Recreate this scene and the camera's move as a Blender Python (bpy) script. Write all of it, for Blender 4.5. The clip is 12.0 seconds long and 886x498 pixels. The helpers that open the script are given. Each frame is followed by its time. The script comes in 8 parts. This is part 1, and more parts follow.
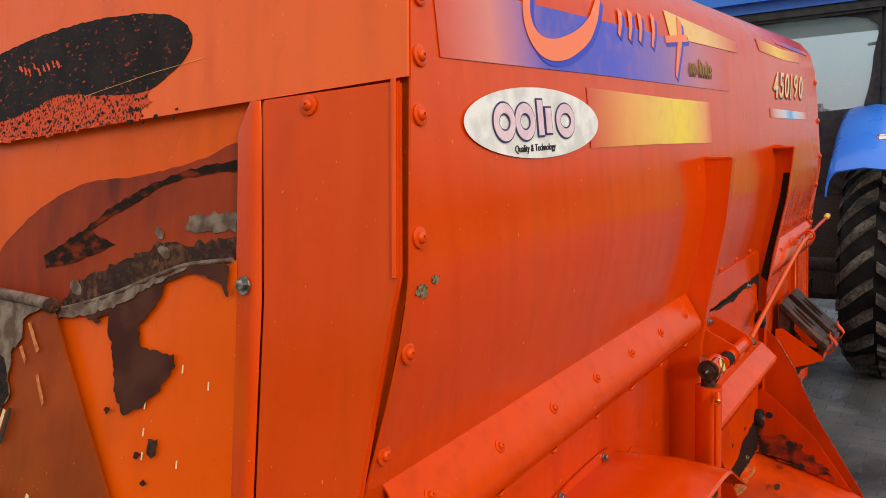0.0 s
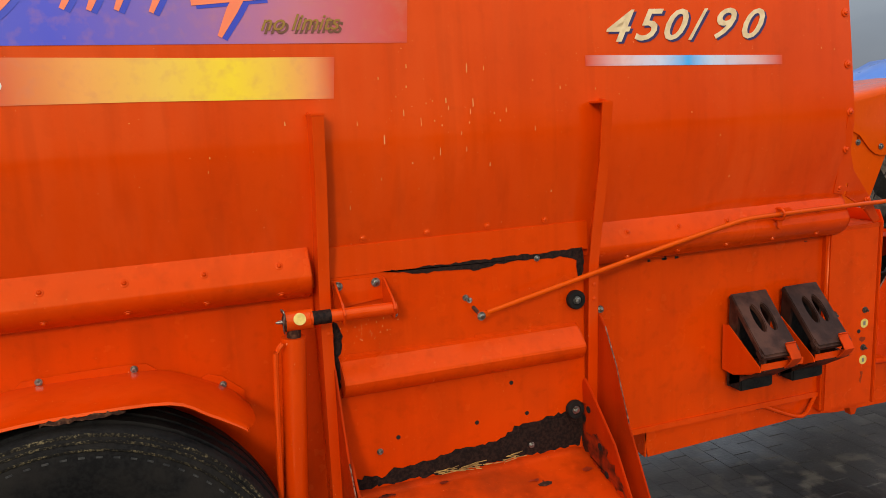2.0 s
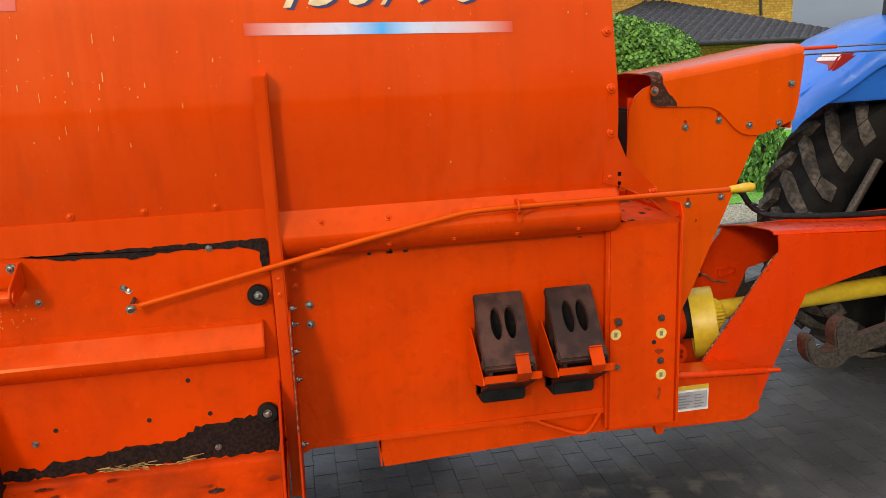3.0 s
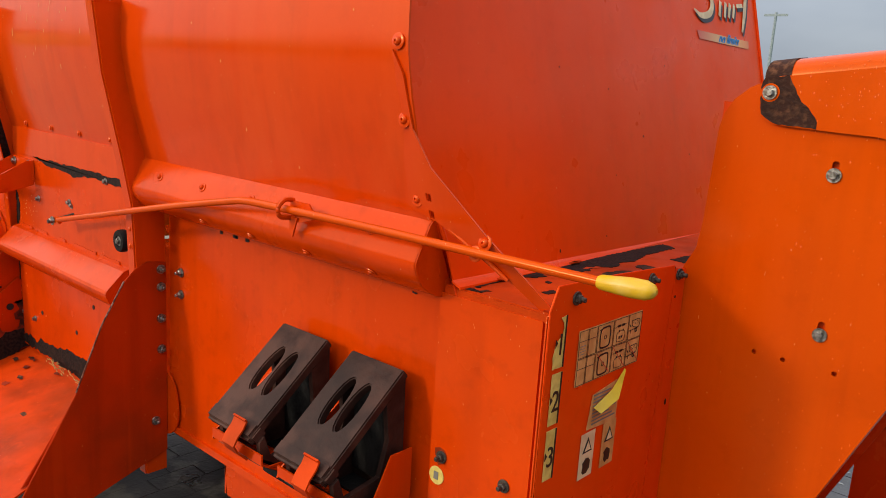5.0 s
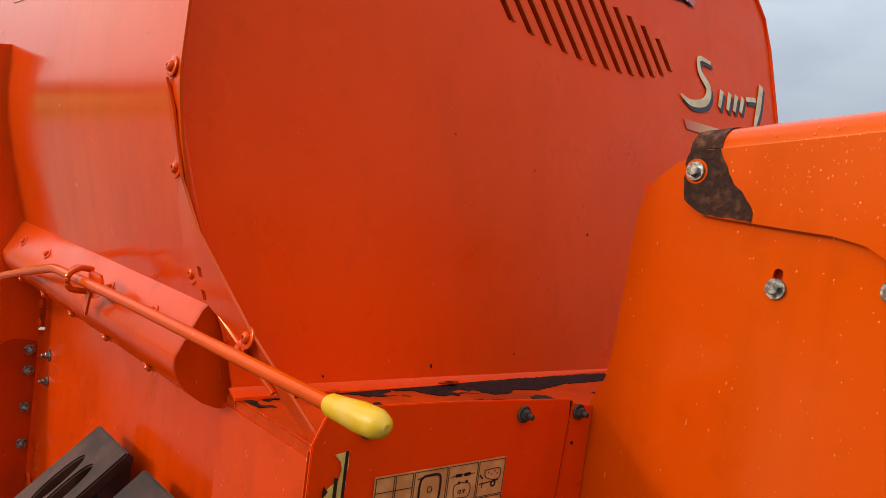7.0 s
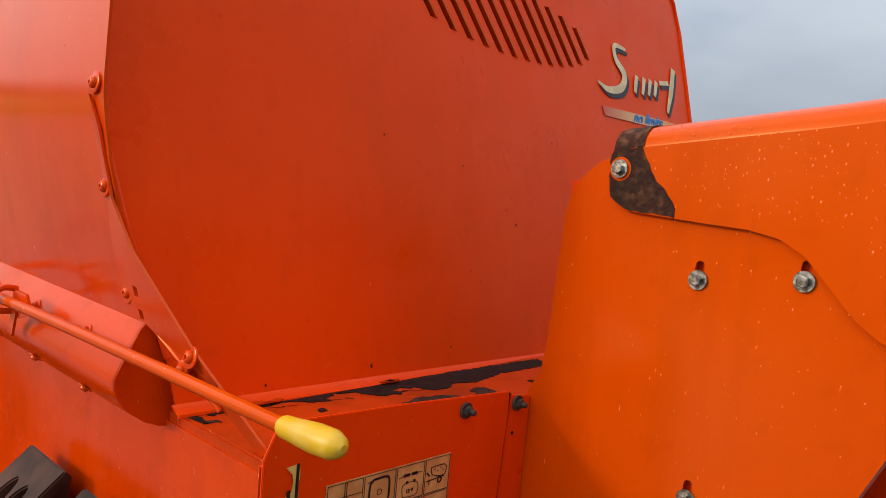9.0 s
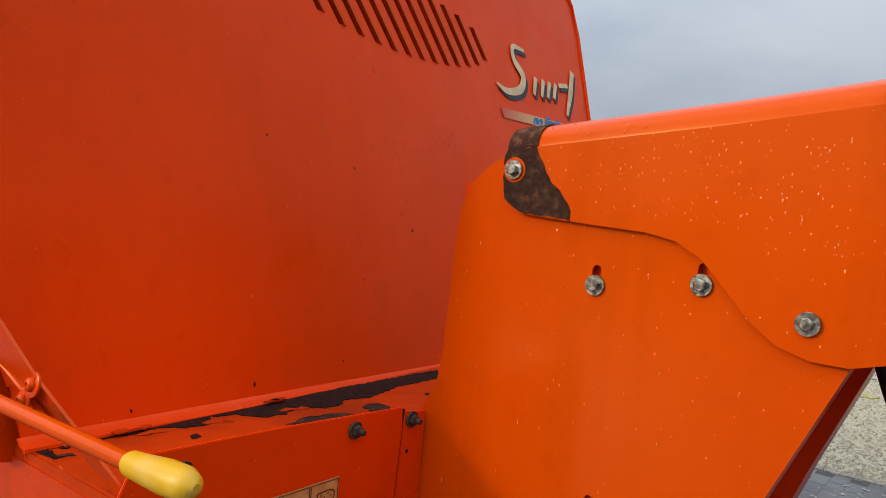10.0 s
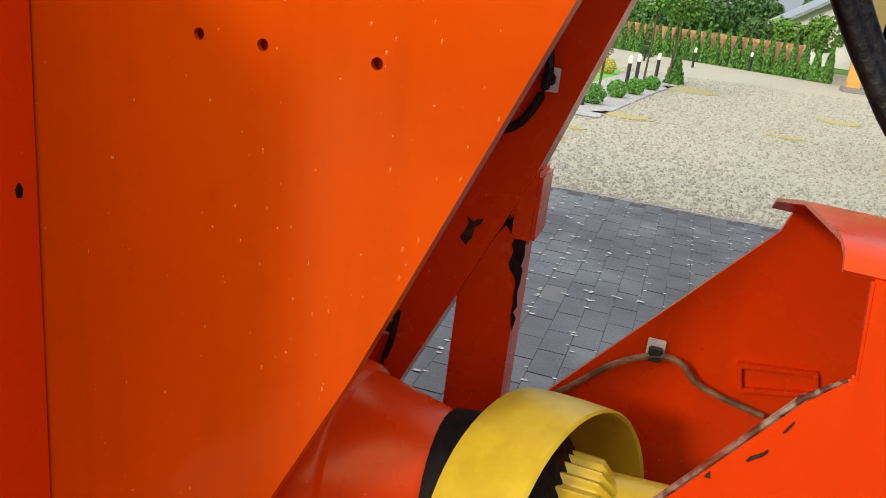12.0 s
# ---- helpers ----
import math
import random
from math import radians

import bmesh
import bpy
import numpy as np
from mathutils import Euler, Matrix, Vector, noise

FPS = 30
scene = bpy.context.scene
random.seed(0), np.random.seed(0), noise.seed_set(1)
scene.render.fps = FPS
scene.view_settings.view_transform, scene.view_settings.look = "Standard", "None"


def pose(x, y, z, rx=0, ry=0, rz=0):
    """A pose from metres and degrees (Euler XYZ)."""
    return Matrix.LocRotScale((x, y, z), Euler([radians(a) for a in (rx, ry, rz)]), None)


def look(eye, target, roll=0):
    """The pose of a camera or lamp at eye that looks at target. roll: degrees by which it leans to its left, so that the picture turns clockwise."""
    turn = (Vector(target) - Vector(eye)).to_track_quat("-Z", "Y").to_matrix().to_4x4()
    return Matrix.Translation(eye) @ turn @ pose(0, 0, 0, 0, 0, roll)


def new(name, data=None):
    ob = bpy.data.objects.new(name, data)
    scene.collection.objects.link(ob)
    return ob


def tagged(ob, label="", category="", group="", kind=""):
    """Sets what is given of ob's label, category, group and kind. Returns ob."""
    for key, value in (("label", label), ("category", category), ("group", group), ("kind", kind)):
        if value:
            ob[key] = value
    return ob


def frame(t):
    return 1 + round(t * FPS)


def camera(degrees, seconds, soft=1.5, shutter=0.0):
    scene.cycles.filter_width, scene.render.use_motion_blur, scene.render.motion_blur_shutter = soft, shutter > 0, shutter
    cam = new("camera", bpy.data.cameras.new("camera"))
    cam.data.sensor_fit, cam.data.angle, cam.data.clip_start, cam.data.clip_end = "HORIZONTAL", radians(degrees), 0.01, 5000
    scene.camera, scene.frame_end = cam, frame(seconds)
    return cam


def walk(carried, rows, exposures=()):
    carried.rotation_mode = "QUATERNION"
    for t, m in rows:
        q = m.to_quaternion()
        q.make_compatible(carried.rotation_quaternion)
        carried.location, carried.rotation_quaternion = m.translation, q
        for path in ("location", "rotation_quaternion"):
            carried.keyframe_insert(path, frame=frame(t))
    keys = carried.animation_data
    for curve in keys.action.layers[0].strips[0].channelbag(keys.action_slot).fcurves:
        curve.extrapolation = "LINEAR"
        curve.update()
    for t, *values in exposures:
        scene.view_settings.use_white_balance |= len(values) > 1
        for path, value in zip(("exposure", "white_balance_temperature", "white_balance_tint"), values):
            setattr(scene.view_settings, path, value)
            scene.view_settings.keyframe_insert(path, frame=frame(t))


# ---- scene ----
EXPOSURES = [(0, 0.14), (1, 0.08), (2.5, 0.08), (3, 0.30), (5, 0.40), (6.5, 0.40), (9.3, 0.34), (10.5, 0.25), (11.4, 0.22), (12, 0.68)]
cam = camera(58.38, 12.0, soft=0.9)
PATH = [
    (0, (-0.864, -0.705, 1.882), (0.78, 0.401, 1.612), -3.2),
    (0.5, (-0.597, -1.139, 1.844), (0.854, 0.201, 1.532), -1.9),
    (0.8, (-0.366, -1.398, 1.819), (0.968, 0.057, 1.5), -1.7),
    (1, (-0.183, -1.578, 1.83), (1.04, -0.04, 1.454), -1.4),
    (1.5, (0.321, -1.932, 1.799), (1.275, -0.217, 1.413), -1.7),
    (2, (0.912, -2.265, 1.813), (1.567, -0.411, 1.449), -2.7),
    (2.5, (1.586, -2.421, 1.864), (2.015, -0.51, 1.457), -3.0),
    (3, (2.267, -2.366, 1.809), (2.614, -0.45, 1.351), -2.4),
    (3.2, (2.529, -2.320, 1.770), (2.773, -0.392, 1.294), -2.0),
    (4.8, (4.095, -1.275, 1.643), (2.941, 0.289, 1.175), 2.3),
    (5, (4.189, -1.086, 1.651), (2.895, 0.382, 1.24), 3.7),
    (5.5, (4.344, -0.754, 1.655), (2.721, 0.407, 1.519), 7.1),
    (6, (4.272, -0.641, 1.619), (2.617, 0.477, 1.517), 9.0),
    (6.5, (4.28, -0.53, 1.6), (2.676, 0.655, 1.452), 7.7),
    (7, (4.245, -0.505, 1.595), (2.73, 0.793, 1.456), 7.4),
    (7.5, (4.21, -0.493, 1.616), (2.767, 0.88, 1.44), 6.9),
    (7.7, (4.219, -0.486, 1.613), (2.79, 0.901, 1.435), 6.7),
    (9.3, (4.239, -0.541, 1.64), (2.895, 0.93, 1.467), 4.9),
    (9.5, (4.222, -0.528, 1.623), (2.918, 0.981, 1.476), 5.2),
    (10, (4.214, -0.457, 1.634), (3.008, 1.131, 1.487), 5.0),
    (10.5, (4.242, -0.462, 1.636), (3.078, 1.157, 1.487), 4.7),
    (11, (4.256, -0.454, 1.644), (3.094, 1.168, 1.505), 4.5),
    (11.15, (4.256, -0.444, 1.634), (3.132, 1.210, 1.490), 4.7),
    (11.3, (4.242, -0.415, 1.6), (3.209, 1.287, 1.411), 5.2),
    (11.5, (4.203, -0.315, 1.51), (3.296, 1.441, 1.206), 5.9),
    (11.6, (4.172, -0.266, 1.453), (3.350, 1.521, 1.093), 6.1),
    (11.7, (4.134, -0.218, 1.394), (3.41, 1.597, 0.967), 6.3),
    (11.8, (4.103, -0.164, 1.336), (3.442, 1.661, 0.838), 6.5),
    (11.9, (4.070, -0.112, 1.276), (3.482, 1.715, 0.716), 6.9),
    (12, (4.034, -0.073, 1.217), (3.520, 1.756, 0.593), 7.1),
]
walk(cam, [(t, look(e, a, r)) for t, e, a, r in PATH], EXPOSURES)

# ---- light ----
SUN = Vector((-0.44, -0.83, 0.36)).normalized()
sun = new("sun", bpy.data.lights.new("sun", "SUN"))
sun.data.energy, sun.data.angle, sun.data.color = 1.05, radians(8), (1.0, 0.88, 0.70)
sun.matrix_world = look((0, 0, 30), Vector((0, 0, 30)) - SUN)

world = bpy.data.worlds.new("world")
scene.world = world
world.use_nodes = True
wn, wl = world.node_tree.nodes, world.node_tree.links
wn.clear()
sky = wn.new("ShaderNodeTexSky")
sky.sky_type, sky.sun_disc = "NISHITA", False
sky.sun_elevation, sky.sun_rotation = radians(21), math.atan2(SUN.x, SUN.y)
wco = wn.new("ShaderNodeTexCoord")
wmap = wn.new("ShaderNodeMapping")
wmap.inputs["Scale"].default_value = (1.0, 1.0, 2.6)
cloud = wn.new("ShaderNodeTexNoise")
cloud.inputs["Scale"].default_value, cloud.inputs["Detail"].default_value = 1.6, 5.0
cramp = wn.new("ShaderNodeValToRGB")
cramp.color_ramp.elements[0].position, cramp.color_ramp.elements[0].color = 0.36, (3.6, 3.6, 3.9, 1)
cramp.color_ramp.elements[1].position, cramp.color_ramp.elements[1].color = 0.66, (6.8, 6.5, 6.1, 1)
wmix = wn.new("ShaderNodeMixRGB")
wmix.inputs[0].default_value = 0.9
bg = wn.new("ShaderNodeBackground")
bg.inputs["Strength"].default_value = 0.18
wout = wn.new("ShaderNodeOutputWorld")
wl.new(wco.outputs["Generated"], wmap.inputs[0])
wl.new(wmap.outputs[0], cloud.inputs["Vector"])
wl.new(cloud.outputs[0], cramp.inputs[0])
wl.new(sky.outputs[0], wmix.inputs[1])
wl.new(cramp.outputs[0], wmix.inputs[2])
# an overcast sky is brighter overhead than at the horizon
wsep = wn.new("ShaderNodeSeparateXYZ")
wup = wn.new("ShaderNodeMapRange")
wup.inputs["From Min"].default_value, wup.inputs["From Max"].default_value = 0.0, 1.0
wup.inputs["To Min"].default_value, wup.inputs["To Max"].default_value = 0.52, 1.60
wmul = wn.new("ShaderNodeMixRGB")
wmul.blend_type = "MULTIPLY"
wmul.inputs[0].default_value = 1.0
wl.new(wco.outputs["Generated"], wsep.inputs[0])
wl.new(wsep.outputs[2], wup.inputs[0])
wl.new(wmix.outputs[0], wmul.inputs[1])
wl.new(wup.outputs[0], wmul.inputs[2])
# and darker, bluer away from the sun
wdot = wn.new("ShaderNodeVectorMath")
wdot.operation = "DOT_PRODUCT"
wdot.inputs[1].default_value = SUN
wside = wn.new("ShaderNodeValToRGB")
wside.color_ramp.elements[0].position, wside.color_ramp.elements[0].color = 0.0, (0.42, 0.48, 0.57, 1)
wside.color_ramp.elements[1].position, wside.color_ramp.elements[1].color = 1.0, (1.62, 1.50, 1.36, 1)
for stop, tint in ((0.30, (0.60, 0.68, 0.79, 1)), (0.52, (0.88, 0.89, 0.92, 1)), (0.68, (0.70, 0.79, 0.95, 1)), (0.80, (1.05, 1.05, 1.06, 1))):
    wside.color_ramp.elements.new(stop).color = tint
whalf = wn.new("ShaderNodeMapRange")
whalf.inputs["From Min"].default_value, whalf.inputs["From Max"].default_value = -1.0, 1.0
wmul2 = wn.new("ShaderNodeMixRGB")
wmul2.blend_type = "MULTIPLY"
wmul2.inputs[0].default_value = 1.0
wl.new(wco.outputs["Generated"], wdot.inputs[0])
wl.new(wdot.outputs["Value"], whalf.inputs[0])
wl.new(whalf.outputs[0], wside.inputs[0])
wl.new(wmul.outputs[0], wmul2.inputs[1])
wl.new(wside.outputs[0], wmul2.inputs[2])
wl.new(wmul2.outputs[0], bg.inputs[0])
wl.new(bg.outputs[0], wout.inputs[0])


# ---- materials ----
def lin(r, g, b):
    f = lambda c: (c / 255 / 12.92) if c <= 10 else ((c / 255 + 0.055) / 1.055) ** 2.4
    return (f(r), f(g), f(b), 1.0)


def base_mat(name, colour, rough=0.5, metal=0.0, coat=0.0):
    m = bpy.data.materials.new(name)
    m.use_nodes = True
    b = m.node_tree.nodes["Principled BSDF"]
    b.inputs["Base Color"].default_value = colour
    b.inputs["Roughness"].default_value = rough
    b.inputs["Metallic"].default_value = metal
    b.inputs["Coat Weight"].default_value = coat
    b.inputs["Coat Roughness"].default_value = 0.15
    return m, m.node_tree.nodes, m.node_tree.links, b


def noise_fac(n, l, scale, lo, hi, stretch=(1, 1, 1), detail=4.0, random_object=False):
    geo = n.new("ShaderNodeNewGeometry")
    mp = n.new("ShaderNodeMapping")
    mp.inputs["Scale"].default_value = stretch
    tx = n.new("ShaderNodeTexNoise")
    tx.inputs["Scale"].default_value, tx.inputs["Detail"].default_value = scale, detail
    rp = n.new("ShaderNodeMapRange")
    rp.inputs["From Min"].default_value, rp.inputs["From Max"].default_value = lo, hi
    l.new(geo.outputs["Position"], mp.inputs[0])
    l.new(mp.outputs[0], tx.inputs["Vector"])
    l.new(tx.outputs[0], rp.inputs[0])
    return rp.outputs[0]


def mix_in(n, l, fac, a, b, scale=1.0):
    mx = n.new("ShaderNodeMixRGB")
    if scale != 1.0:
        ml = n.new("ShaderNodeMath")
        ml.operation, ml.inputs[1].default_value = "MULTIPLY", scale
        l.new(fac, ml.inputs[0])
        fac = ml.outputs[0]
    l.new(fac, mx.inputs[0])
    for k, v in ((1, a), (2, b)):
        if isinstance(v, tuple):
            mx.inputs[k].default_value = v
        else:
            l.new(v, mx.inputs[k])
    return mx.outputs[0]


def bump(n, l, b, fac, strength, dist):
    bp = n.new("ShaderNodeBump")
    bp.inputs["Strength"].default_value, bp.inputs["Distance"].default_value = strength, dist
    l.new(fac, bp.inputs["Height"])
    l.new(bp.outputs[0], b.inputs["Normal"])


ORANGE = lin(210, 60, 0)


def paint(name, colour, rough=0.3, streak=0.5, chips=0.0, faded=None, coat=0.0, dirt=0.35, gloss=0.5, grime=0.0, chalk=0.0):
    """Weathered farm paint: faded cloudy patches, drip streaks and small chips."""
    m, n, l, b = base_mat(name, colour, rough, 0.0, coat)
    b.inputs["Specular IOR Level"].default_value = gloss
    b.inputs["Specular Tint"].default_value = (1.0, 0.60, 0.25, 1)
    dark = tuple(c * 0.55 for c in colour[:3]) + (1,)
    pale = faded or (min(1, colour[0] * 1.10 + 0.01), colour[1] * 1.25 + 0.006, colour[2] + 0.001, 1)
    c = mix_in(n, l, noise_fac(n, l, 1.7, 0.38, 0.68), colour, pale, 0.7)
    c = mix_in(n, l, noise_fac(n, l, 5.0, 0.54, 0.72, (1.6, 1.6, 0.22)), c, dark, streak * 0.6)
    c = mix_in(n, l, noise_fac(n, l, 26.0, 0.55, 0.75), c, dark, dirt * 0.35)
    c = mix_in(n, l, noise_fac(n, l, 17.0, 0.54, 0.70, (1.3, 1.3, 0.08), detail=4.0), c, dark, streak * 0.32)
    if grime:
        c = mix_in(n, l, noise_fac(n, l, 5.0, 0.44, 0.66, detail=6.0), c, lin(84, 36, 16), grime)
    c = mix_in(n, l, noise_fac(n, l, 150.0, 0.60, 0.78, detail=3.0), c, pale, 0.35)
    c = mix_in(n, l, noise_fac(n, l, 11.0, 0.60, 0.74, (2.2, 2.2, 0.12), detail=3.0), c, pale, streak * 0.7)
    if chalk:
        washed = noise_fac(n, l, 7.0, 0.40, 0.62, (3.0, 3.0, 0.10), detail=5.0)
        high = n.new("ShaderNodeMath")
        high.operation = "MULTIPLY"
        l.new(washed, high.inputs[0])
        l.new(noise_fac(n, l, 2.6, 0.38, 0.58, (1.0, 1.0, 0.5), detail=3.0), high.inputs[1])
        c = mix_in(n, l, high.outputs[0], c, lin(226, 92, 40), chalk)
        c = mix_in(n, l, noise_fac(n, l, 3.2, 0.56, 0.66, (5.0, 5.0, 0.16), detail=6.0), c, dark, chalk)
    c = mix_in(n, l, noise_fac(n, l, 210.0, 0.785, 0.80, (1, 1, 0.5), detail=1.0), c, lin(236, 170, 120), 0.5)
    if chips:
        c = mix_in(n, l, noise_fac(n, l, 22.0, 0.735, 0.745, detail=5.0), c, lin(52, 30, 24), chips)
    l.new(c, b.inputs["Base Color"])
    r = n.new("ShaderNodeMapRange")
    r.inputs["To Min"].default_value, r.inputs["To Max"].default_value = rough * 0.8, min(1, rough * 1.5)
    l.new(noise_fac(n, l, 9.0, 0.3, 0.7), r.inputs[0])
    l.new(r.outputs[0], b.inputs["Roughness"])
    bump(n, l, b, noise_fac(n, l, 2.2, 0.2, 0.8, detail=1.0), 0.06, 0.03)
    return m


def grained(name, c1, c2, scale, rough=0.7, metal=0.0, lo=0.4, hi=0.6, stretch=(1, 1, 1), relief=0.3, depth=0.005, c3=None, gloss=0.5):
    m, n, l, b = base_mat(name, c1, rough, metal)
    b.inputs["Specular IOR Level"].default_value = gloss
    f = noise_fac(n, l, scale, lo, hi, stretch)
    c = mix_in(n, l, f, c1, c2)
    if c3:
        c = mix_in(n, l, noise_fac(n, l, scale * 0.13, 0.4, 0.62), c, c3, 0.8)
    l.new(c, b.inputs["Base Color"])
    if relief:
        bump(n, l, b, noise_fac(n, l, scale * 1.7, 0.25, 0.75, stretch), relief, depth)
    return m


def pieces_mat(name, c1, c2, scale, rough=0.8, island=False, spread=0.5):
    """Colour that differs from piece to piece."""
    m, n, l, b = base_mat(name, c1, rough)
    if island:
        s = n.new("ShaderNodeNewGeometry").outputs["Random Per Island"]
    else:
        s = n.new("ShaderNodeObjectInfo").outputs["Random"]
    c = mix_in(n, l, s, c1, c2, spread)
    c = mix_in(n, l, noise_fac(n, l, scale, 0.4, 0.65), c, tuple(x * 0.55 for x in c1[:3]) + (1,), 0.7)
    l.new(c, b.inputs["Base Color"])
    bump(n, l, b, noise_fac(n, l, scale * 2, 0.25, 0.75), 0.35, 0.004)
    return m


def ramp_x(name, x0, x1, stops, rough=0.35, axis=0):
    """Printed foil whose colour runs along one axis of the place."""
    m, n, l, b = base_mat(name, ORANGE, rough, 0.0, 0.2)
    geo = n.new("ShaderNodeNewGeometry")
    sp = n.new("ShaderNodeSeparateXYZ")
    mr = n.new("ShaderNodeMapRange")
    mr.inputs["From Min"].default_value, mr.inputs["From Max"].default_value = x0, x1
    cr = n.new("ShaderNodeValToRGB")
    cr.color_ramp.elements[0].position, cr.color_ramp.elements[0].color = stops[0]
    cr.color_ramp.elements[1].position, cr.color_ramp.elements[1].color = stops[-1]
    for p, c in stops[1:-1]:
        cr.color_ramp.elements.new(p).color = c
    l.new(geo.outputs["Position"], sp.inputs[0])
    l.new(sp.outputs[axis], mr.inputs[0])
    l.new(mr.outputs[0], cr.inputs[0])
    c = mix_in(n, l, noise_fac(n, l, 30.0, 0.5, 0.75), cr.outputs[0], lin(200, 120, 90), 0.25)
    l.new(c, b.inputs["Base Color"])
    return m


PAINT = paint("orange_paint", ORANGE, 0.15, 0.28, gloss=0.58, chalk=0.14)
# same orange with a dirt film that also carries the lower walls' weaker light
PAINT_LOW = paint("dimmed_low_orange_paint", ORANGE, 0.20, 0.45, gloss=0.35, dirt=0.8, grime=0.13)
PAINT_SUN = paint("sun_faded_orange_paint", lin(226, 92, 46), 0.34, 0.5, gloss=0.4)
PAINT_FRONT = paint("front_orange_paint", lin(236, 64, 3), 0.32, 0.25, gloss=0.30)
PAINT_WING = paint("bright_orange_paint", lin(206, 70, 0), 0.17, 0.4, gloss=0.36)
# darker, browner orange for the left rear sheet
PAINT_BROWN = paint("brown_orange_paint", lin(146, 54, 12), 0.42, 0.9, gloss=0.25, grime=0.4)
PAINT_REAR = paint("faded_orange_paint", lin(214, 78, 2), 0.30, 0.5, gloss=0.35, grime=0.07)
PAINT_RED = paint("red_orange_paint", lin(214, 54, 3), 0.24, 0.4, chips=0.8)
PAINT_WORN = paint("scraped_orange_paint", lin(202, 58, 4), 0.42, 0.9, chips=1.0, grime=0.5, gloss=0.2)
# rubbed paint, base also lowered to put the plates' shade into the colour
PAINT_CHUTE = paint("shaded_rubbed_orange_paint", lin(184, 46, 3), 0.42, 0.9, chips=1.0, grime=0.35, gloss=0.12)
RUST = grained("rusty_bare_steel", lin(60, 34, 24), lin(112, 74, 50), 75, 0.75, 0.0, lo=0.46, hi=0.66, c3=lin(42, 27, 21), gloss=0.2)
STAIN = grained("red_brown_stain", lin(136, 44, 14), lin(84, 28, 14), 16, 0.5, lo=0.36, hi=0.66, stretch=(1.5, 1.5, 0.35), c3=lin(158, 56, 12), relief=0.1, gloss=0.2)
# black residue, also the dark insides behind the slots and in the channels
SOOT_AND_SHADE = grained("black_residue_and_shade", lin(22, 16, 15), lin(44, 30, 25), 110, 0.7, gloss=0.15)
SCRAPED = grained("scraped_edge_steel", lin(150, 128, 112), lin(54, 34, 26), 90, 0.6, 0.2, lo=0.44, hi=0.58, c3=lin(120, 50, 24), gloss=0.3)
GREY_EDGE = grained("worn_grey_edge", lin(126, 108, 92), lin(86, 62, 48), 35, 0.6, gloss=0.3)
CHROME = base_mat("bright_rod", lin(190, 192, 196), 0.25, 0.9)[0]
STEEL = grained("zinc_bolt", lin(170, 170, 165), lin(105, 100, 92), 120, 0.35, 0.9, relief=0.1)
DARK_STEEL = grained("dark_oiled_steel", lin(50, 46, 42), lin(78, 70, 60), 90, 0.5, 0.2)
RUBBER = grained("tyre_rubber", lin(17, 17, 18), lin(28, 28, 28), 90, 0.65, relief=0.25, depth=0.002, c3=lin(36, 34, 32), gloss=0.12)
HOSE = grained("black_hose", lin(16, 16, 18), lin(30, 30, 31), 60, 0.45, gloss=0.25)
CHOCK = grained("brown_black_plastic", lin(52, 32, 26), lin(80, 52, 42), 18, 0.5, c3=lin(38, 25, 21), gloss=0.18)
# flat black for inserts that stand in for the dark of holes and gaps
BLACK = base_mat("black_hole", lin(14, 11, 10), 0.8)[0]
YELLOW = grained("yellow_plastic", lin(214, 186, 46), lin(202, 172, 40), 30, 0.4, relief=0.05)
GRIP = grained("worn_yellow_grip", lin(232, 192, 30), lin(240, 216, 130), 26, 0.4, lo=0.52, hi=0.66, relief=0.15, c3=lin(206, 158, 18))
RIM = grained("yellow_rim_paint", lin(232, 186, 30), lin(190, 140, 30), 12, 0.4)
WHITE = grained("white_foil", lin(238, 236, 232), lin(212, 210, 206), 26, 0.4, relief=0)
CREAM = grained("cream_foil", lin(234, 212, 168), lin(216, 190, 146), 30, 0.45, relief=0)
SHADOW_INK = base_mat("dark_ink", lin(40, 34, 48), 0.45)[0]
STICKER = grained("pale_yellow_foil", lin(226, 204, 110), lin(206, 180, 92), 60, 0.5, relief=0)
PINK = grained("pink_ink", lin(236, 208, 214), lin(220, 190, 204), 30, 0.45, relief=0)
NAVY = base_mat("navy_ink", lin(44, 40, 92), 0.45)[0]
BLUE_INK = base_mat("blue_ink", lin(40, 62, 190), 0.4)[0]
SALMON = base_mat("salmon_ink", lin(246, 128, 84), 0.4)[0]
GOLD = base_mat("gold_ink", lin(150, 112, 30), 0.4)[0]
INK = base_mat("black_ink", lin(26, 24, 24), 0.5)[0]
GREY_INK = base_mat("grey_ink", lin(120, 118, 112), 0.5)[0]
RED_INK = base_mat("red_ink", lin(200, 50, 40), 0.5)[0]
LABEL_PALE = grained("tan_label", lin(222, 164, 100), lin(202, 142, 82), 30, 0.6, relief=0, gloss=0.12)
TRACTOR_BLUE = paint("tractor_blue", lin(36, 110, 214), 0.3, 0.15, coat=0.4, faded=lin(60, 130, 226), dirt=0.2)
GLASS = base_mat("cab_glass", (0.75, 0.85, 0.85, 1), 0.03)[0]
GLASS.node_tree.nodes["Principled BSDF"].inputs["Transmission Weight"].default_value = 0.9
DARK_PLASTIC = grained("black_cab_trim", lin(30, 31, 33), lin(48, 48, 50), 20, 0.5)
PALE_SEAT = grained("pale_seat", lin(150, 160, 165), lin(120, 130, 138), 12, 0.8)


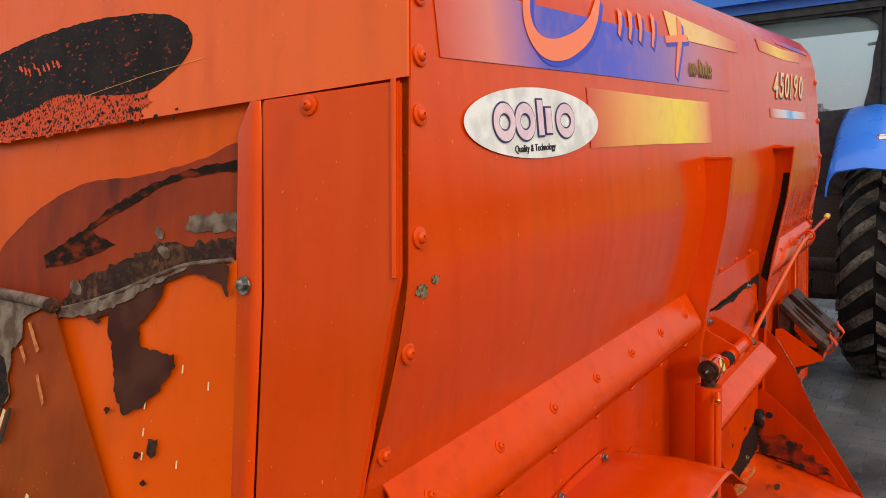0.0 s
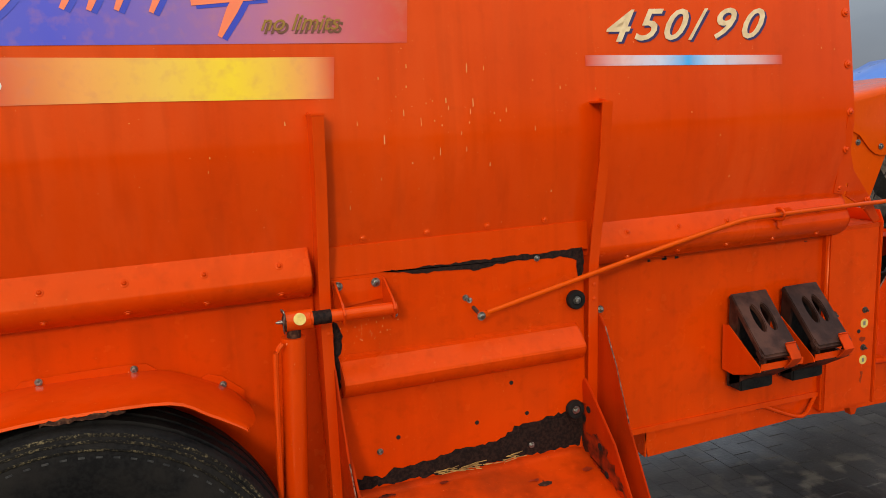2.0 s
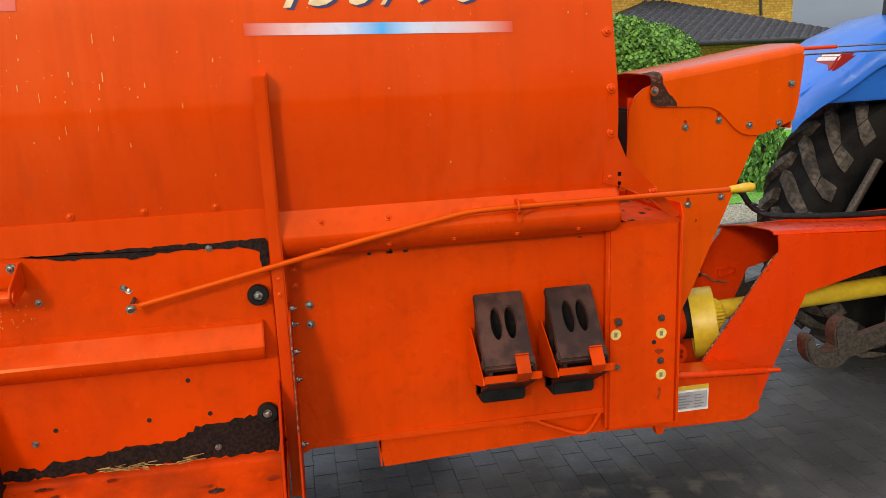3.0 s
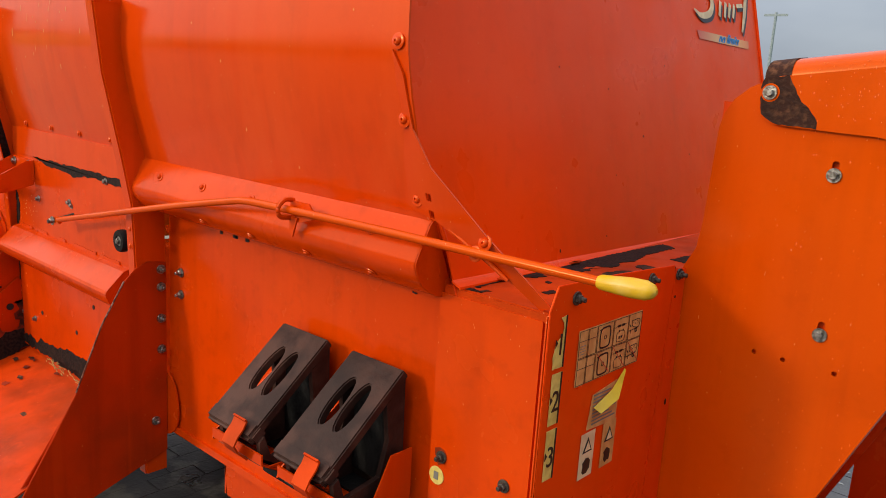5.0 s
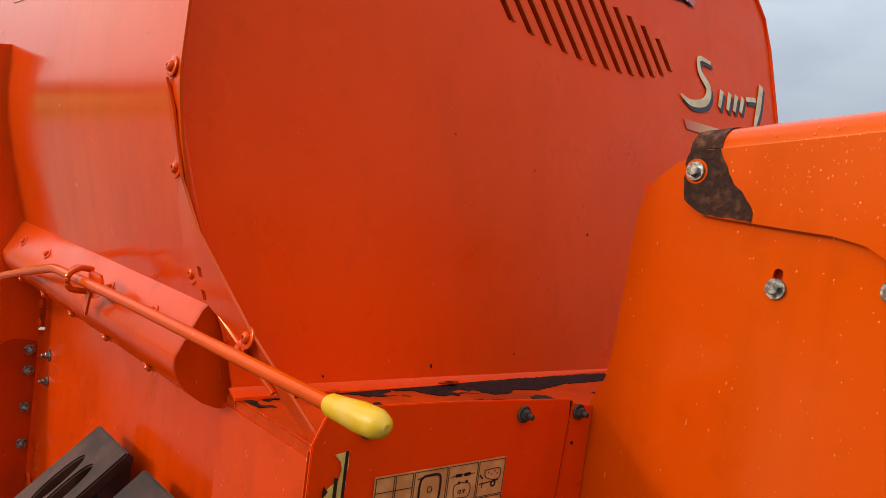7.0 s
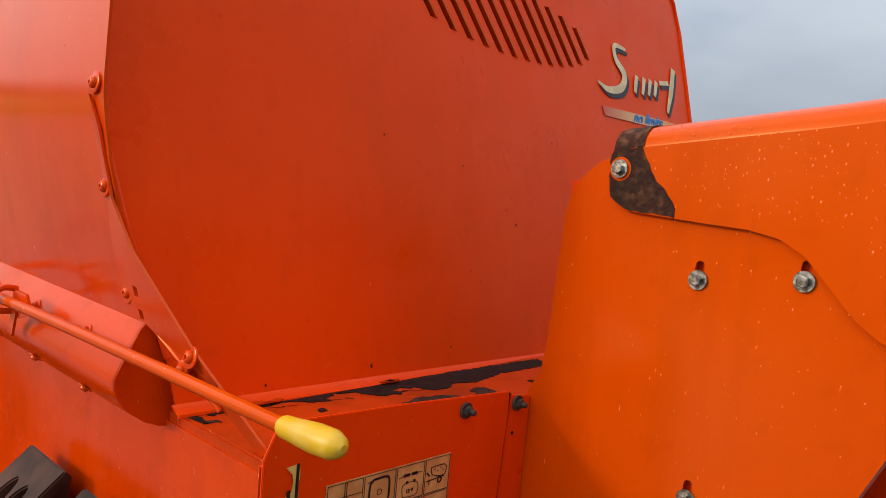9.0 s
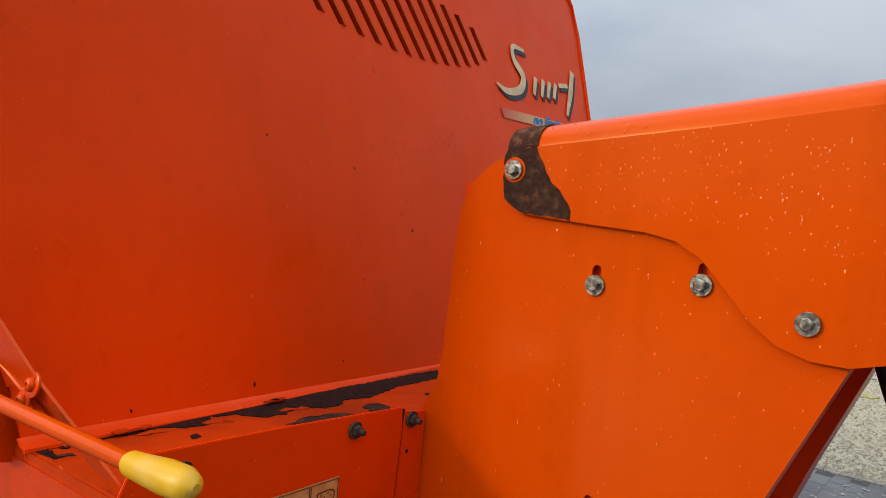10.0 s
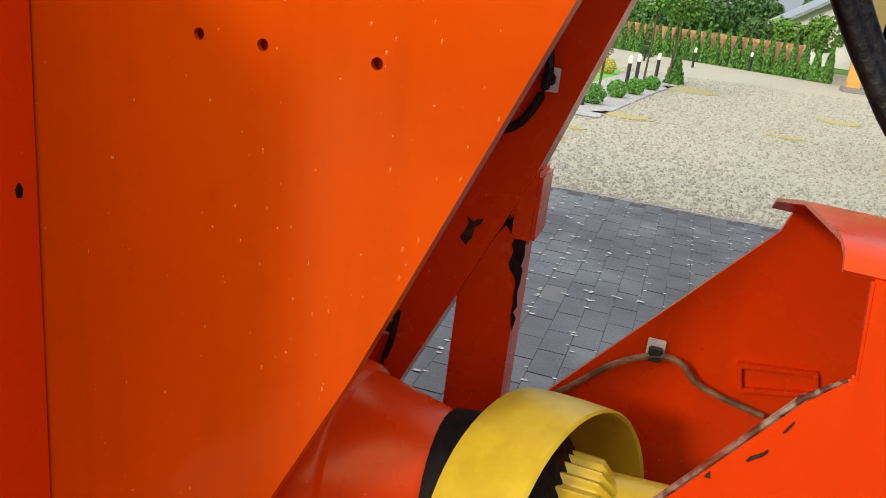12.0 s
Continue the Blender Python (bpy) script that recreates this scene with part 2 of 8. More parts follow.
# ---- builders ----
def finish(bm, name, mat, smooth=38):
    bmesh.ops.recalc_face_normals(bm, faces=bm.faces[:])
    me = bpy.data.meshes.new(name)
    bm.to_mesh(me)
    bm.free()
    for p in me.polygons:
        p.use_smooth = True
    me.set_sharp_from_angle(angle=radians(smooth))
    me.materials.append(mat)
    return me


def put(name, me, parent=None, label="", m=None):
    ob = new(name, me)
    if m is not None:
        ob.matrix_world = m
    if parent is not None:
        ob.parent = parent
        ob.matrix_parent_inverse = parent_inverse(parent)
    if label:
        ob["label"] = label
    return ob


def parent_inverse(ob):
    return world_of(ob).inverted()


def world_of(ob):
    if ob.parent is None:
        return ob.matrix_basis.copy()
    return world_of(ob.parent) @ ob.matrix_parent_inverse @ ob.matrix_basis


def part(name, bm, mat, parent=None, label="", smooth=38):
    return put(name, finish(bm, name, mat, smooth), parent, label)


def thing(name, at, label, category, group="", kind=""):
    e = new(name)
    e.empty_display_size = 0.1
    e.location = at
    e.matrix_basis = Matrix.Translation(at)
    return tagged(e, label, category, group, kind)


def to3(plane, a, b, c):
    return {"xz": (a, c, b), "yz": (c, a, b), "xy": (a, b, c)}[plane]


def plate(pts, plane, at, thick, holes=(), bevel=0.0):
    """A flat plate with an outline and holes; it reaches from at to at + thick along the plane's normal."""
    bm = bmesh.new()
    edges = []
    for loop in [pts, *holes]:
        vs = [bm.verts.new(to3(plane, a, b, at)) for a, b in loop]
        edges += [bm.edges.new((vs[i], vs[(i + 1) % len(vs)])) for i in range(len(vs))]
    if holes:
        bmesh.ops.triangle_fill(bm, use_beauty=True, use_dissolve=False, edges=edges)
    else:
        bm.faces.new(list(bm.verts))
    r = bmesh.ops.extrude_face_region(bm, geom=bm.faces[:])
    vec = Vector(to3(plane, 0, 0, thick))
    bmesh.ops.translate(bm, vec=vec, verts=[g for g in r["geom"] if isinstance(g, bmesh.types.BMVert)])
    if bevel:
        es = [e for e in bm.edges if len(e.link_faces) == 2 and e.calc_face_angle(0) > 0.9]
        bmesh.ops.bevel(bm, geom=es, offset=bevel, segments=2, affect="EDGES", clamp_overlap=True)
    return bm


def block(x0, x1, y0, y1, z0, z1, bevel=0.0, segs=2):
    bm = bmesh.new()
    bmesh.ops.create_cube(bm, size=1.0)
    for v in bm.verts:
        v.co = (x0 + (v.co.x + 0.5) * (x1 - x0), y0 + (v.co.y + 0.5) * (y1 - y0), z0 + (v.co.z + 0.5) * (z1 - z0))
    if bevel:
        bmesh.ops.bevel(bm, geom=bm.edges[:], offset=bevel, segments=segs, affect="EDGES", clamp_overlap=True)
    return bm


def grid_sheet(rows, thick=0.0):
    """A sheet through rows of points, thickened along its normals."""
    bm = bmesh.new()
    vs = [[bm.verts.new(p) for p in r] for r in rows]
    for i in range(len(vs) - 1):
        for j in range(len(vs[0]) - 1):
            bm.faces.new((vs[i][j], vs[i + 1][j], vs[i + 1][j + 1], vs[i][j + 1]))
    bmesh.ops.recalc_face_normals(bm, faces=bm.faces[:])
    if thick:
        bmesh.ops.solidify(bm, geom=bm.faces[:], thickness=thick)
    return bm


def tube(points, radius, segs=12, caps=True):
    """A round bar along points; radius may be a list."""
    bm = bmesh.new()
    pts = [Vector(p) for p in points]
    rad = radius if isinstance(radius, (list, tuple)) else [radius] * len(pts)
    up = Vector((0, 0, 1))
    rings = []
    for i, p in enumerate(pts):
        d = (pts[min(i + 1, len(pts) - 1)] - pts[max(i - 1, 0)]).normalized()
        a = d.cross(up if abs(d.z) < 0.95 else Vector((1, 0, 0))).normalized()
        b = d.cross(a).normalized()
        rings.append([bm.verts.new(p + rad[i] * (math.cos(k * math.tau / segs) * a + math.sin(k * math.tau / segs) * b)) for k in range(segs)])
    for r, s in zip(rings, rings[1:]):
        for k in range(segs):
            bm.faces.new((r[k], r[(k + 1) % segs], s[(k + 1) % segs], s[k]))
    if caps:
        bm.faces.new(rings[0])
        bm.faces.new(rings[-1])
    return bm


def arc_points(points, steps=6):
    """A smooth line through points (Catmull-Rom)."""
    p = [Vector(q) for q in points]
    p = [2 * p[0] - p[1], *p, 2 * p[-1] - p[-2]]
    out = []
    for i in range(1, len(p) - 2):
        for k in range(steps):
            t = k / steps
            out.append(0.5 * ((2 * p[i]) + (p[i + 1] - p[i - 1]) * t + (2 * p[i - 1] - 5 * p[i] + 4 * p[i + 1] - p[i + 2]) * t * t
                              + (3 * p[i] - p[i - 1] - 3 * p[i + 1] + p[i + 2]) * t ** 3))
    return out + [p[-2]]


def lathe(profile, origin, axis, segs=32, closed=False):
    """Turns (along, radius) pairs round an axis through origin."""
    bm = bmesh.new()
    ax = Vector(axis).normalized()
    a = ax.cross(Vector((0, 0, 1)) if abs(ax.z) < 0.9 else Vector((1, 0, 0))).normalized()
    b = ax.cross(a)
    o = Vector(origin)
    rings = [[bm.verts.new(o + ax * h + r * (math.cos(k * math.tau / segs) * a + math.sin(k * math.tau / segs) * b)) for k in range(segs)] for h, r in profile]
    pairs = list(zip(rings, rings[1:])) + ([(rings[-1], rings[0])] if closed else [])
    for r, s in pairs:
        for k in range(segs):
            bm.faces.new((r[k], r[(k + 1) % segs], s[(k + 1) % segs], s[k]))
    if not closed:
        for ring, pr in ((rings[0], profile[0]), (rings[-1], profile[-1])):
            if pr[1] > 1e-4:
                bm.faces.new(ring)
    return bm


def jag(pts, amp, step, seed):
    """An uneven, flaked outline round a polygon."""
    rnd = random.Random(seed)
    out = []
    for (a, b), (c, d) in zip(pts, pts[1:] + pts[:1]):
        k = max(1, int(math.hypot(c - a, d - b) / step))
        for i in range(k):
            t = i / k
            out.append((a + (c - a) * t + rnd.uniform(-amp, amp), b + (d - b) * t + rnd.uniform(-amp, amp)))
    return out


def smooth_loop(pts, steps=5):
    n = len(pts)
    out = []
    for i in range(n):
        p0, p1, p2, p3 = (Vector((*pts[(i + k - 1) % n], 0)) for k in range(4))
        for s in range(steps):
            t = s / steps
            q = 0.5 * ((2 * p1) + (p2 - p0) * t + (2 * p0 - 5 * p1 + 4 * p2 - p3) * t * t + (3 * p1 - p0 - 3 * p2 + p3) * t ** 3)
            out.append((q.x, q.y))
    return out


def ellipse(cx, cy, rx, ry, n=40, turn=0.0):
    c, s = math.cos(turn), math.sin(turn)
    return [(cx + rx * math.cos(k * math.tau / n) * c - ry * math.sin(k * math.tau / n) * s,
             cy + rx * math.cos(k * math.tau / n) * s + ry * math.sin(k * math.tau / n) * c) for k in range(n)]


def rect(a0, a1, b0, b1):
    return [(a0, b0), (a1, b0), (a1, b1), (a0, b1)]


def hex_bolt_mesh(name, mat, r=0.010, washer=0.017, stud=False):
    bm = lathe([(0.0, washer), (0.0025, washer), (0.003, washer * 0.97), (0.003, r)], (0, 0, 0), (0, 0, 1), 18)
    h = lathe([(0.003, r), (0.0095, r), (0.0105, r * 0.82)], (0, 0, 0), (0, 0, 1), 6)
    me = bpy.data.meshes.new("t")
    h.to_mesh(me)
    bm.from_mesh(me)
    h.free()
    if stud:
        h = lathe([(0.0105, r * 0.55), (0.018, r * 0.55), (0.019, r * 0.4)], (0, 0, 0), (0, 0, 1), 10)
        h.to_mesh(me)
        bm.from_mesh(me)
        h.free()
    bpy.data.meshes.remove(me)
    return finish(bm, name, mat)


def button_bolt_mesh(name, mat, r=0.008, washer=0.0145):
    prof = [(0.0, washer), (0.0022, washer), (0.0028, washer * 0.93), (0.0028, r), (0.0045, r), (0.0075, r * 0.8), (0.0088, r * 0.5), (0.0088, r * 0.32), (0.006, r * 0.28)]
    return finish(lathe(prof, (0, 0, 0), (0, 0, 1), 16), name, mat)


def rivet_mesh(name, mat, r=0.0085):
    return finish(lathe([(0.0, r * 1.35), (0.0015, r * 1.3), (0.002, r * 0.75), (0.0045, r * 0.7), (0.0062, r * 0.35)], (0, 0, 0), (0, 0, 1), 12), name, mat)


def facing(p, nrm):
    return Matrix.Translation(p) @ Vector(nrm).to_track_quat("Z", "Y").to_matrix().to_4x4()


HEX = hex_bolt_mesh("hex_bolt", STEEL, 0.0085, 0.0135)
HEX_BIG = hex_bolt_mesh("large_hex_bolt", STEEL, 0.0082, 0.0138)
HEX_STUD = hex_bolt_mesh("stud_bolt", STEEL, 0.0085, 0.013, True)
HEX_DARK = hex_bolt_mesh("dark_stud_bolt", DARK_STEEL, 0.008, 0.0125, True)
HEX_SMALL = hex_bolt_mesh("small_bolt", STEEL, 0.0065, 0.010)
BUTTON = button_bolt_mesh("button_bolt", PAINT)
RIVET = rivet_mesh("rivet", PAINT)
RAIL_RIVET = button_bolt_mesh("washer_rivet", PAINT_LOW, 0.0062, 0.0112)


def bolt(me, p, nrm, parent, label="", name="bolt"):
    m = facing(p, nrm) @ pose(0, 0, 0, 0, 0, (p[0] * 917 + p[2] * 531) % 60)
    return put(name, me, parent, label, m)


def lettering(text, size, mat, m, parent, name="lettering", shear=0.0, depth=0.0006, label="", sx=1.0, bold=0.0):
    cu = bpy.data.curves.new("text", "FONT")
    cu.body, cu.size, cu.shear, cu.extrude, cu.align_x, cu.align_y = text, size, shear, depth, "CENTER", "CENTER"
    cu.resolution_u, cu.offset = 3, bold
    tmp = bpy.data.objects.new("text", cu)
    me = bpy.data.meshes.new_from_object(tmp)
    bpy.data.objects.remove(tmp)
    bpy.data.curves.remove(cu)
    me.materials.clear()
    me.materials.append(mat)
    me.transform(Matrix.Diagonal((sx, 1, 1, 1)))
    return put(name, me, parent, label, m)


def stroke(points, widths, plane_point, at_off, thick=0.0008):
    """A flat brush stroke; plane_point maps (a, b, offset) to a place."""
    pts = [Vector((*p, 0)) for p in points]
    sm = arc_points(pts, 6)
    n = len(sm)
    bm = bmesh.new()
    rows = []
    for i, p in enumerate(sm):
        d = (sm[min(i + 1, n - 1)] - sm[max(i - 1, 0)]).normalized()
        nrm = Vector((-d.y, d.x, 0))
        t = i / (n - 1) * (len(widths) - 1)
        k = min(int(t), len(widths) - 2)
        w = widths[k] + (widths[k + 1] - widths[k]) * (t - k)
        a, b = p + nrm * w / 2, p - nrm * w / 2
        rows.append([bm.verts.new(plane_point(q.x, q.y, o)) for q, o in ((a, at_off), (b, at_off), (b, at_off + thick), (a, at_off + thick))])
    for r, s in zip(rows, rows[1:]):
        for k in range(4):
            bm.faces.new((r[k], r[(k + 1) % 4], s[(k + 1) % 4], s[k]))
    bm.faces.new(rows[0])
    bm.faces.new(rows[-1])
    return bm


def skin_poly(pts, place, off, thick=0.0006):
    """A thin foil with the outline pts, laid by place(a, b, offset)."""
    bm = bmesh.new()
    lo = [bm.verts.new(place(a, b, off)) for a, b in pts]
    hi = [bm.verts.new(place(a, b, off + thick)) for a, b in pts]
    n = len(pts)
    bm.faces.new(lo)
    f = bm.faces.new(hi)
    for k in range(n):
        bm.faces.new((lo[k], lo[(k + 1) % n], hi[(k + 1) % n], hi[k]))
    return bm


# ---- the feed mixer wagon ----
wagon = thing("feed_mixer_wagon", (1.6, 0.73, 0.0), "weathered orange feed mixer wagon parked on dark block paving", "farm wagon")
MID_Y = 0.745
SIDE = [(2.300, 0.300), (2.296, 0.150), (2.275, 0.045), (2.235, -0.025), (2.18, -0.068), (2.10, -0.088), (1.95, -0.098), (1.80, -0.106), (1.73, -0.110), (1.70, -0.1105),
        (1.67, -0.108), (1.62, -0.101), (1.55, -0.087), (1.48, -0.069), (1.42, -0.053), (1.36, -0.036), (1.30, -0.022)]


def side_y(z):
    for (z1, y1), (z0, y0) in zip(SIDE, SIDE[1:]):
        if z0 <= z <= z1:
            return y0 + (y1 - y0) * (z - z0) / (z1 - z0)
    return SIDE[-1][1]


def rear_x(z):
    return 0.185 * (z - 1.91) - 0.022


def front_x(z):
    return 3.222 - 0.066 * (z - 1.709)


def panel_x(z):
    return 3.275 - 0.233 * (z - 1.30)


def on_side(x, z, off=0.0):
    return (x, side_y(z) - off, z)


def on_front(y, z, off=0.0):
    return (panel_x(z) + off, y, z)


def on_rear(y, z, off=0.0):
    return (rear_x(z) - off, y, z)


# tub side walls: one pressed sheet each, near and far
near_wall = part("side_panel", grid_sheet([[(rear_x(z) + (front_x(z) - rear_x(z)) * k / 12, y, z) for k in range(13)] for z, y in SIDE], 0.004), PAINT, wagon,
                 "orange pressed steel side panel with rain streaks", smooth=30)
part("side_panel", grid_sheet([[(rear_x(z) + (panel_x(z) - 0.01 - rear_x(z)) * k / 6, 2 * MID_Y - y, z) for k in range(7)] for z, y in SIDE], 0.004), PAINT, wagon)

# bolts down both edges of the near wall
for z in (2.074, 1.994, 1.917, 1.759, 1.610, 1.475):
    bolt(BUTTON, on_side(rear_x(z) + 0.018, z, 0.001), (0, -1, 0.1), near_wall)
for z in (2.05, 1.877, 1.714, 1.583, 1.443):
    bolt(BUTTON, on_side(front_x(z) - 0.022, z, 0.001), (0, -1, 0.1), near_wall)

# front panel with rounded upper corners and slanted ventilation slots
edge = [(side_y(z) + 0.012, z) for z in (1.270, 1.36, 1.42, 1.48, 1.55, 1.62, 1.67, 1.70, 1.73, 1.80, 1.95, 2.10, 2.18, 2.235, 2.275, 2.296)] + [(0.30, 2.300)]
outline = edge + [(2 * MID_Y - y, z) for y, z in reversed(edge)]
slots = []
for k in range(13):
    yc, half = 0.5195 + 0.0441 * k, 0.076 * math.sqrt(1 - ((k - 5.8) / 6.9) ** 2)
    slots.append([(yc + 0.66 * half - 0.0055, 1.978 - half), (yc + 0.66 * half + 0.0055, 1.978 - half),
                  (yc - 0.66 * half + 0.0055, 1.978 + half), (yc - 0.66 * half - 0.0055, 1.978 + half)])


def leaned(bm, origin_x):
    for v in bm.verts:
        v.co.x = panel_x(v.co.z) + (v.co.x - origin_x)
    return bm


front_panel = part("front_panel", leaned(plate(outline, "yz", 0.0, -0.004, slots), 0.0), PAINT_FRONT, wagon, "smooth orange front panel with slanted ventilation slots", smooth=30)
# unseen black sheet added so that the slots look dark inside
part("slot_dark_sheet", leaned(plate(rect(0.30, 1.25, 1.85, 2.13), "yz", -0.055, -0.003), 0.0), SOOT_AND_SHADE, front_panel)
for s in slots:
    lip = [(s[1][0], s[1][1]), (s[1][0] + 0.007, s[1][1]), (s[2][0] + 0.007, s[2][1]), (s[2][0], s[2][1])]
    part("slot_lip", leaned(plate(lip, "yz", -0.018, 0.023), 0.0), PAINT_WING, front_panel)
# rounded bead along the edge of the panel
part("edge_bead", tube([on_front(y, z, 0.002) for y, z in edge[1:12]], 0.0045, 8), PAINT_FRONT, front_panel)
part("edge_bead", tube([on_front(2 * MID_Y - y, z, 0.002) for y, z in edge[1:]], 0.005, 8), PAINT_FRONT, front_panel)
part("bottom_flange", grid_sheet([[(x, y, z - 0.012 * y) for y in (-0.02, 0.4, 0.9, 1.44)] for x, z in ((3.2765, 1.2985), (3.281, 1.2955), (3.288, 1.2925), (3.297, 1.290), (3.298, 1.286))], 0.003), PAINT_FRONT, front_panel, smooth=50)
for k, (y, z, a) in enumerate(((0.335, 1.312, 0.0022), (0.128, 1.306, 0.0014), (0.53, 1.325, 0.0012), (0.60, 1.46, 0.0010))):
    part("chip", leaned(plate(jag(ellipse(y, z, a, a * 1.7, 9), 0.0006, 0.002, 660 + k), "yz", 0.0004, 0.0006), 0.0), SOOT_AND_SHADE, front_panel)
for k, y in enumerate((0.10, 0.13, 0.345, 0.36)):
    part("paint_flake", plate(jag(ellipse(3.302, y, 0.006, 0.014, 8), 0.003, 0.005, 670 + k), "xy", 1.290, 0.002), PAINT_WORN, front_panel)

# corner gusset with two square holes, at the foot of the front edge
g_out = [(3.190, 1.700), (3.214, 1.66), (3.228, 1.57), (3.262, 1.505), (3.375, 1.398), (3.487, 1.293), (3.462, 1.283), (3.372, 1.350), (3.262, 1.408), (3.196, 1.425)]
sq = [[(3.242, 1.458), (3.254, 1.457), (3.255, 1.443), (3.243, 1.444)], [(3.245, 1.427), (3.257, 1.426), (3.258, 1.412), (3.246, 1.413)]]
gus = plate(g_out, "xz", 0.0, 0.004, sq)
for v in gus.verts:
    v.co.y += {True: side_y(max(v.co.z, 1.40)), False: -0.046 + (1.40 - v.co.z) * 0.42}[v.co.z > 1.40] - 0.0055
gusset = part("corner_gusset", gus, PAINT, wagon)
bolt(BUTTON, (3.35, -0.048, 1.366), (0, -1, 0.2), gusset)
bolt(BUTTON, (3.369, -0.048, 1.388), (0, -1, 0.2), gusset)
part("gusset_lip", tube([(3.262, -0.050, 1.410), (3.372, -0.036, 1.352), (3.405, -0.025, 1.327)], 0.004, 8), PAINT, gusset)

# ---- rear end ----
rear_up = [(side_y(z) + 0.002, z) for z in (1.967, 2.10, 2.18, 2.235, 2.275, 2.296)]


def rear_leaned(bm):
    for v in bm.verts:
        v.co.x = rear_x(v.co.z) + v.co.x
    return bm


rear_cover = part("rear_cover", rear_leaned(plate(rear_up + [(0.3, 2.30), (1.16, 2.30)] + [(2 * MID_Y - y, z) for y, z in reversed(rear_up)] + [(0.95, 1.925), (0.22, 1.955)], "yz", -0.006, 0.005)), PAINT_SUN, wagon,
                  "orange rear cover with a scuffed black oval")
part("rear_wall", rear_leaned(plate([(side_y(max(z, 1.3)) + 0.012, z) for z in (0.62, 1.30, 1.42, 1.55, 1.70, 1.98)] + [(2 * MID_Y - side_y(max(z, 1.3)), z) for z in (1.98, 1.70, 1.55, 1.42, 1.30, 0.62)], "yz", 0.012, 0.004)),
     PAINT_REAR, wagon)
post_r = [(-0.086, 1.962), (0.164, 1.955), (0.150, 1.787), (0.141, 1.666), (0.138, 1.40), (0.13, 0.70), (-0.03, 0.70), (-0.053, 1.416), (-0.091, 1.652), (-0.102, 1.712)]
rear_post = part("rear_corner_post", rear_leaned(plate(post_r, "yz", -0.012, 0.010, bevel=0.003)), PAINT, wagon, "orange corner post plate with a folded flange")
fold = ((0.164, 1.955, 0.188), (0.158, 1.911, 0.211), (0.153, 1.83, 0.206), (0.141, 1.666, 0.198), (0.138, 1.379, 0.188), (0.13, 0.7, 0.170))
part("post_flange", grid_sheet([[on_rear(y0 + (y1 - y0) * t, z, 0.0135 + o) for y0, z, y1 in fold] for t, o in ((0.0, 0.0), (0.12, 0.006), (0.3, 0.007), (1.0, -0.002))], 0.003), PAINT, rear_post, smooth=60)
part("post_edge_bead", tube([on_rear(-0.078, 1.965, 0.013), on_rear(-0.094, 1.712, 0.013)], 0.004, 8), PAINT, rear_post)
bolt(BUTTON, on_rear(0.068, 1.941, 0.013), (-1, 0, 0.18), rear_post)
bolt(HEX, on_rear(0.170, 1.690, 0.022), (-1, 0, 0.18), rear_post)
WORN_BLACK = grained("scratched_black", lin(24, 18, 16), lin(190, 66, 30), 130, 0.7, lo=0.60, hi=0.70, stretch=(1, 0.5, 1), relief=0.1, c3=lin(40, 29, 25), gloss=0.2)
SPECKLED = grained("speckled_black", lin(206, 76, 40), lin(34, 24, 20), 170, 0.7, lo=0.50, hi=0.60, relief=0.1, gloss=0.2)
oval = jag(smooth_loop([(0.334, 2.068), (0.363, 2.098), (0.418, 2.115), (0.511, 2.125), (0.637, 2.128), (0.775, 2.120), (0.928, 2.100), (1.10, 2.06), (1.10, 1.97), (0.94, 1.965), (0.82, 1.978), (0.70, 2.003), (0.572, 1.994), (0.452, 1.990), (0.387, 2.012), (0.345, 2.038)]), 0.0010, 0.008, 3)
part("black_oval", rear_leaned(plate(oval, "yz", -0.0065, -0.001)), WORN_BLACK, rear_cover, "scuffed black oval patch")
part("speckled_edge", rear_leaned(plate(jag([(1.10, 1.935), (1.10, 1.99), (0.86, 1.99), (0.70, 2.008), (0.45, 1.992), (0.42, 1.975), (0.46, 1.958), (0.442, 1.949), (0.617, 1.938), (0.85, 1.930)], 0.006, 0.008, 6), "yz", -0.0066, -0.0006)), SPECKLED, rear_cover, "speckled remains of black")
rnd = random.Random(5)
for k in range(26):
    y, z = rnd.uniform(0.36, 0.95), rnd.uniform(1.938, 1.965)
    a, b = rnd.uniform(0.002, 0.009), rnd.uniform(0.0015, 0.004)
    part("scuff", rear_leaned(plate(jag(ellipse(y, z, a, b, 7), 0.0015, 0.004, k), "yz", -0.0076, -0.0005)), SOOT_AND_SHADE, rear_cover)
for k in range(9):
    y, z = 0.70 + k * 0.016, 2.052 + rnd.uniform(-0.006, 0.006)
    part("scratch", rear_leaned(plate(jag([(y, z), (y + 0.006, z + 0.001), (y + 0.016, z + 0.016), (y + 0.008, z + 0.014)], 0.002, 0.006, k), "yz", -0.0077, -0.0006)), PAINT, rear_cover)
part("scratch", rear_leaned(plate([(0.30, 2.031), (0.30, 2.0318), (0.44, 2.0188), (0.62, 1.9958), (0.62, 1.995), (0.44, 2.018)], "yz", -0.0077, -0.0003)), LABEL_PALE, rear_cover)

# dark arc rubbed into the recessed rear wall
arc = [(0.225, 1.885), (0.306, 1.876), (0.389, 1.862), (0.49, 1.850), (0.626, 1.842), (0.747, 1.808), (0.847, 1.758), (0.92, 1.70), (0.92, 1.60), (0.697, 1.60), (0.544, 1.64), (0.375, 1.69), (0.225, 1.70)]
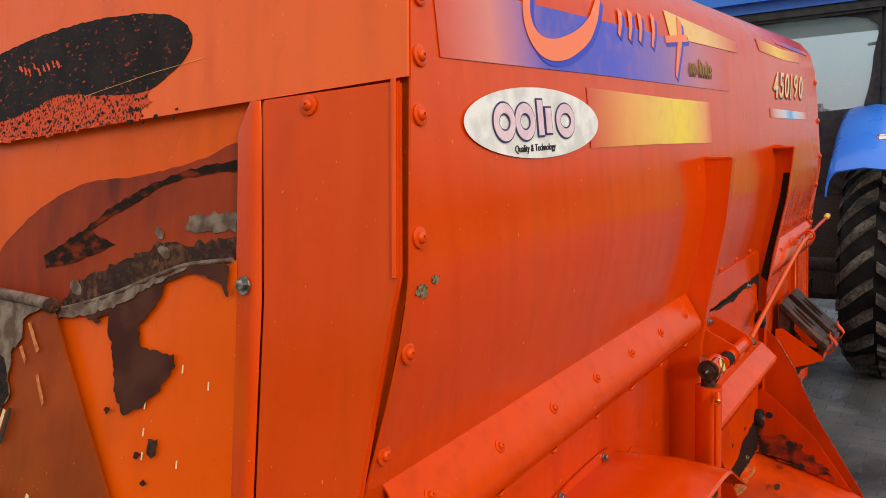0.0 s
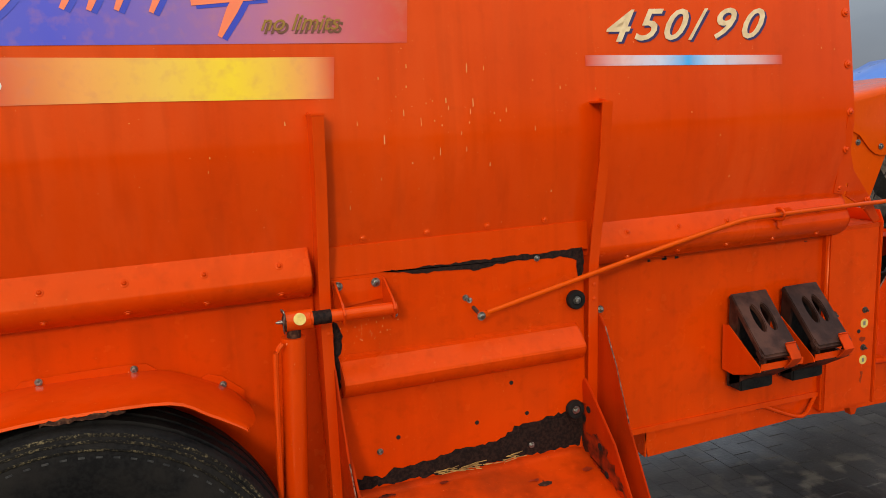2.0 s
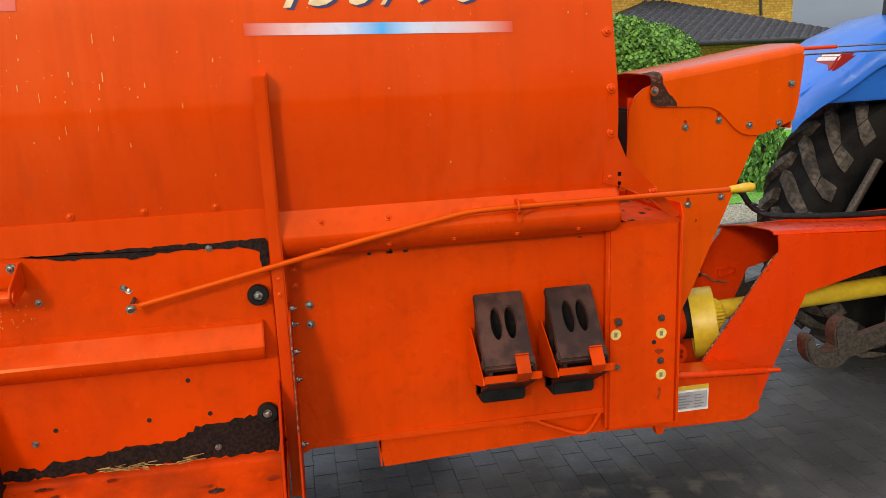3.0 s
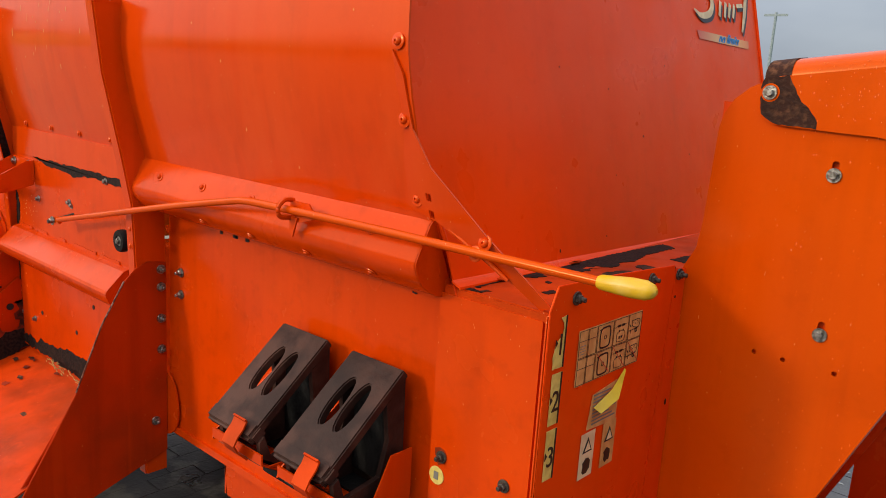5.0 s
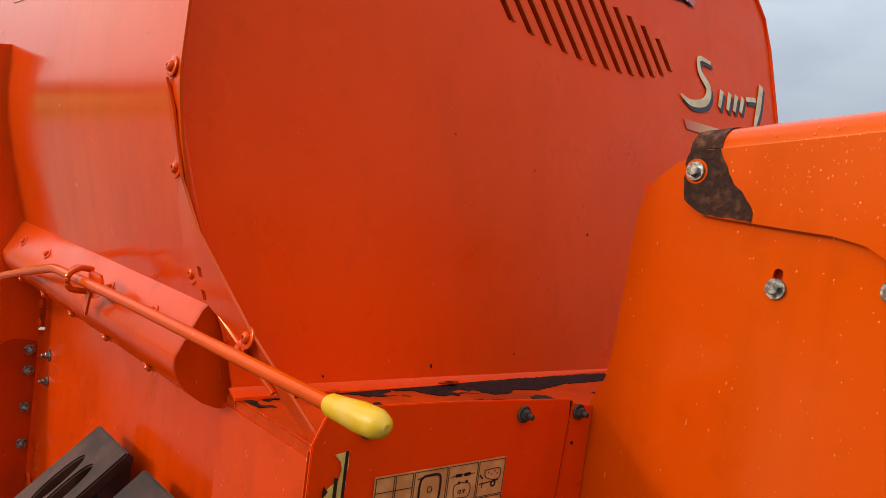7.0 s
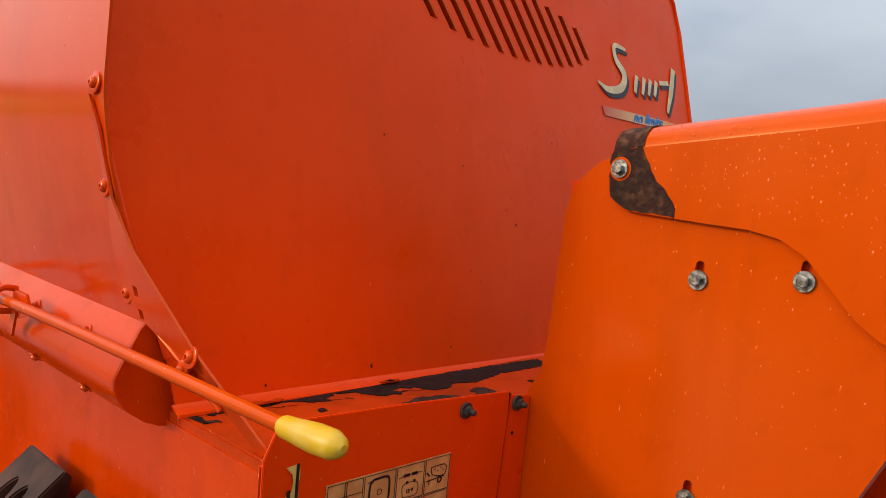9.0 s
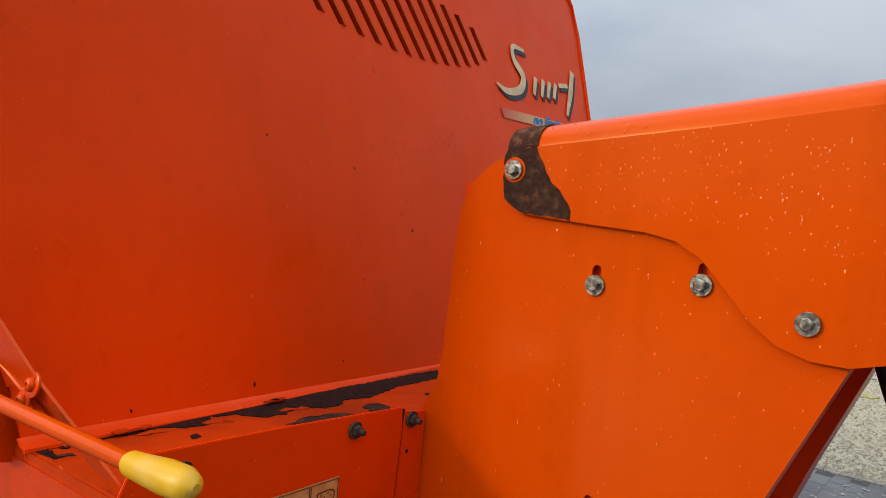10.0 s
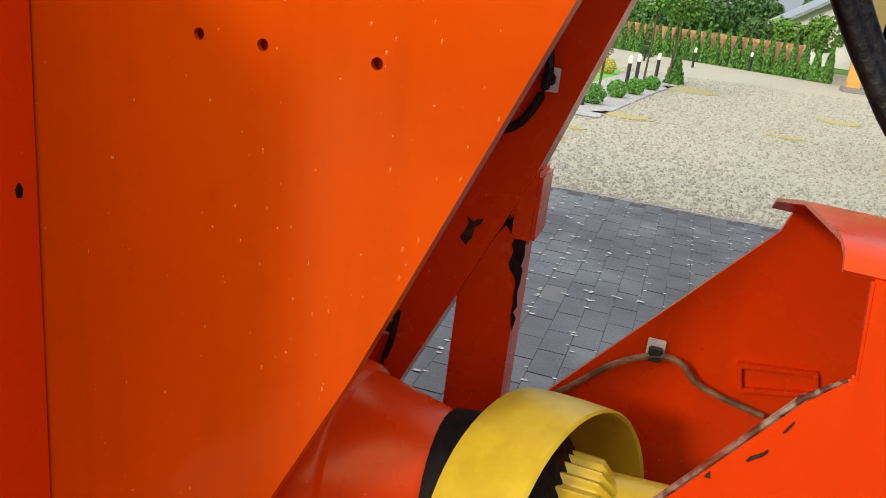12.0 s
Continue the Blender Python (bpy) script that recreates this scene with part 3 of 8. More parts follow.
part("rubbed_arc", rear_leaned(plate(jag(smooth_loop(arc, 4), 0.0012, 0.012, 8), "yz", 0.0115, -0.001)), STAIN, wagon, "red-brown arc rubbed into the paint")
arc2 = [(0.225, 1.870), (0.305, 1.865), (0.388, 1.85), (0.465, 1.83), (0.546, 1.801), (0.618, 1.762), (0.751, 1.708), (0.741, 1.689), (0.665, 1.696), (0.527, 1.735), (0.578, 1.748), (0.605, 1.759), (0.52, 1.793), (0.408, 1.833), (0.356, 1.846), (0.225, 1.855)]
STREAK = grained("black_streaks", lin(34, 19, 13), lin(112, 40, 14), 60, 0.65, lo=0.48, hi=0.64, stretch=(1, 0.4, 1), relief=0.1, gloss=0.1)
part("rubbed_arc", rear_leaned(plate(jag(arc2, 0.0022, 0.012, 9), "yz", 0.0100, -0.001)), STREAK, wagon)
part("bare_spot", rear_leaned(plate(jag([(0.34, 1.788), (0.225, 1.791), (0.225, 1.763), (0.343, 1.761)], 0.004, 0.008, 4), "yz", 0.0098, -0.001)), GREY_EDGE, wagon)
low_dark = [(0.225, 1.754), (0.346, 1.74), (0.40, 1.742), (0.489, 1.714), (0.61, 1.679), (0.685, 1.629), (0.657, 1.60), (0.484, 1.64), (0.353, 1.68), (0.225, 1.69)]
part("rubbed_arc", rear_leaned(plate(jag(low_dark, 0.005, 0.010, 11), "yz", 0.0096, -0.001)), RUST, wagon)
for k, (y, z, r) in enumerate(((0.41, 1.757, 0.012), (0.395, 1.728, 0.016), (0.64, 1.655, 0.02))):
    part("bare_spot", rear_leaned(plate(jag(ellipse(y, z, r, r * 0.6, 10, 0.5), 0.003, 0.006, 14 + k), "yz", 0.0088, -0.001)), GREY_EDGE, wagon)

# bulging lower rear sheet with a torn, flaked upper lip
LIP = ((0.195, 1.724), (0.215, 1.722), (0.311, 1.711), (0.393, 1.688), (0.505, 1.653), (0.615, 1.627), (0.682, 1.617))
lip = arc_points([(y, z) + (0,) for y, z in ((0.165, 1.727),) + LIP], 5)


def bulge(y):
    return min(1.0, max(0.0, (y - 0.19) / 0.22))


rows = []
for k in range(9):
    t = k / 8
    rows.append([on_rear(p.x, p.y - t * (p.y - 0.95), 0.012 + (0.05 * math.sin(t * 1.6) + 0.02 * t) * bulge(p.x)) for p in lip])
lower_sheet = part("lower_rear_sheet", grid_sheet(rows, 0.004), PAINT_REAR, wagon, "bent orange rear sheet with flaked rusty lip", smooth=60)
part("rolled_lip", tube([on_rear(p.x, p.y + 0.001, 0.014) for p in lip if p.x > 0.205], 0.004, 8), GREY_EDGE, lower_sheet)


def left_off(z):
    t = (1.64 - z) / 0.66
    return 0.03 + 0.045 * math.sin(t * 1.6) + 0.025 * t


left_rows = [[on_rear(y + (-0.60) * t * (y < 0.66), z, left_off(z)) for y in (0.652, 0.72, 0.82, 0.95, 1.15, 1.4)] for t, z in ((t, 1.637 - t * 0.66) for t in (0, 0.15, 0.3, 0.5, 0.75, 1))]
left_sheet = part("lower_rear_sheet", grid_sheet(left_rows, 0.004), PAINT_BROWN, wagon, "bent orange rear sheet with a rolled grey lip")
part("rolled_lip", tube([on_rear(0.646, 1.634, 0.034), on_rear(0.72, 1.639, 0.034), on_rear(0.81, 1.643, 0.034), on_rear(1.4, 1.66, 0.034)], 0.011, 12), GREY_EDGE, left_sheet)
part("lip_end", lathe([(0, 0.013), (0.012, 0.014), (0.016, 0.009)], on_rear(0.650, 1.632, 0.034), (0, -1, 0), 14), RUST, left_sheet)


def on_sheet(y, z, off):
    top = LIP[-1][1]
    for (y0, z0), (y1, z1) in zip(LIP, LIP[1:]):
        if y0 <= y < y1:
            top = z0 + (z1 - z0) * (y - y0) / (y1 - y0)
    t = max(0.0, (top - z) / (top - 0.95))
    return on_rear(y, z, 0.0165 + (0.05 * math.sin(t * 1.6) + 0.02 * t) * bulge(y) + off)


def sheet_chip(pts, amp, step, seed, mat=RUST, off=0.0015):
    part("rust_patch", skin_poly(jag(pts, amp, step, seed), on_sheet, off, 0.001), mat, lower_sheet, "bare rusty patch")


BROWN_RUST = grained("brown_bare_sheet", lin(66, 30, 21), lin(86, 48, 35), 14, 0.6, c3=lin(42, 23, 18), relief=0.1, gloss=0.1)
sheet_chip([(0.212, 1.720), (0.205, 1.668), (0.222, 1.69), (0.29, 1.703), (0.355, 1.683), (0.358, 1.659), (0.403, 1.616), (0.389, 1.583), (0.314, 1.577), (0.308, 1.563), (0.335, 1.524), (0.37, 1.496), (0.406, 1.481), (0.437, 1.507), (0.453, 1.549),
            (0.468, 1.582), (0.487, 1.601), (0.49, 1.626), (0.537, 1.611), (0.602, 1.624), (0.653, 1.602), (0.66, 1.616), (0.481, 1.656), (0.372, 1.690), (0.291, 1.712)], 0.0028, 0.007, 22, BROWN_RUST)
sheet_chip([(0.30, 1.711), (0.37, 1.693), (0.50, 1.652), (0.655, 1.618), (0.64, 1.606), (0.56, 1.620), (0.50, 1.632), (0.45, 1.648), (0.37, 1.684)], 0.003, 0.009, 21, GREY_EDGE, 0.0028)
sheet_chip([(0.325, 1.45), (0.345, 1.452), (0.348, 1.432), (0.335, 1.422), (0.328, 1.43)], 0.002, 0.006, 23)
for k, (y, z, a, b) in enumerate(((0.451, 1.481, 0.009, 0.005), (0.524, 1.613, 0.011, 0.004), (0.365, 1.424, 0.008, 0.004), (0.345, 1.385, 0.007, 0.004), (0.36, 1.33, 0.006, 0.005))):
    sheet_chip(ellipse(y, z, a, b, 8), 0.002, 0.005, 30 + k, BROWN_RUST)
for k, (y, z) in enumerate(((0.362, 1.50), (0.358, 1.46), (0.355, 1.425), (0.29, 1.56), (0.235, 1.54), (0.285, 1.42))):
    part("lime_fleck", skin_poly(rect(y - 0.0012, y + 0.0012, z - 0.007, z + 0.005), on_sheet, 0.0015, 0.0006), CREAM, lower_sheet)


def on_left(y, z, o):
    return on_rear(y, z, left_off(z) + 0.003 + o)


left_chip = [(0.84, 1.636), (0.66, 1.628), (0.724, 1.606), (0.713, 1.569), (0.74, 1.552), (0.734, 1.499), (0.716, 1.474), (0.742, 1.444), (0.80, 1.44), (0.84, 1.46)]
part("rust_patch", skin_poly(jag(left_chip, 0.004, 0.010, 41), on_left, 0.002, 0.001), GREY_EDGE, left_sheet)
part("rust_patch", skin_poly(jag([(0.84, 1.56), (0.75, 1.53), (0.735, 1.50), (0.718, 1.474), (0.742, 1.446), (0.80, 1.442), (0.84, 1.46)], 0.004, 0.010, 42), on_left, 0.0035, 0.001), SOOT_AND_SHADE, left_sheet)
for k, (y, z) in enumerate(((0.700, 1.455), (0.716, 1.450), (0.740, 1.445), (0.758, 1.45), (0.780, 1.44), (0.60, 1.33), (0.70, 1.32), (0.73, 1.32))):
    part("torn_decal", skin_poly([(y, z), (y + 0.008, z + 0.002), (y + 0.022, z - 0.055), (y + 0.014, z - 0.06)], on_left, 0.005 + 0.001 * (k % 2), 0.001), CREAM if k % 2 else INK, left_sheet)

SCUFFED = grained("scuffed_paint", lin(196, 120, 66), lin(170, 84, 36), 60, 0.6, relief=0.1, gloss=0.2)
for k, (y0, z0, y1, z1, w) in enumerate(((0.700, 1.602, 0.655, 1.552, 0.004), (0.645, 1.520, 0.612, 1.470, 0.003), (0.712, 1.560, 0.690, 1.532, 0.003))):
    part("scuff", skin_poly(jag([(y0 - w, z0), (y0 + w, z0 - 0.004), (y1 + w * 0.5, z1), (y1 - w * 0.5, z1 + 0.006)], w * 0.35, 0.012, 690 + k), on_left, 0.002, 0.0008), SCUFFED, left_sheet)

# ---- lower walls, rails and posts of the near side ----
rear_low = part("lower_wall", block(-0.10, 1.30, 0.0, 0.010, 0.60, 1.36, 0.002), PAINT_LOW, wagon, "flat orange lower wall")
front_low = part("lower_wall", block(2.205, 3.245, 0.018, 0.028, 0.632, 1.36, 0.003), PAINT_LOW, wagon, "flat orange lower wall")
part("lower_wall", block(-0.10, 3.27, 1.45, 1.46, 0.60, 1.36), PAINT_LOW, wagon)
part("tub_floor", block(-0.08, 3.27, 0.01, 1.45, 0.62, 0.64), PAINT, wagon)


def rail_profile(z_top, z_bot, out, foot=0.003):
    h = z_top - z_bot
    return [(side_y(z_top) + 0.004, z_top + 0.008), (-out * 0.64, z_top - h * 0.04), (-out * 0.985, z_top - h * 0.45), (-out, z_top - h * 0.50), (-out * 0.985, z_top - h * 0.57), (-out * 0.91, z_top - h * 0.67),
            (-out * 0.76, z_top - h * 0.79), (-out * 0.50, z_top - h * 0.90), (-out * 0.25, z_top - h * 0.96), (foot, z_bot)]


def rail(x0, x1, z_top, z_bot, out, label, foot=0.003):
    pr = rail_profile(z_top, z_bot, out, foot)
    rows = [[(x, y, z) for x in [x0 + (x1 - x0) * k / 8 for k in range(9)]] for y, z in pr]
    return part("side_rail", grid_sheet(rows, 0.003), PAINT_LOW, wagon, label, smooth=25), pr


rail_a, pr = rail(-0.075, 1.287, 1.425, 1.272, 0.098, "long half-round orange side rail")
part("end_cap", plate([(0.003, 1.272)] + [(y, z) for y, z in pr[:-1]], "yz", 1.284, 0.003), PAINT_LOW, rail_a)
rail_b, pr_b = rail(2.205, 3.248, 1.404, 1.256, 0.088, "long half-round orange side rail", 0.020)
part("end_cap", plate([(0.020, 1.256)] + [(y, z) for y, z in pr_b[:-1]], "yz", 3.243, 0.004), PAINT_LOW, rail_b)
for k in range(7):
    x = -0.003 + 0.2005 * k
    bolt(RAIL_RIVET, (x, -0.0792, 1.387), (0, -0.88, 0.47), rail_a, name="rivet")
    bolt(RIVET, (x, -0.0755, 1.306), (0, -0.62, -0.78), rail_a, name="rivet")
for k in range(5):
    x = 2.325 + 0.197 * k
    bolt(RAIL_RIVET, (x, -0.0695, 1.370), (0, -0.88, 0.47), rail_b, name="rivet")
    bolt(RIVET, (x, -0.0685, 1.288), (0, -0.62, -0.78), rail_b, name="rivet")

# strip over the discharge door, with rivets
strip = part("door_header", block(1.325, 2.185, -0.058, -0.050, 1.328, 1.420, 0.002), PAINT, wagon)
for x in (1.448, 1.643, 1.838, 2.033):
    bolt(RIVET, on_side(x, 1.437, 0.001), (0, -1, 0), strip, name="rivet")


def guide_post(x, side):
    """Folded guide post: a web that widens upwards and a flange along the wall."""
    web = [(side_y(1.80) + 0.004, 1.803), (-0.176, 1.792), (-0.156, 1.62), (-0.108, 1.40), (-0.085, 1.28), (-0.075, 1.05), (-0.055, 0.50), (0.004, 0.50), (0.004, 1.28), (-0.03, 1.36), (side_y(1.42) + 0.004, 1.42),
           (side_y(1.55) + 0.004, 1.55), (side_y(1.70) + 0.004, 1.70)]
    p = part("guide_post", plate(web, "yz", x, 0.005), PAINT, wagon, "tall folded orange guide post")
    fl = [(-0.176, 1.792), (-0.156, 1.62), (-0.108, 1.40), (-0.085, 1.28), (-0.075, 1.05), (-0.055, 0.50)]
    part("post_flange", grid_sheet([[(x + d, y, z) for y, z in fl] for d in (0.0, side * 0.016, side * 0.032)], 0.004), PAINT, p)
    return p


post_a = guide_post(1.303, 1)
post_b = guide_post(2.204, -1)
part("post_tip", block(1.300, 1.340, -0.178, -0.100, 1.792, 1.799, 0.002), PAINT, post_a)
part("post_tip", block(2.168, 2.210, -0.178, -0.100, 1.788, 1.795, 0.002), PAINT, post_b)
for x, z in ((2.19, 1.215), (2.19, 1.168)):
    bolt(RIVET, (x, -0.0835, z), (0, -1, 0), post_b, name="rivet")
for x, z in ((2.235, 1.215), (2.235, 1.168)):
    bolt(RIVET, (x, -0.001, z), (0, -1, 0), post_b, name="rivet")
bolt(RIVET, (1.325, -0.08, 1.175), (0, -1, 0), post_a, name="rivet")
# black strips: the seal and the channels' inner shade in one colour
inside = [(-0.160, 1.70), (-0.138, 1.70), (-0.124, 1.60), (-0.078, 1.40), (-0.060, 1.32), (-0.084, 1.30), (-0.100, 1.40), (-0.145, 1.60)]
part("channel_seal_shade", plate(inside, "yz", 1.3085, 0.003), SOOT_AND_SHADE, post_a)
part("channel_seal_shade", plate(inside, "yz", 2.2035, -0.003), SOOT_AND_SHADE, post_b)

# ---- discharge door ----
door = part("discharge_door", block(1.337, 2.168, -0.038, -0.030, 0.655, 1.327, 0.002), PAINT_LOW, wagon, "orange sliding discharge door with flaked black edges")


def on_door(x, z, off):
    return (x, -0.038 - off, z)


def door_chip(pts, amp, step, seed, mat=SOOT_AND_SHADE):
    part("flaked_edge", skin_poly(jag(pts, amp, step, seed), on_door, 0.001, 0.001), mat, door, "bare black edge where the paint has flaked")


door_chip([(1.50, 1.327), (1.62, 1.306), (1.66, 1.308), (1.80, 1.297), (1.86, 1.310), (1.98, 1.308), (2.10, 1.305), (2.14, 1.29), (2.145, 1.235), (2.166, 1.225), (2.166, 1.327)], 0.004, 0.014, 51)
door_chip([(1.339, 1.20), (1.352, 1.19), (1.366, 1.15), (1.362, 1.10), (1.352, 1.09), (1.354, 1.00), (1.345, 0.97), (1.350, 0.80), (1.339, 0.70)], 0.003, 0.012, 52)
door_chip([(1.339, 0.66), (1.36, 0.695), (1.44, 0.70), (1.46, 0.685), (1.50, 0.71), (1.58, 0.708), (1.72, 0.728), (1.86, 0.732), (1.91, 0.765), (2.02, 0.776), (2.166, 0.797), (2.166, 0.66)], 0.006, 0.014, 53)
straw = grained("straw", lin(180, 150, 84), lin(130, 104, 58), 40, 0.9)
rnd = random.Random(8)
for k in range(42):
    x, a = rnd.uniform(1.60, 1.90), rnd.uniform(-0.6, 0.6)
    q = Vector((x, -0.052 - rnd.random() * 0.03, 0.672 + rnd.random() * 0.012))
    d = Vector((math.cos(a), -abs(math.sin(a)) * 0.6, rnd.uniform(-0.1, 0.25))) * rnd.uniform(0.015, 0.05)
    part("straw", tube([q, q + d], 0.0012, 4), straw, door)
pr_d = [(-0.038, 1.084), (-0.058, 1.078), (-0.107, 1.030), (-0.110, 1.022), (-0.108, 1.010), (-0.099, 0.993), (-0.082, 0.978), (-0.06, 0.968), (-0.036, 0.964)]
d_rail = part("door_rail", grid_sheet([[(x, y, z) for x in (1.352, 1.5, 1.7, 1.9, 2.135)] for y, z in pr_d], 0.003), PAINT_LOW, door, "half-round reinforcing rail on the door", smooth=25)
part("end_cap", plate([(-0.036, 0.964)] + pr_d[:-1], "yz", 2.131, 0.003), PAINT, d_rail)
part("end_cap", plate([(-0.036, 0.964)] + pr_d[:-1], "yz", 1.354, 0.003), PAINT, d_rail)
rnd = random.Random(9)
x = 1.37
while x < 2.10:
    w = rnd.uniform(0.05, 0.16)
    part("weld_tab", skin_poly(jag(rect(x, min(2.12, x + w), 1.080, 1.092), 0.002, 0.02, int(x * 999)), on_door, 0.001, 0.002), PAINT_LOW, d_rail)
    x += w + rnd.uniform(0.03, 0.09)
for x, z in ((2.002, 1.311), (1.528, 1.194), (1.344, 0.771), (1.458, 0.771), (1.966, 0.693), (1.757, 1.215)):
    bolt(HEX_SMALL, (x, -0.0385, z), (0, -1, 0), door)
for x, z in ((1.518, 0.806), (1.778, 0.805), (1.953, 0.805), (1.901, 0.917)):
    part("hole", lathe([(0, 0.007), (0.0012, 0.007)], (x, -0.0385, z), (0, -1, 0), 12), BLACK, door)
for x, z, y in ((2.128, 1.165, -0.046), (2.122, 0.792, -0.040)):
    rol = part("guide_roller", lathe([(0, 0.029), (0.004, 0.031), (0.018, 0.031), (0.023, 0.028), (0.023, 0.016), (0.018, 0.014)], (x, y, z), (0, -1, 0), 24), RUBBER, door, "black rubber guide roller")
    bolt(HEX, (x, y - 0.018, z), (0, -1, 0), rol)

# lever bracket on the door, cylinder beside it
bracket = part("cylinder_bracket", plate([(1.345, 1.318), (1.500, 1.314), (1.505, 1.25), (1.35, 1.235)], "xz", -0.046, 0.006), PAINT, wagon, "welded orange bracket with a cross tube")
for x in (1.350, 1.494):
    part("lug", plate([(-0.040, 1.312), (-0.060, 1.314), (-0.150, 1.268), (-0.168, 1.245), (-0.150, 1.212), (-0.125, 1.215), (-0.040, 1.235)], "yz", x, 0.006, bevel=0.0015), PAINT, bracket)
part("cross_tube", tube([(1.262, -0.140, 1.242), (1.506, -0.140, 1.240)], 0.018, 16), PAINT, bracket)
part("sleeve", tube([(1.268, -0.140, 1.242), (1.318, -0.140, 1.242)], 0.0195, 16), SOOT_AND_SHADE, bracket, "black worn sleeve")
bolt(HEX, (1.363, -0.047, 1.300), (0, -1, 0), bracket)
bolt(HEX, (1.475, -0.047, 1.300), (0, -1, 0), bracket)
cyl = part("hydraulic_cylinder", tube([(1.216, -0.135, 1.196), (1.170, -0.135, 0.45)], 0.034, 24), PAINT, wagon, "orange hydraulic cylinder standing upright")
head = part("rod_head", tube([(1.196, -0.140, 1.243), (1.270, -0.140, 1.243)], 0.028, 20), PAINT, cyl)
part("head_face", lathe([(0, 0.0285), (0.003, 0.0265), (0.003, 0.017), (0.007, 0.015), (0.008, 0.0001)], (1.196, -0.140, 1.243), (-1, 0, 0), 20), RUST, cyl, "rusty pin end")
part("grease_nipple", tube([(1.188, -0.140, 1.243), (1.176, -0.140, 1.243), (1.170, -0.140, 1.243)], [0.006, 0.005, 0.002], 8), STEEL, cyl)
part("gland", tube([(1.2165, -0.135, 1.192), (1.2185, -0.135, 1.222)], 0.020, 20), RUST, cyl)
part("sticker", lathe([(0, 0.017), (0.0015, 0.017)], (1.232, -0.166, 1.252), (0, -0.94, 0.34), 20), STICKER, cyl, "round yellow lubrication sticker")
part("split_pin", tube(arc_points([(1.188, -0.15, 1.272), (1.184, -0.165, 1.285), (1.190, -0.180, 1.275), (1.186, -0.172, 1.235), (1.190, -0.160, 1.215)], 5), 0.0022, 8), STEEL, cyl)
part("feed_pipe", tube(arc_points([(1.180, -0.168, 1.190), (1.165, -0.172, 1.17), (1.155, -0.172, 1.10), (1.128, -0.170, 0.45)], 6), 0.008, 8), PAINT, cyl)

# the door hangs proud of the lower wall
for hung in (door, bracket):
    hung.location = (0.0, -0.020, 0.006)

SMEAR = grained("black_smear", lin(150, 42, 8), lin(36, 22, 17), 18, 0.5, lo=0.40, hi=0.60, relief=0.15, gloss=0.3)
# chute with its two side plates
pl_l = [(0.004, 1.11), (-0.045, 1.105), (-0.085, 1.06), (-0.19, 0.82), (-0.30, 0.66), (-0.43, 0.50), (-0.44, 0.46), (-0.20, 0.47), (0.004, 0.56)]
pl_r = [(0.004, 1.118), (-0.050, 1.126), (-0.085, 1.11), (-0.115, 1.08), (-0.178, 0.97), (-0.25, 0.80), (-0.40, 0.543), (-0.42, 0.49), (-0.39, 0.465), (-0.22, 0.484), (0.004, 0.56)]
chute = part("chute", grid_sheet([[(x, y, z) for x in (1.345, 1.6, 1.9, 2.172)] for y, z in ((-0.028, 0.66), (-0.05, 0.640), (-0.20, 0.600), (-0.36, 0.556), (-0.46, 0.51))], 0.005), PAINT_WORN, wagon, "scraped orange discharge chute")
plate_l = part("side_plate", plate(pl_l, "yz", 1.332, 0.006, bevel=0.0015), PAINT_CHUTE, chute)
plate_r = part("side_plate", plate(pl_r, "yz", 2.2095, 0.006, bevel=0.0015), PAINT_CHUTE, chute)
rib = [(-0.028, 0.86), (-0.07, 0.90), (-0.12, 0.86), (-0.25, 0.74), (-0.38, 0.55), (-0.30, 0.58), (-0.03, 0.66)]
part("inner_plate", plate(rib, "yz", 2.158, 0.008, bevel=0.002), PAINT_CHUTE, plate_r)
part("inner_plate", plate(rib, "yz", 1.341, 0.008, bevel=0.002), PAINT_CHUTE, plate_l)
part("stop_tube", tube([(2.150, -0.05, 0.655), (2.150, -0.045, 0.76)], 0.012, 12), PAINT_WORN, chute)
for y, z, x in ((-0.10, 0.80, 2.156), (-0.07, 0.76, 2.156), (-0.17, 0.70, 2.156), (-0.21, 0.62, 2.156), (-0.10, 0.80, 1.350)):
    part("hole", lathe([(0, 0.012), (0.0015, 0.012)], (x, y, z), (-1 if x > 2 else 1, 0, 0), 12), BLACK, chute)
for k, pts in enumerate([[(-0.06, 0.70), (-0.15, 0.73), (-0.26, 0.66), (-0.33, 0.585), (-0.20, 0.615), (-0.06, 0.66)], [(-0.04, 0.80), (-0.075, 0.82), (-0.08, 0.72), (-0.045, 0.70)]]):
    part("residue", plate(jag(pts, 0.012, 0.010, 60 + k), "yz", 2.1565, -0.001), SMEAR, plate_r)
    part("residue", plate(jag(pts, 0.012, 0.010, 70 + k), "yz", 1.3505, 0.001), SMEAR, plate_l)
# black along the chute base: residue with the inner shadow painted in
part("residue", plate(jag([(-0.03, 0.652), (-0.03, 0.722), (-0.10, 0.716), (-0.20, 0.672), (-0.30, 0.632), (-0.43, 0.565), (-0.43, 0.522)], 0.005, 0.008, 75), "yz", 1.3525, 0.001), SOOT_AND_SHADE, plate_l)
part("scratch", plate(jag([(-0.12, 0.874), (-0.165, 0.869), (-0.163, 0.864), (-0.118, 0.868)], 0.0015, 0.006, 76), "yz", 1.3385, 0.0008), SOOT_AND_SHADE, plate_l)
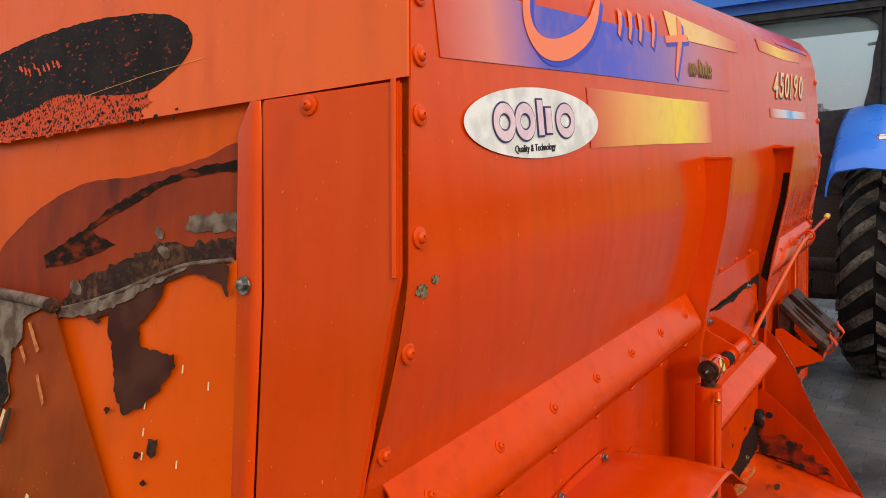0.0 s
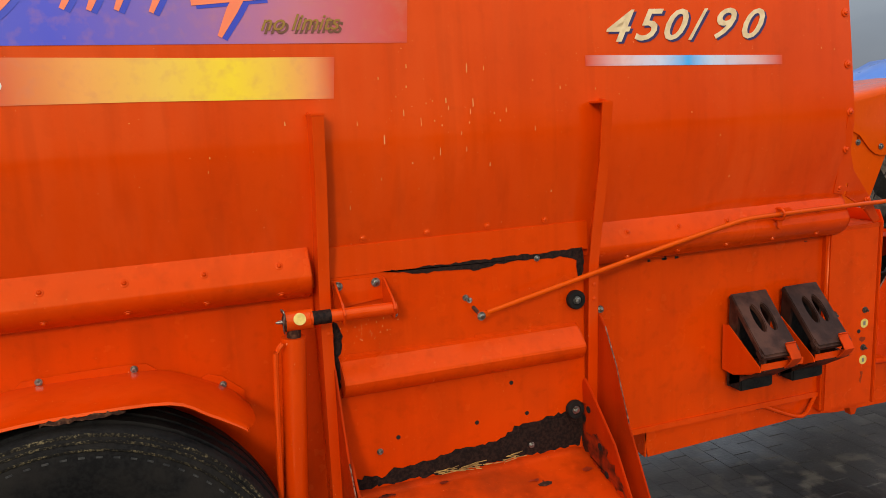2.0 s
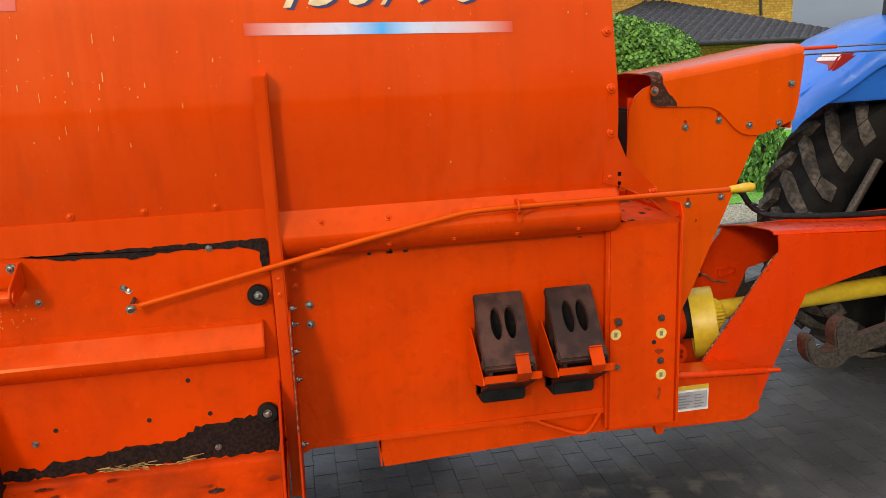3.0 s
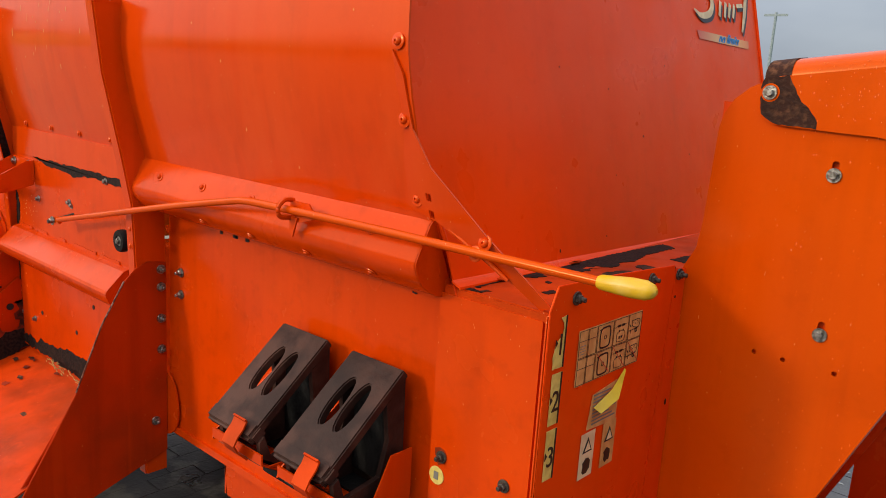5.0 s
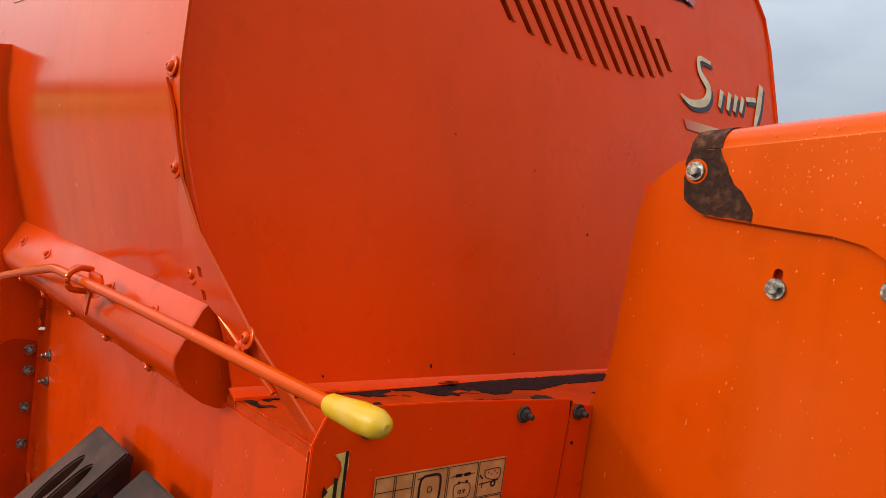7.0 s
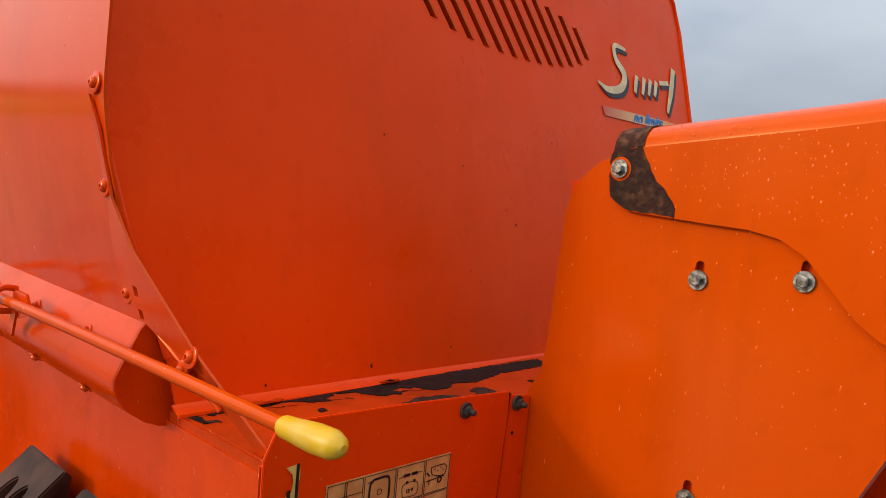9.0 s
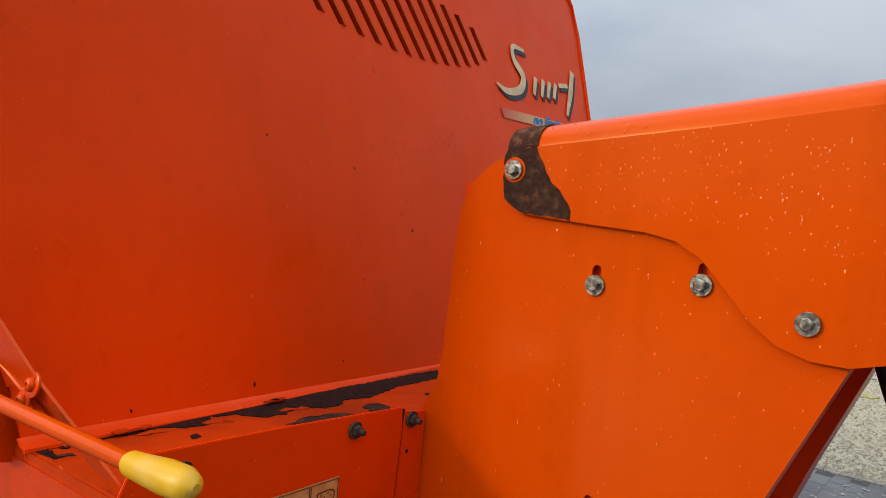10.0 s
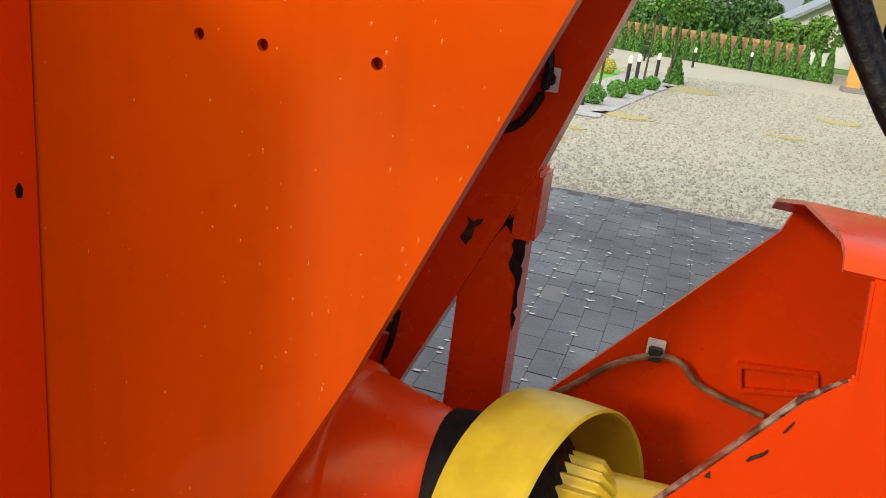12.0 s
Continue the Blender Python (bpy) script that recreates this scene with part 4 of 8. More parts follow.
for side, x in ((pl_l, 1.335), (pl_r, 2.2125)):
    edge = side[3:6]
    part("worn_edge", tube([(x, y - 0.0005, z) for y, z in edge], 0.0022, 6), SCRAPED, plate_l if x < 2 else plate_r, "edge worn to bare metal")
for k, (y, z) in enumerate([(0.0, 1.10), (0.0, 1.05), (0.0, 0.96), (0.0, 0.87), (-0.02, 0.66)]):
    bolt(HEX_STUD, (2.2160, y - 0.012, z), (1, 0, 0), plate_r)
for z in (1.098, 1.036):
    bolt(HEX_STUD, (2.272, 0.017, z), (0, -1, 0), front_low)
part("corner_plate", plate(smooth_loop([(2.20, 0.785), (2.25, 0.765), (2.27, 0.69), (2.25, 0.63), (2.19, 0.615)], 3), "xz", 0.006, 0.005), PAINT_LOW, front_low)
for x, w, h in ((2.462, 0.010, 0.008), (2.520, 0.020, 0.008), (2.530, 0.006, 0.016), (2.574, 0.013, 0.007), (3.145, 0.012, 0.003)):
    part("rust_hole", plate(jag(rect(x, x + w, 1.240, 1.240 + h), 0.0015, 0.004, int(x * 1000)), "xz", 0.0175, -0.0012), BLACK, front_low)

rnd = random.Random(31)
for k in range(26):
    x, t = rnd.uniform(1.40, 2.13), rnd.uniform(0.05, 0.95)
    y, z = -0.05 - 0.41 * t, 0.6425 - 0.130 * t
    a, b = rnd.uniform(0.006, 0.030), rnd.uniform(0.003, 0.010)
    part("dirt_patch", skin_poly(jag(ellipse(x, y, a, b, 9), 0.003, 0.006, 400 + k), lambda u, v, o: (u, v, 0.6450 - 0.317 * (-0.05 - v) + o), 0.0035, 0.0006), SMEAR if k % 3 else RUST, chute)
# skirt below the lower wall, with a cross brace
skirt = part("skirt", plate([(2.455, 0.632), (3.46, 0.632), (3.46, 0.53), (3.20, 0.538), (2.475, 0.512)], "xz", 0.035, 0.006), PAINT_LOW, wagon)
part("skirt_end", plate([(0.035, 0.632), (0.035, 0.514), (0.40, 0.535), (0.40, 0.632)], "yz", 2.462, 0.006), PAINT_LOW, skirt)
part("stay", tube(arc_points([(2.98, 0.02, 0.622), (3.06, 0.015, 0.585), (3.14, 0.01, 0.556), (3.18, 0.01, 0.565), (3.22, 0.015, 0.62)], 5), 0.008, 8), PAINT_LOW, skirt)
part("hole", block(2.955, 2.985, 0.030, 0.034, 0.608, 0.625), BLACK, skirt)
part("drain_bracket", plate([(3.43, 0.56), (3.49, 0.56), (3.485, 0.525), (3.47, 0.49), (3.45, 0.49), (3.44, 0.525)], "xz", 0.05, 0.03), PAINT_WORN, skirt)

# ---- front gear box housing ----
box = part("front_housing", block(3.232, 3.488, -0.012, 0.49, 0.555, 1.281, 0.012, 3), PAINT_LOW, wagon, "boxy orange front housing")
part("housing_ledge", block(3.25, 3.485, -0.010, 1.44, 1.264, 1.285, 0.003), PAINT_WORN, box)
part("centre_housing", block(3.25, 3.50, 0.50, 1.44, 0.62, 1.262), PAINT_FRONT, box)
cover = part("front_cover", plate([(-0.018, 1.290), (-0.006, 1.316), (0.003, 1.3325), (0.20, 1.326), (0.430, 1.313), (0.432, 1.28), (0.415, 0.996), (0.398, 0.60), (0.0, 0.56), (-0.014, 0.58)], "yz", 3.489, 0.004, bevel=0.001), PAINT_FRONT, wagon, "orange front cover plate with warning labels")
part("fold_strip", plate([(0.437, 1.306), (0.486, 1.298), (0.486, 0.60), (0.402, 0.60), (0.419, 0.996)], "yz", 3.487, 0.005, bevel=0.001), PAINT_FRONT, cover)
# black strip added to darken the seam beside the fold
part("dark_gap", plate([(0.428, 1.312), (0.4385, 1.308), (0.4205, 0.996), (0.403, 0.60), (0.396, 0.60), (0.413, 0.996)], "yz", 3.4895, 0.0006), BLACK, cover)
part("chip", plate(jag(ellipse(0.464, 1.004, 0.004, 0.007, 9), 0.0012, 0.003, 680), "yz", 3.4921, 0.0008), SOOT_AND_SHADE, cover)
part("hole", lathe([(0, 0.003), (0.001, 0.003)], (3.492, 0.447, 1.243), (1, 0, 0), 10), BLACK, cover)
part("side_flange", block(3.484, 3.492, -0.020, 0.004, 0.56, 1.285, 0.003), PAINT, cover)
for y, z, me in ((0.058, 1.303, HEX_DARK), (0.329, 1.298, HEX_DARK)):
    bolt(me, (3.4935, y, z), (1, 0, 0), cover)
bolt(HEX_DARK, (3.4925, 0.452, 1.291), (1, 0, 0), cover)
for x, z in ((3.274, 0.947), (3.425, 0.948), (3.425, 0.797)):
    bolt(HEX_DARK, (x, -0.0125, z), (0, -1, 0), box)
bolt(HEX_SMALL, (3.271, -0.0125, 0.789), (0, -1, 0), box)
for x, z in ((3.264, 0.905), (3.426, 0.894), (3.428, 0.746)):
    st = part("round_sticker", lathe([(0, 0.0185), (0.0012, 0.0185)], (x, -0.0125, z), (0, -1, 0), 24), STICKER, box, "round yellow lubrication sticker")
    part("grease_mark", block(x - 0.006, x + 0.005, -0.0147, -0.0139, z - 0.008, z + 0.008), GREY_INK, st)
part("hole", lathe([(0, 0.008), (0.0015, 0.008)], (3.40, -0.0125, 0.865), (0, -1, 0), 12), BLACK, box)
for k, pts in enumerate([[(3.405, 0.835), (3.432, 0.838), (3.430, 0.822), (3.412, 0.820)], [(3.418, 0.70), (3.428, 0.70), (3.426, 0.655), (3.419, 0.66)], [(3.260, 0.96), (3.284, 0.958), (3.280, 0.93), (3.264, 0.935)]]):
    part("grease_stain", plate(jag(pts, 0.006, 0.008, 80 + k), "xz", -0.0125, -0.0008), STAIN, box)
# flaked paint along the ledge
def ledge_chip(pts, seed, mat=SOOT_AND_SHADE):
    part("flaked_paint", plate(jag(pts, 0.0035, 0.007, seed), "xy", 1.2852, 0.001), mat, box, "dark bare patch of flaked paint")


ledge_chip([(3.285, 0.02), (3.308, 0.02), (3.298, 0.06), (3.303, 0.10), (3.318, 0.13), (3.300, 0.15), (3.322, 0.18), (3.326, 0.215), (3.300, 0.235), (3.312, 0.27), (3.345, 0.29), (3.352, 0.33), (3.338, 0.37), (3.362, 0.40), (3.366, 0.43), (3.345, 0.46), (3.362, 0.50), (3.34, 0.60), (3.345, 0.74), (3.30, 0.76), (3.288, 0.40)], 90)
ledge_chip([(3.392, 0.300), (3.380, 0.335), (3.386, 0.375), (3.400, 0.405), (3.418, 0.412), (3.424, 0.385), (3.452, 0.372), (3.464, 0.345), (3.452, 0.322), (3.420, 0.318)], 91, RUST)
ledge_chip([(3.395, 0.095), (3.410, 0.09), (3.414, 0.118), (3.400, 0.125)], 92)
ledge_chip([(3.352, 0.165), (3.362, 0.16), (3.364, 0.178), (3.355, 0.18)], 95)
ledge_chip([(3.39, 0.452), (3.425, 0.446), (3.44, 0.47), (3.42, 0.49), (3.388, 0.488)], 96, RUST)
ledge_chip([(3.27, -0.003), (3.33, -0.004), (3.33, 0.006), (3.27, 0.010)], 93)
# lifted flakes of paint curling up beside the bare steel
rnd = random.Random(23)
for y, x in ((0.132, 3.312), (0.218, 3.320), (0.345, 3.336), (0.368, 3.344)):
    w, h = rnd.uniform(0.005, 0.009), rnd.uniform(0.010, 0.022)
    part("paint_flake", grid_sheet([[(x + w, y - h * 0.4, 1.2862), (x + w * 0.6, y, 1.2862), (x + w * 1.2, y + h * 0.9, 1.2862)], [(x, y - h, 1.2866), (x - 0.003, y + 0.003, 1.2880), (x + 0.004, y + h, 1.2868)]], 0.0005), PAINT_WORN, box)
rnd = random.Random(17)
for k in range(12):
    y, x = rnd.uniform(0.0, 0.46), rnd.choice((3.477, 3.479, 3.33, 3.45))
    w, h = rnd.uniform(0.003, 0.006), rnd.uniform(0.005, 0.014)
    ledge_chip([(x - w, y), (x + w * 0.6, y - 0.004), (x + w, y + h), (x - w * 0.5, y + h * 0.8)], 300 + k, RUST if k % 2 else STAIN)
ledge_chip([(3.40, 0.60), (3.46, 0.59), (3.46, 0.75), (3.41, 0.74)], 94)

# ---- labels and foils ----

FADE = (0.64, 0.05, 0.002, 1)
side_yellow = ramp_x("yellow_foil", 0.545, 1.392, [(0.0, FADE), (0.25, lin(238, 160, 70)), (0.48, lin(240, 196, 70)), (0.68, lin(246, 214, 20)), (0.80, lin(242, 196, 60)), (0.93, lin(236, 150, 80)), (1.0, FADE)])
foil = part("yellow_foil", skin_poly([(0.547, 1.853), (0.90, 1.848), (1.381, 1.836), (1.392, 1.946), (1.05, 1.952), (0.549, 1.966)], on_side, 0.0013), side_yellow, near_wall, "faded yellow foil strip")
logo_ground = ramp_x("blue_foil", 0.05, 1.61, [(0.0, FADE), (0.10, lin(222, 130, 120)), (0.22, lin(70, 74, 190)), (0.42, lin(62, 70, 204)), (0.60, lin(128, 96, 178)), (0.80, lin(196, 110, 130)), (1.0, FADE)])
foil2 = part("blue_foil", skin_poly([(0.06, 1.995), (0.6, 1.992), (1.60, 1.980), (1.61, 2.098), (0.06, 2.098)], on_side, 0.0013), logo_ground, near_wall, "blue and violet logo foil")
part("upper_yellow_foil", skin_poly([(1.08, 2.10), (1.75, 2.10), (1.75, 2.135), (1.08, 2.165)], on_side, 0.0015), ramp_x("upper_yellow", 1.05, 1.76, [(0, lin(240, 190, 90)), (0.5, lin(238, 190, 110)), (1, FADE)]), near_wall)
part("blue_white_stripe", skin_poly([(2.160, 1.900), (2.905, 1.885), (2.905, 1.915), (2.160, 1.932)], on_side, 0.0013),
     ramp_x("stripe_foil", 2.16, 2.905, [(0.0, FADE), (0.18, lin(226, 190, 190)), (0.36, lin(206, 214, 236)), (0.50, lin(60, 170, 240)), (0.62, lin(200, 214, 236)), (0.85, lin(222, 180, 180)), (1.0, FADE)]), near_wall, "white foil stripe with a light blue middle")
part("blue_stripe", skin_poly([(2.08, 2.128), (2.50, 2.118), (2.84, 2.122), (2.86, 2.165), (2.50, 2.160), (2.06, 2.172)], on_side, 0.0013), ramp_x("stripe_yellow", 2.06, 2.86, [(0.0, FADE), (0.4, lin(244, 200, 40)), (1.0, FADE)]), near_wall)
part("blue_stripe", skin_poly([(2.42, 2.176), (3.08, 2.168), (3.10, 2.184), (2.40, 2.196)], on_side, 0.0013), ramp_x("stripe_blue", 2.40, 3.10, [(0.0, FADE), (0.6, lin(70, 90, 190)), (1.0, FADE)]), near_wall)

# logo drawn as plain brush strokes, shadow below and salmon above
logo = [([(0.66, 2.142), (0.575, 2.072), (0.47, 2.034), (0.385, 2.028), (0.338, 2.052), (0.330, 2.095), (0.365, 2.140)], [0.014, 0.036, 0.040, 0.036, 0.030, 0.024, 0.012]),
        ([(0.765, 2.130), (0.735, 2.076)], [0.020, 0.012]), ([(0.825, 2.135), (0.795, 2.072)], [0.022, 0.012]), ([(0.885, 2.135), (0.858, 2.072)], [0.022, 0.012]), ([(0.975, 2.140), (0.938, 2.066)], [0.022, 0.012]),
        ([(1.035, 2.090), (1.215, 2.106)], [0.016, 0.018]), ([(1.185, 2.150), (1.135, 2.07), (1.098, 2.004)], [0.028, 0.028, 0.012])]
for pts, w in logo:
    part("logo_shadow", stroke([(x + 0.012, z - 0.007) for x, z in pts], [k * 1.15 for k in w], on_side, 0.0022), BLUE_INK, foil2)
for pts, w in logo:
    part("logo_stroke", stroke(pts, w, on_side, 0.0032), SALMON, foil2)

tilt = math.degrees(math.atan2(0.010, 0.15))


def side_text(text, size, mat, x, z, off, parent, **k):
    return lettering(text, size, mat, Matrix.Translation(on_side(x, z, off)) @ pose(0, 0, 0, 90 - tilt, 0, 0) @ pose(0, 0, 0, 0, 0, k.pop("turn", 0.0)), parent, **k)


BRONZE = base_mat("bronze_ink", lin(112, 70, 44), 0.5)[0]
side_text("no limits", 0.060, BRONZE, 1.312, 2.028, 0.0036, foil2, shear=0.42, label="brown shadow of the lettering", sx=1.0, bold=0.0008)
side_text("no limits", 0.060, GOLD, 1.304, 2.036, 0.0046, foil2, shear=0.42, label="gold lettering", sx=1.0, bold=0.0004)
for sign, x, z in (("4", 2.262, 2.011), ("5", 2.368, 2.014), ("0", 2.466, 2.013), ("/", 2.552, 2.013), ("9", 2.650, 2.015), ("0", 2.764, 2.013)):
    wide = 1.0 if sign == "/" else 1.26
    side_text(sign, 0.134, NAVY, x + 0.009, z - 0.006, 0.0018, near_wall, shear=0.42, sx=wide, label="navy shadow of the model number", bold=0.0014)
    side_text(sign, 0.134, CREAM, x, z, 0.0032, near_wall, shear=0.42, sx=wide, label="cream model number", bold=0.0014)

# white oval maker's label with plain shapes for the name
badge = part("oval_label", skin_poly(ellipse(0.343, 1.9025, 0.2425, 0.058, 56, -0.012), on_side, 0.003), WHITE, near_wall, "white oval label with pale pink shapes")


def ring_shape(cx, cz, rx, rz, w):
    rows = [[on_side(cx + (rx + d) * math.cos(a), cz + (rz + d) * math.sin(a), o) for d, o in ((-w, 0.0048), (w, 0.0048), (w, 0.0055), (-w, 0.0055), (-w, 0.0048))] for a in [k * math.tau / 28 for k in range(29)]]
    return grid_sheet(rows)


for cx, rx in ((0.215, 0.026), (0.283, 0.026), (0.435, 0.030)):
    part("badge_shape", ring_shape(cx, 1.905, rx, 0.0215, 0.0105), NAVY, badge)
    b = ring_shape(cx, 1.905, rx, 0.0215, 0.0078)
    for v in b.verts:
        v.co.y -= 0.0008
    part("badge_shape", b, PINK, badge)
part("badge_shape", stroke([(0.338, 1.879), (0.338, 1.943)], [0.026, 0.026], on_side, 0.0045), NAVY, badge)
part("badge_shape", stroke([(0.338, 1.882), (0.338, 1.940)], [0.019, 0.019], on_side, 0.0056), PINK, badge)
part("badge_shape", stroke([(0.368, 1.882), (0.368, 1.930)], [0.028, 0.028], on_side, 0.0045), NAVY, badge)
part("badge_shape", stroke([(0.368, 1.885), (0.368, 1.927)], [0.021, 0.021], on_side, 0.0056), PINK, badge)
side_text("Quality & Technology", 0.0165, INK, 0.315, 1.862, 0.0045, badge, shear=0.15, label="small printed line", turn=0.0)

# front logo strokes
front_logo = [([(1.215, 2.016), (1.165, 2.018), (1.165, 1.985), (1.200, 1.950), (1.180, 1.915), (1.120, 1.902), (1.075, 1.915)], [0.008, 0.013, 0.016, 0.022, 0.022, 0.016, 0.006]),
              ([(1.262, 1.957), (1.246, 1.912)], [0.016, 0.012]), ([(1.300, 1.957), (1.284, 1.912)], [0.016, 0.012]), ([(1.332, 1.957), (1.316, 1.914)], [0.016, 0.012]),
              ([(1.364, 1.957), (1.348, 1.916)], [0.016, 0.012]), ([(1.380, 1.956), (1.430, 1.962)], [0.012, 0.012]), ([(1.466, 2.006), (1.442, 1.940), (1.412, 1.880)], [0.020, 0.022, 0.010])]
front_logo = [([(y + 0.036, z - 0.017) for y, z in pts], w) for pts, w in front_logo]
for pts, w in front_logo:
    part("logo_shadow", stroke([(y + 0.010, z - 0.010) for y, z in pts], w, on_front, 0.002), SHADOW_INK, front_panel)
for pts, w in front_logo:
    part("logo_stroke", stroke(pts, w, on_front, 0.0032), CREAM, front_panel)
front_stripe = part("foil_stripe", skin_poly([(1.13, 1.819), (1.49, 1.814), (1.495, 1.838), (1.12, 1.842)], on_front, 0.002),
                    ramp_x("front_stripe", 1.12, 1.51, [(0.0, lin(206, 60, 20)), (0.35, lin(226, 170, 110)), (0.7, lin(240, 170, 90)), (1.0, lin(236, 120, 50))], axis=1), front_panel, "pale foil stripe")
SKY_INK = base_mat("light_blue_ink", lin(58, 146, 214), 0.45)[0]
lettering("no limits", 0.042, SKY_INK, Matrix(((0, 0, 1, panel_x(1.828) + 0.004), (1, 0, 0, 1.335), (0, 1, 0, 1.829), (0, 0, 0, 1))), front_stripe, shear=0.3, label="light blue lettering", bold=0.0012)
blue_patch = part("blue_foil", skin_poly(jag([(0.60, 2.150), (0.96, 2.142), (1.187, 2.126), (1.215, 2.17), (1.209, 2.20), (1.10, 2.208), (1.0, 2.245), (0.60, 2.26)], 0.004, 0.02, 7), on_front, 0.002),
                  ramp_x("front_blue", 0.6, 1.2, [(0.0, lin(150, 80, 60)), (0.3, lin(120, 110, 170)), (0.62, lin(86, 88, 190)), (0.9, lin(190, 130, 150)), (1.0, lin(206, 70, 30))], axis=1), front_panel, "scraped blue logo foil")
part("scrape", skin_poly(jag([(0.58, 2.150), (0.80, 2.146), (0.962, 2.141), (1.188, 2.125), (1.08, 2.142), (0.93, 2.157), (0.827, 2.167), (0.743, 2.18), (0.58, 2.20)], 0.006, 0.018, 9), on_front, 0.003), RUST, blue_patch)
part("white_label", skin_poly(ellipse(0.915, 2.240, 0.125, 0.044, 32, 0.10), on_front, 0.0042), WHITE, blue_patch)
for k, (y, z, a) in enumerate(((0.60, 1.66, 0.0015), (0.75, 1.55, 0.002), (0.9, 1.73, 0.0014), (0.40, 1.70, 0.0014), (1.0, 1.5, 0.0016))):
    part("speck", skin_poly(jag(ellipse(y, z, a, a * 1.4, 7), a * 0.3, 0.004, k), on_front, 0.001), SOOT_AND_SHADE, front_panel)


# warning and number labels on the front cover
def on_cover(y, z, off=0.0):
    return (3.4935 + off, y, z)


def cover_text(text, size, mat, y, z, off, parent, **k):
    return lettering(text, size, mat, Matrix(((0, 0, 1, 3.4935 + off), (1, 0, 0, y), (0, 1, 0, z), (0, 0, 0, 1))), parent, **k)


for k, (num, z0, z1) in enumerate((("1", 1.186, 1.279), ("2", 1.082, 1.177), ("3", 0.978, 1.073))):
    torn = jag([(0.001, z0), (0.033, z0), (0.034, z1), (0.015, z1 - 0.004), (0.022, z1 - 0.012), (0.026, z1 - 0.022), (0.022, z1 - 0.034), (0.010, z1 - 0.044), (0.003, z1 - 0.052), (-0.001, z1 - 0.070)], 0.0016, 0.008, 100 + k) if num == "1" else rect(0.002, 0.033, z0, z1)
    lb = part("number_label", skin_poly(torn, on_cover, 0.001), STICKER, cover, "cream label with a black number")
    cover_text(num, 0.055, INK, 0.019, (z0 + z1) / 2 - 0.006, 0.002, lb, label="black number", sx=0.85)
    part("border", skin_poly(rect(0.0285, 0.0325, z0, z1), on_cover, 0.002), INK, lb)
    part("arrow", skin_poly([(0.002, (z0 + z1) / 2 + 0.008), (0.009, (z0 + z1) / 2), (0.002, (z0 + z1) / 2 - 0.008)], on_cover, 0.0022), INK, lb)
picto = part("pictogram_label", skin_poly(rect(0.077, 0.304, 1.134, 1.240), on_cover, 0.001), LABEL_PALE, cover, "pale label with rows of small pictograms")


def ink(points, w, name="pictogram", mat=INK, off=0.0022):
    part(name, stroke(points, [w] * len(points), on_cover, off, 0.0004), mat, picto)


def box_line(y0, y1, z0, z1, w):
    ink([(y0, z0), (y1, z0), (y1, z1), (y0, z1), (y0, z0 - w / 2)], w)


for y0, y1 in ((0.079, 0.137), (0.140, 0.195), (0.198, 0.250), (0.253, 0.302)):
    for z0, z1 in ((1.136, 1.186), (1.188, 1.238)):
        for a, b in (((y0, z0), (y1, z0)), ((y1, z0), (y1, z1)), ((y1, z1), (y0, z1)), ((y0, z1), (y0, z0))):
            ink([a, b], 0.0008, "rule", INK)
ink([(0.107, 1.136), (0.107, 1.238)], 0.0008, "rule", INK)
ink([(0.110, 1.136), (0.110, 1.238)], 0.0008, "rule", INK)
for z in (1.219, 1.167):
    ink([(0.079, z), (0.137, z)], 0.0008, "rule", INK)
for k in range(4):
    ink([(0.083, 1.210 - 0.005 * k), (0.101 - 0.003 * (k % 2), 1.210 - 0.005 * k)], 0.0011, "print_line", GREY_INK)
for zc in (1.212, 1.160):
    c = 0.167
    ink([(c - 0.011, zc + 0.019), (c + 0.011, zc + 0.019), (c + 0.017, zc + 0.012), (c + 0.017, zc - 0.012), (c + 0.011, zc - 0.019), (c - 0.011, zc - 0.019), (c - 0.017, zc - 0.012), (c - 0.017, zc + 0.012), (c - 0.011, zc + 0.019)], 0.0032)
    ink([(c - 0.022, zc + 0.016), (c - 0.013, zc + 0.018)], 0.0012)
    box_line(c - 0.003, c + 0.003, zc - 0.003, zc + 0.003, 0.0009)
    box_line(0.211, 0.237, zc - 0.019, zc - 0.001, 0.0009)
    for y in (0.216, 0.230):
        ink([(y, zc + 0.0015), (y + 0.004, zc + 0.0015)], 0.004)
    ink([(0.202, zc + 0.010), (0.211, zc + 0.012), (0.246, zc + 0.012)], 0.0009)
    ink([(0.211, zc + 0.012), (0.222, zc + 0.012)], 0.0045)
    ink([(0.226, zc + 0.012), (0.237, zc + 0.012)], 0.0045)
    ink([(0.264, zc + 0.013), (0.292, zc + 0.013), (0.295, zc + 0.002), (0.288, zc - 0.003), (0.268, zc + 0.002), (0.264, zc + 0.013)], 0.0012)
    ink([(0.256, zc - 0.006), (0.292, zc - 0.004)], 0.0014)
    ink([(0.262, zc - 0.012), (0.262, zc - 0.004)], 0.0011)
    ink([(0.256, zc + 0.007), (0.262, zc + 0.001)], 0.0022)
    part("pictogram", plate(ellipse(0.283, zc - 0.008, 0.005, 0.005, 16), "yz", 3.4957, 0.0004, [ellipse(0.283, zc - 0.008, 0.0025, 0.0025, 12)]), INK, picto)
    for y, z in ((0.271, 0.008), (0.277, 0.005), (0.283, 0.009), (0.288, 0.005)):
        ink([(y, zc + z), (y + 0.002, zc + z + 0.0015)], 0.0012)
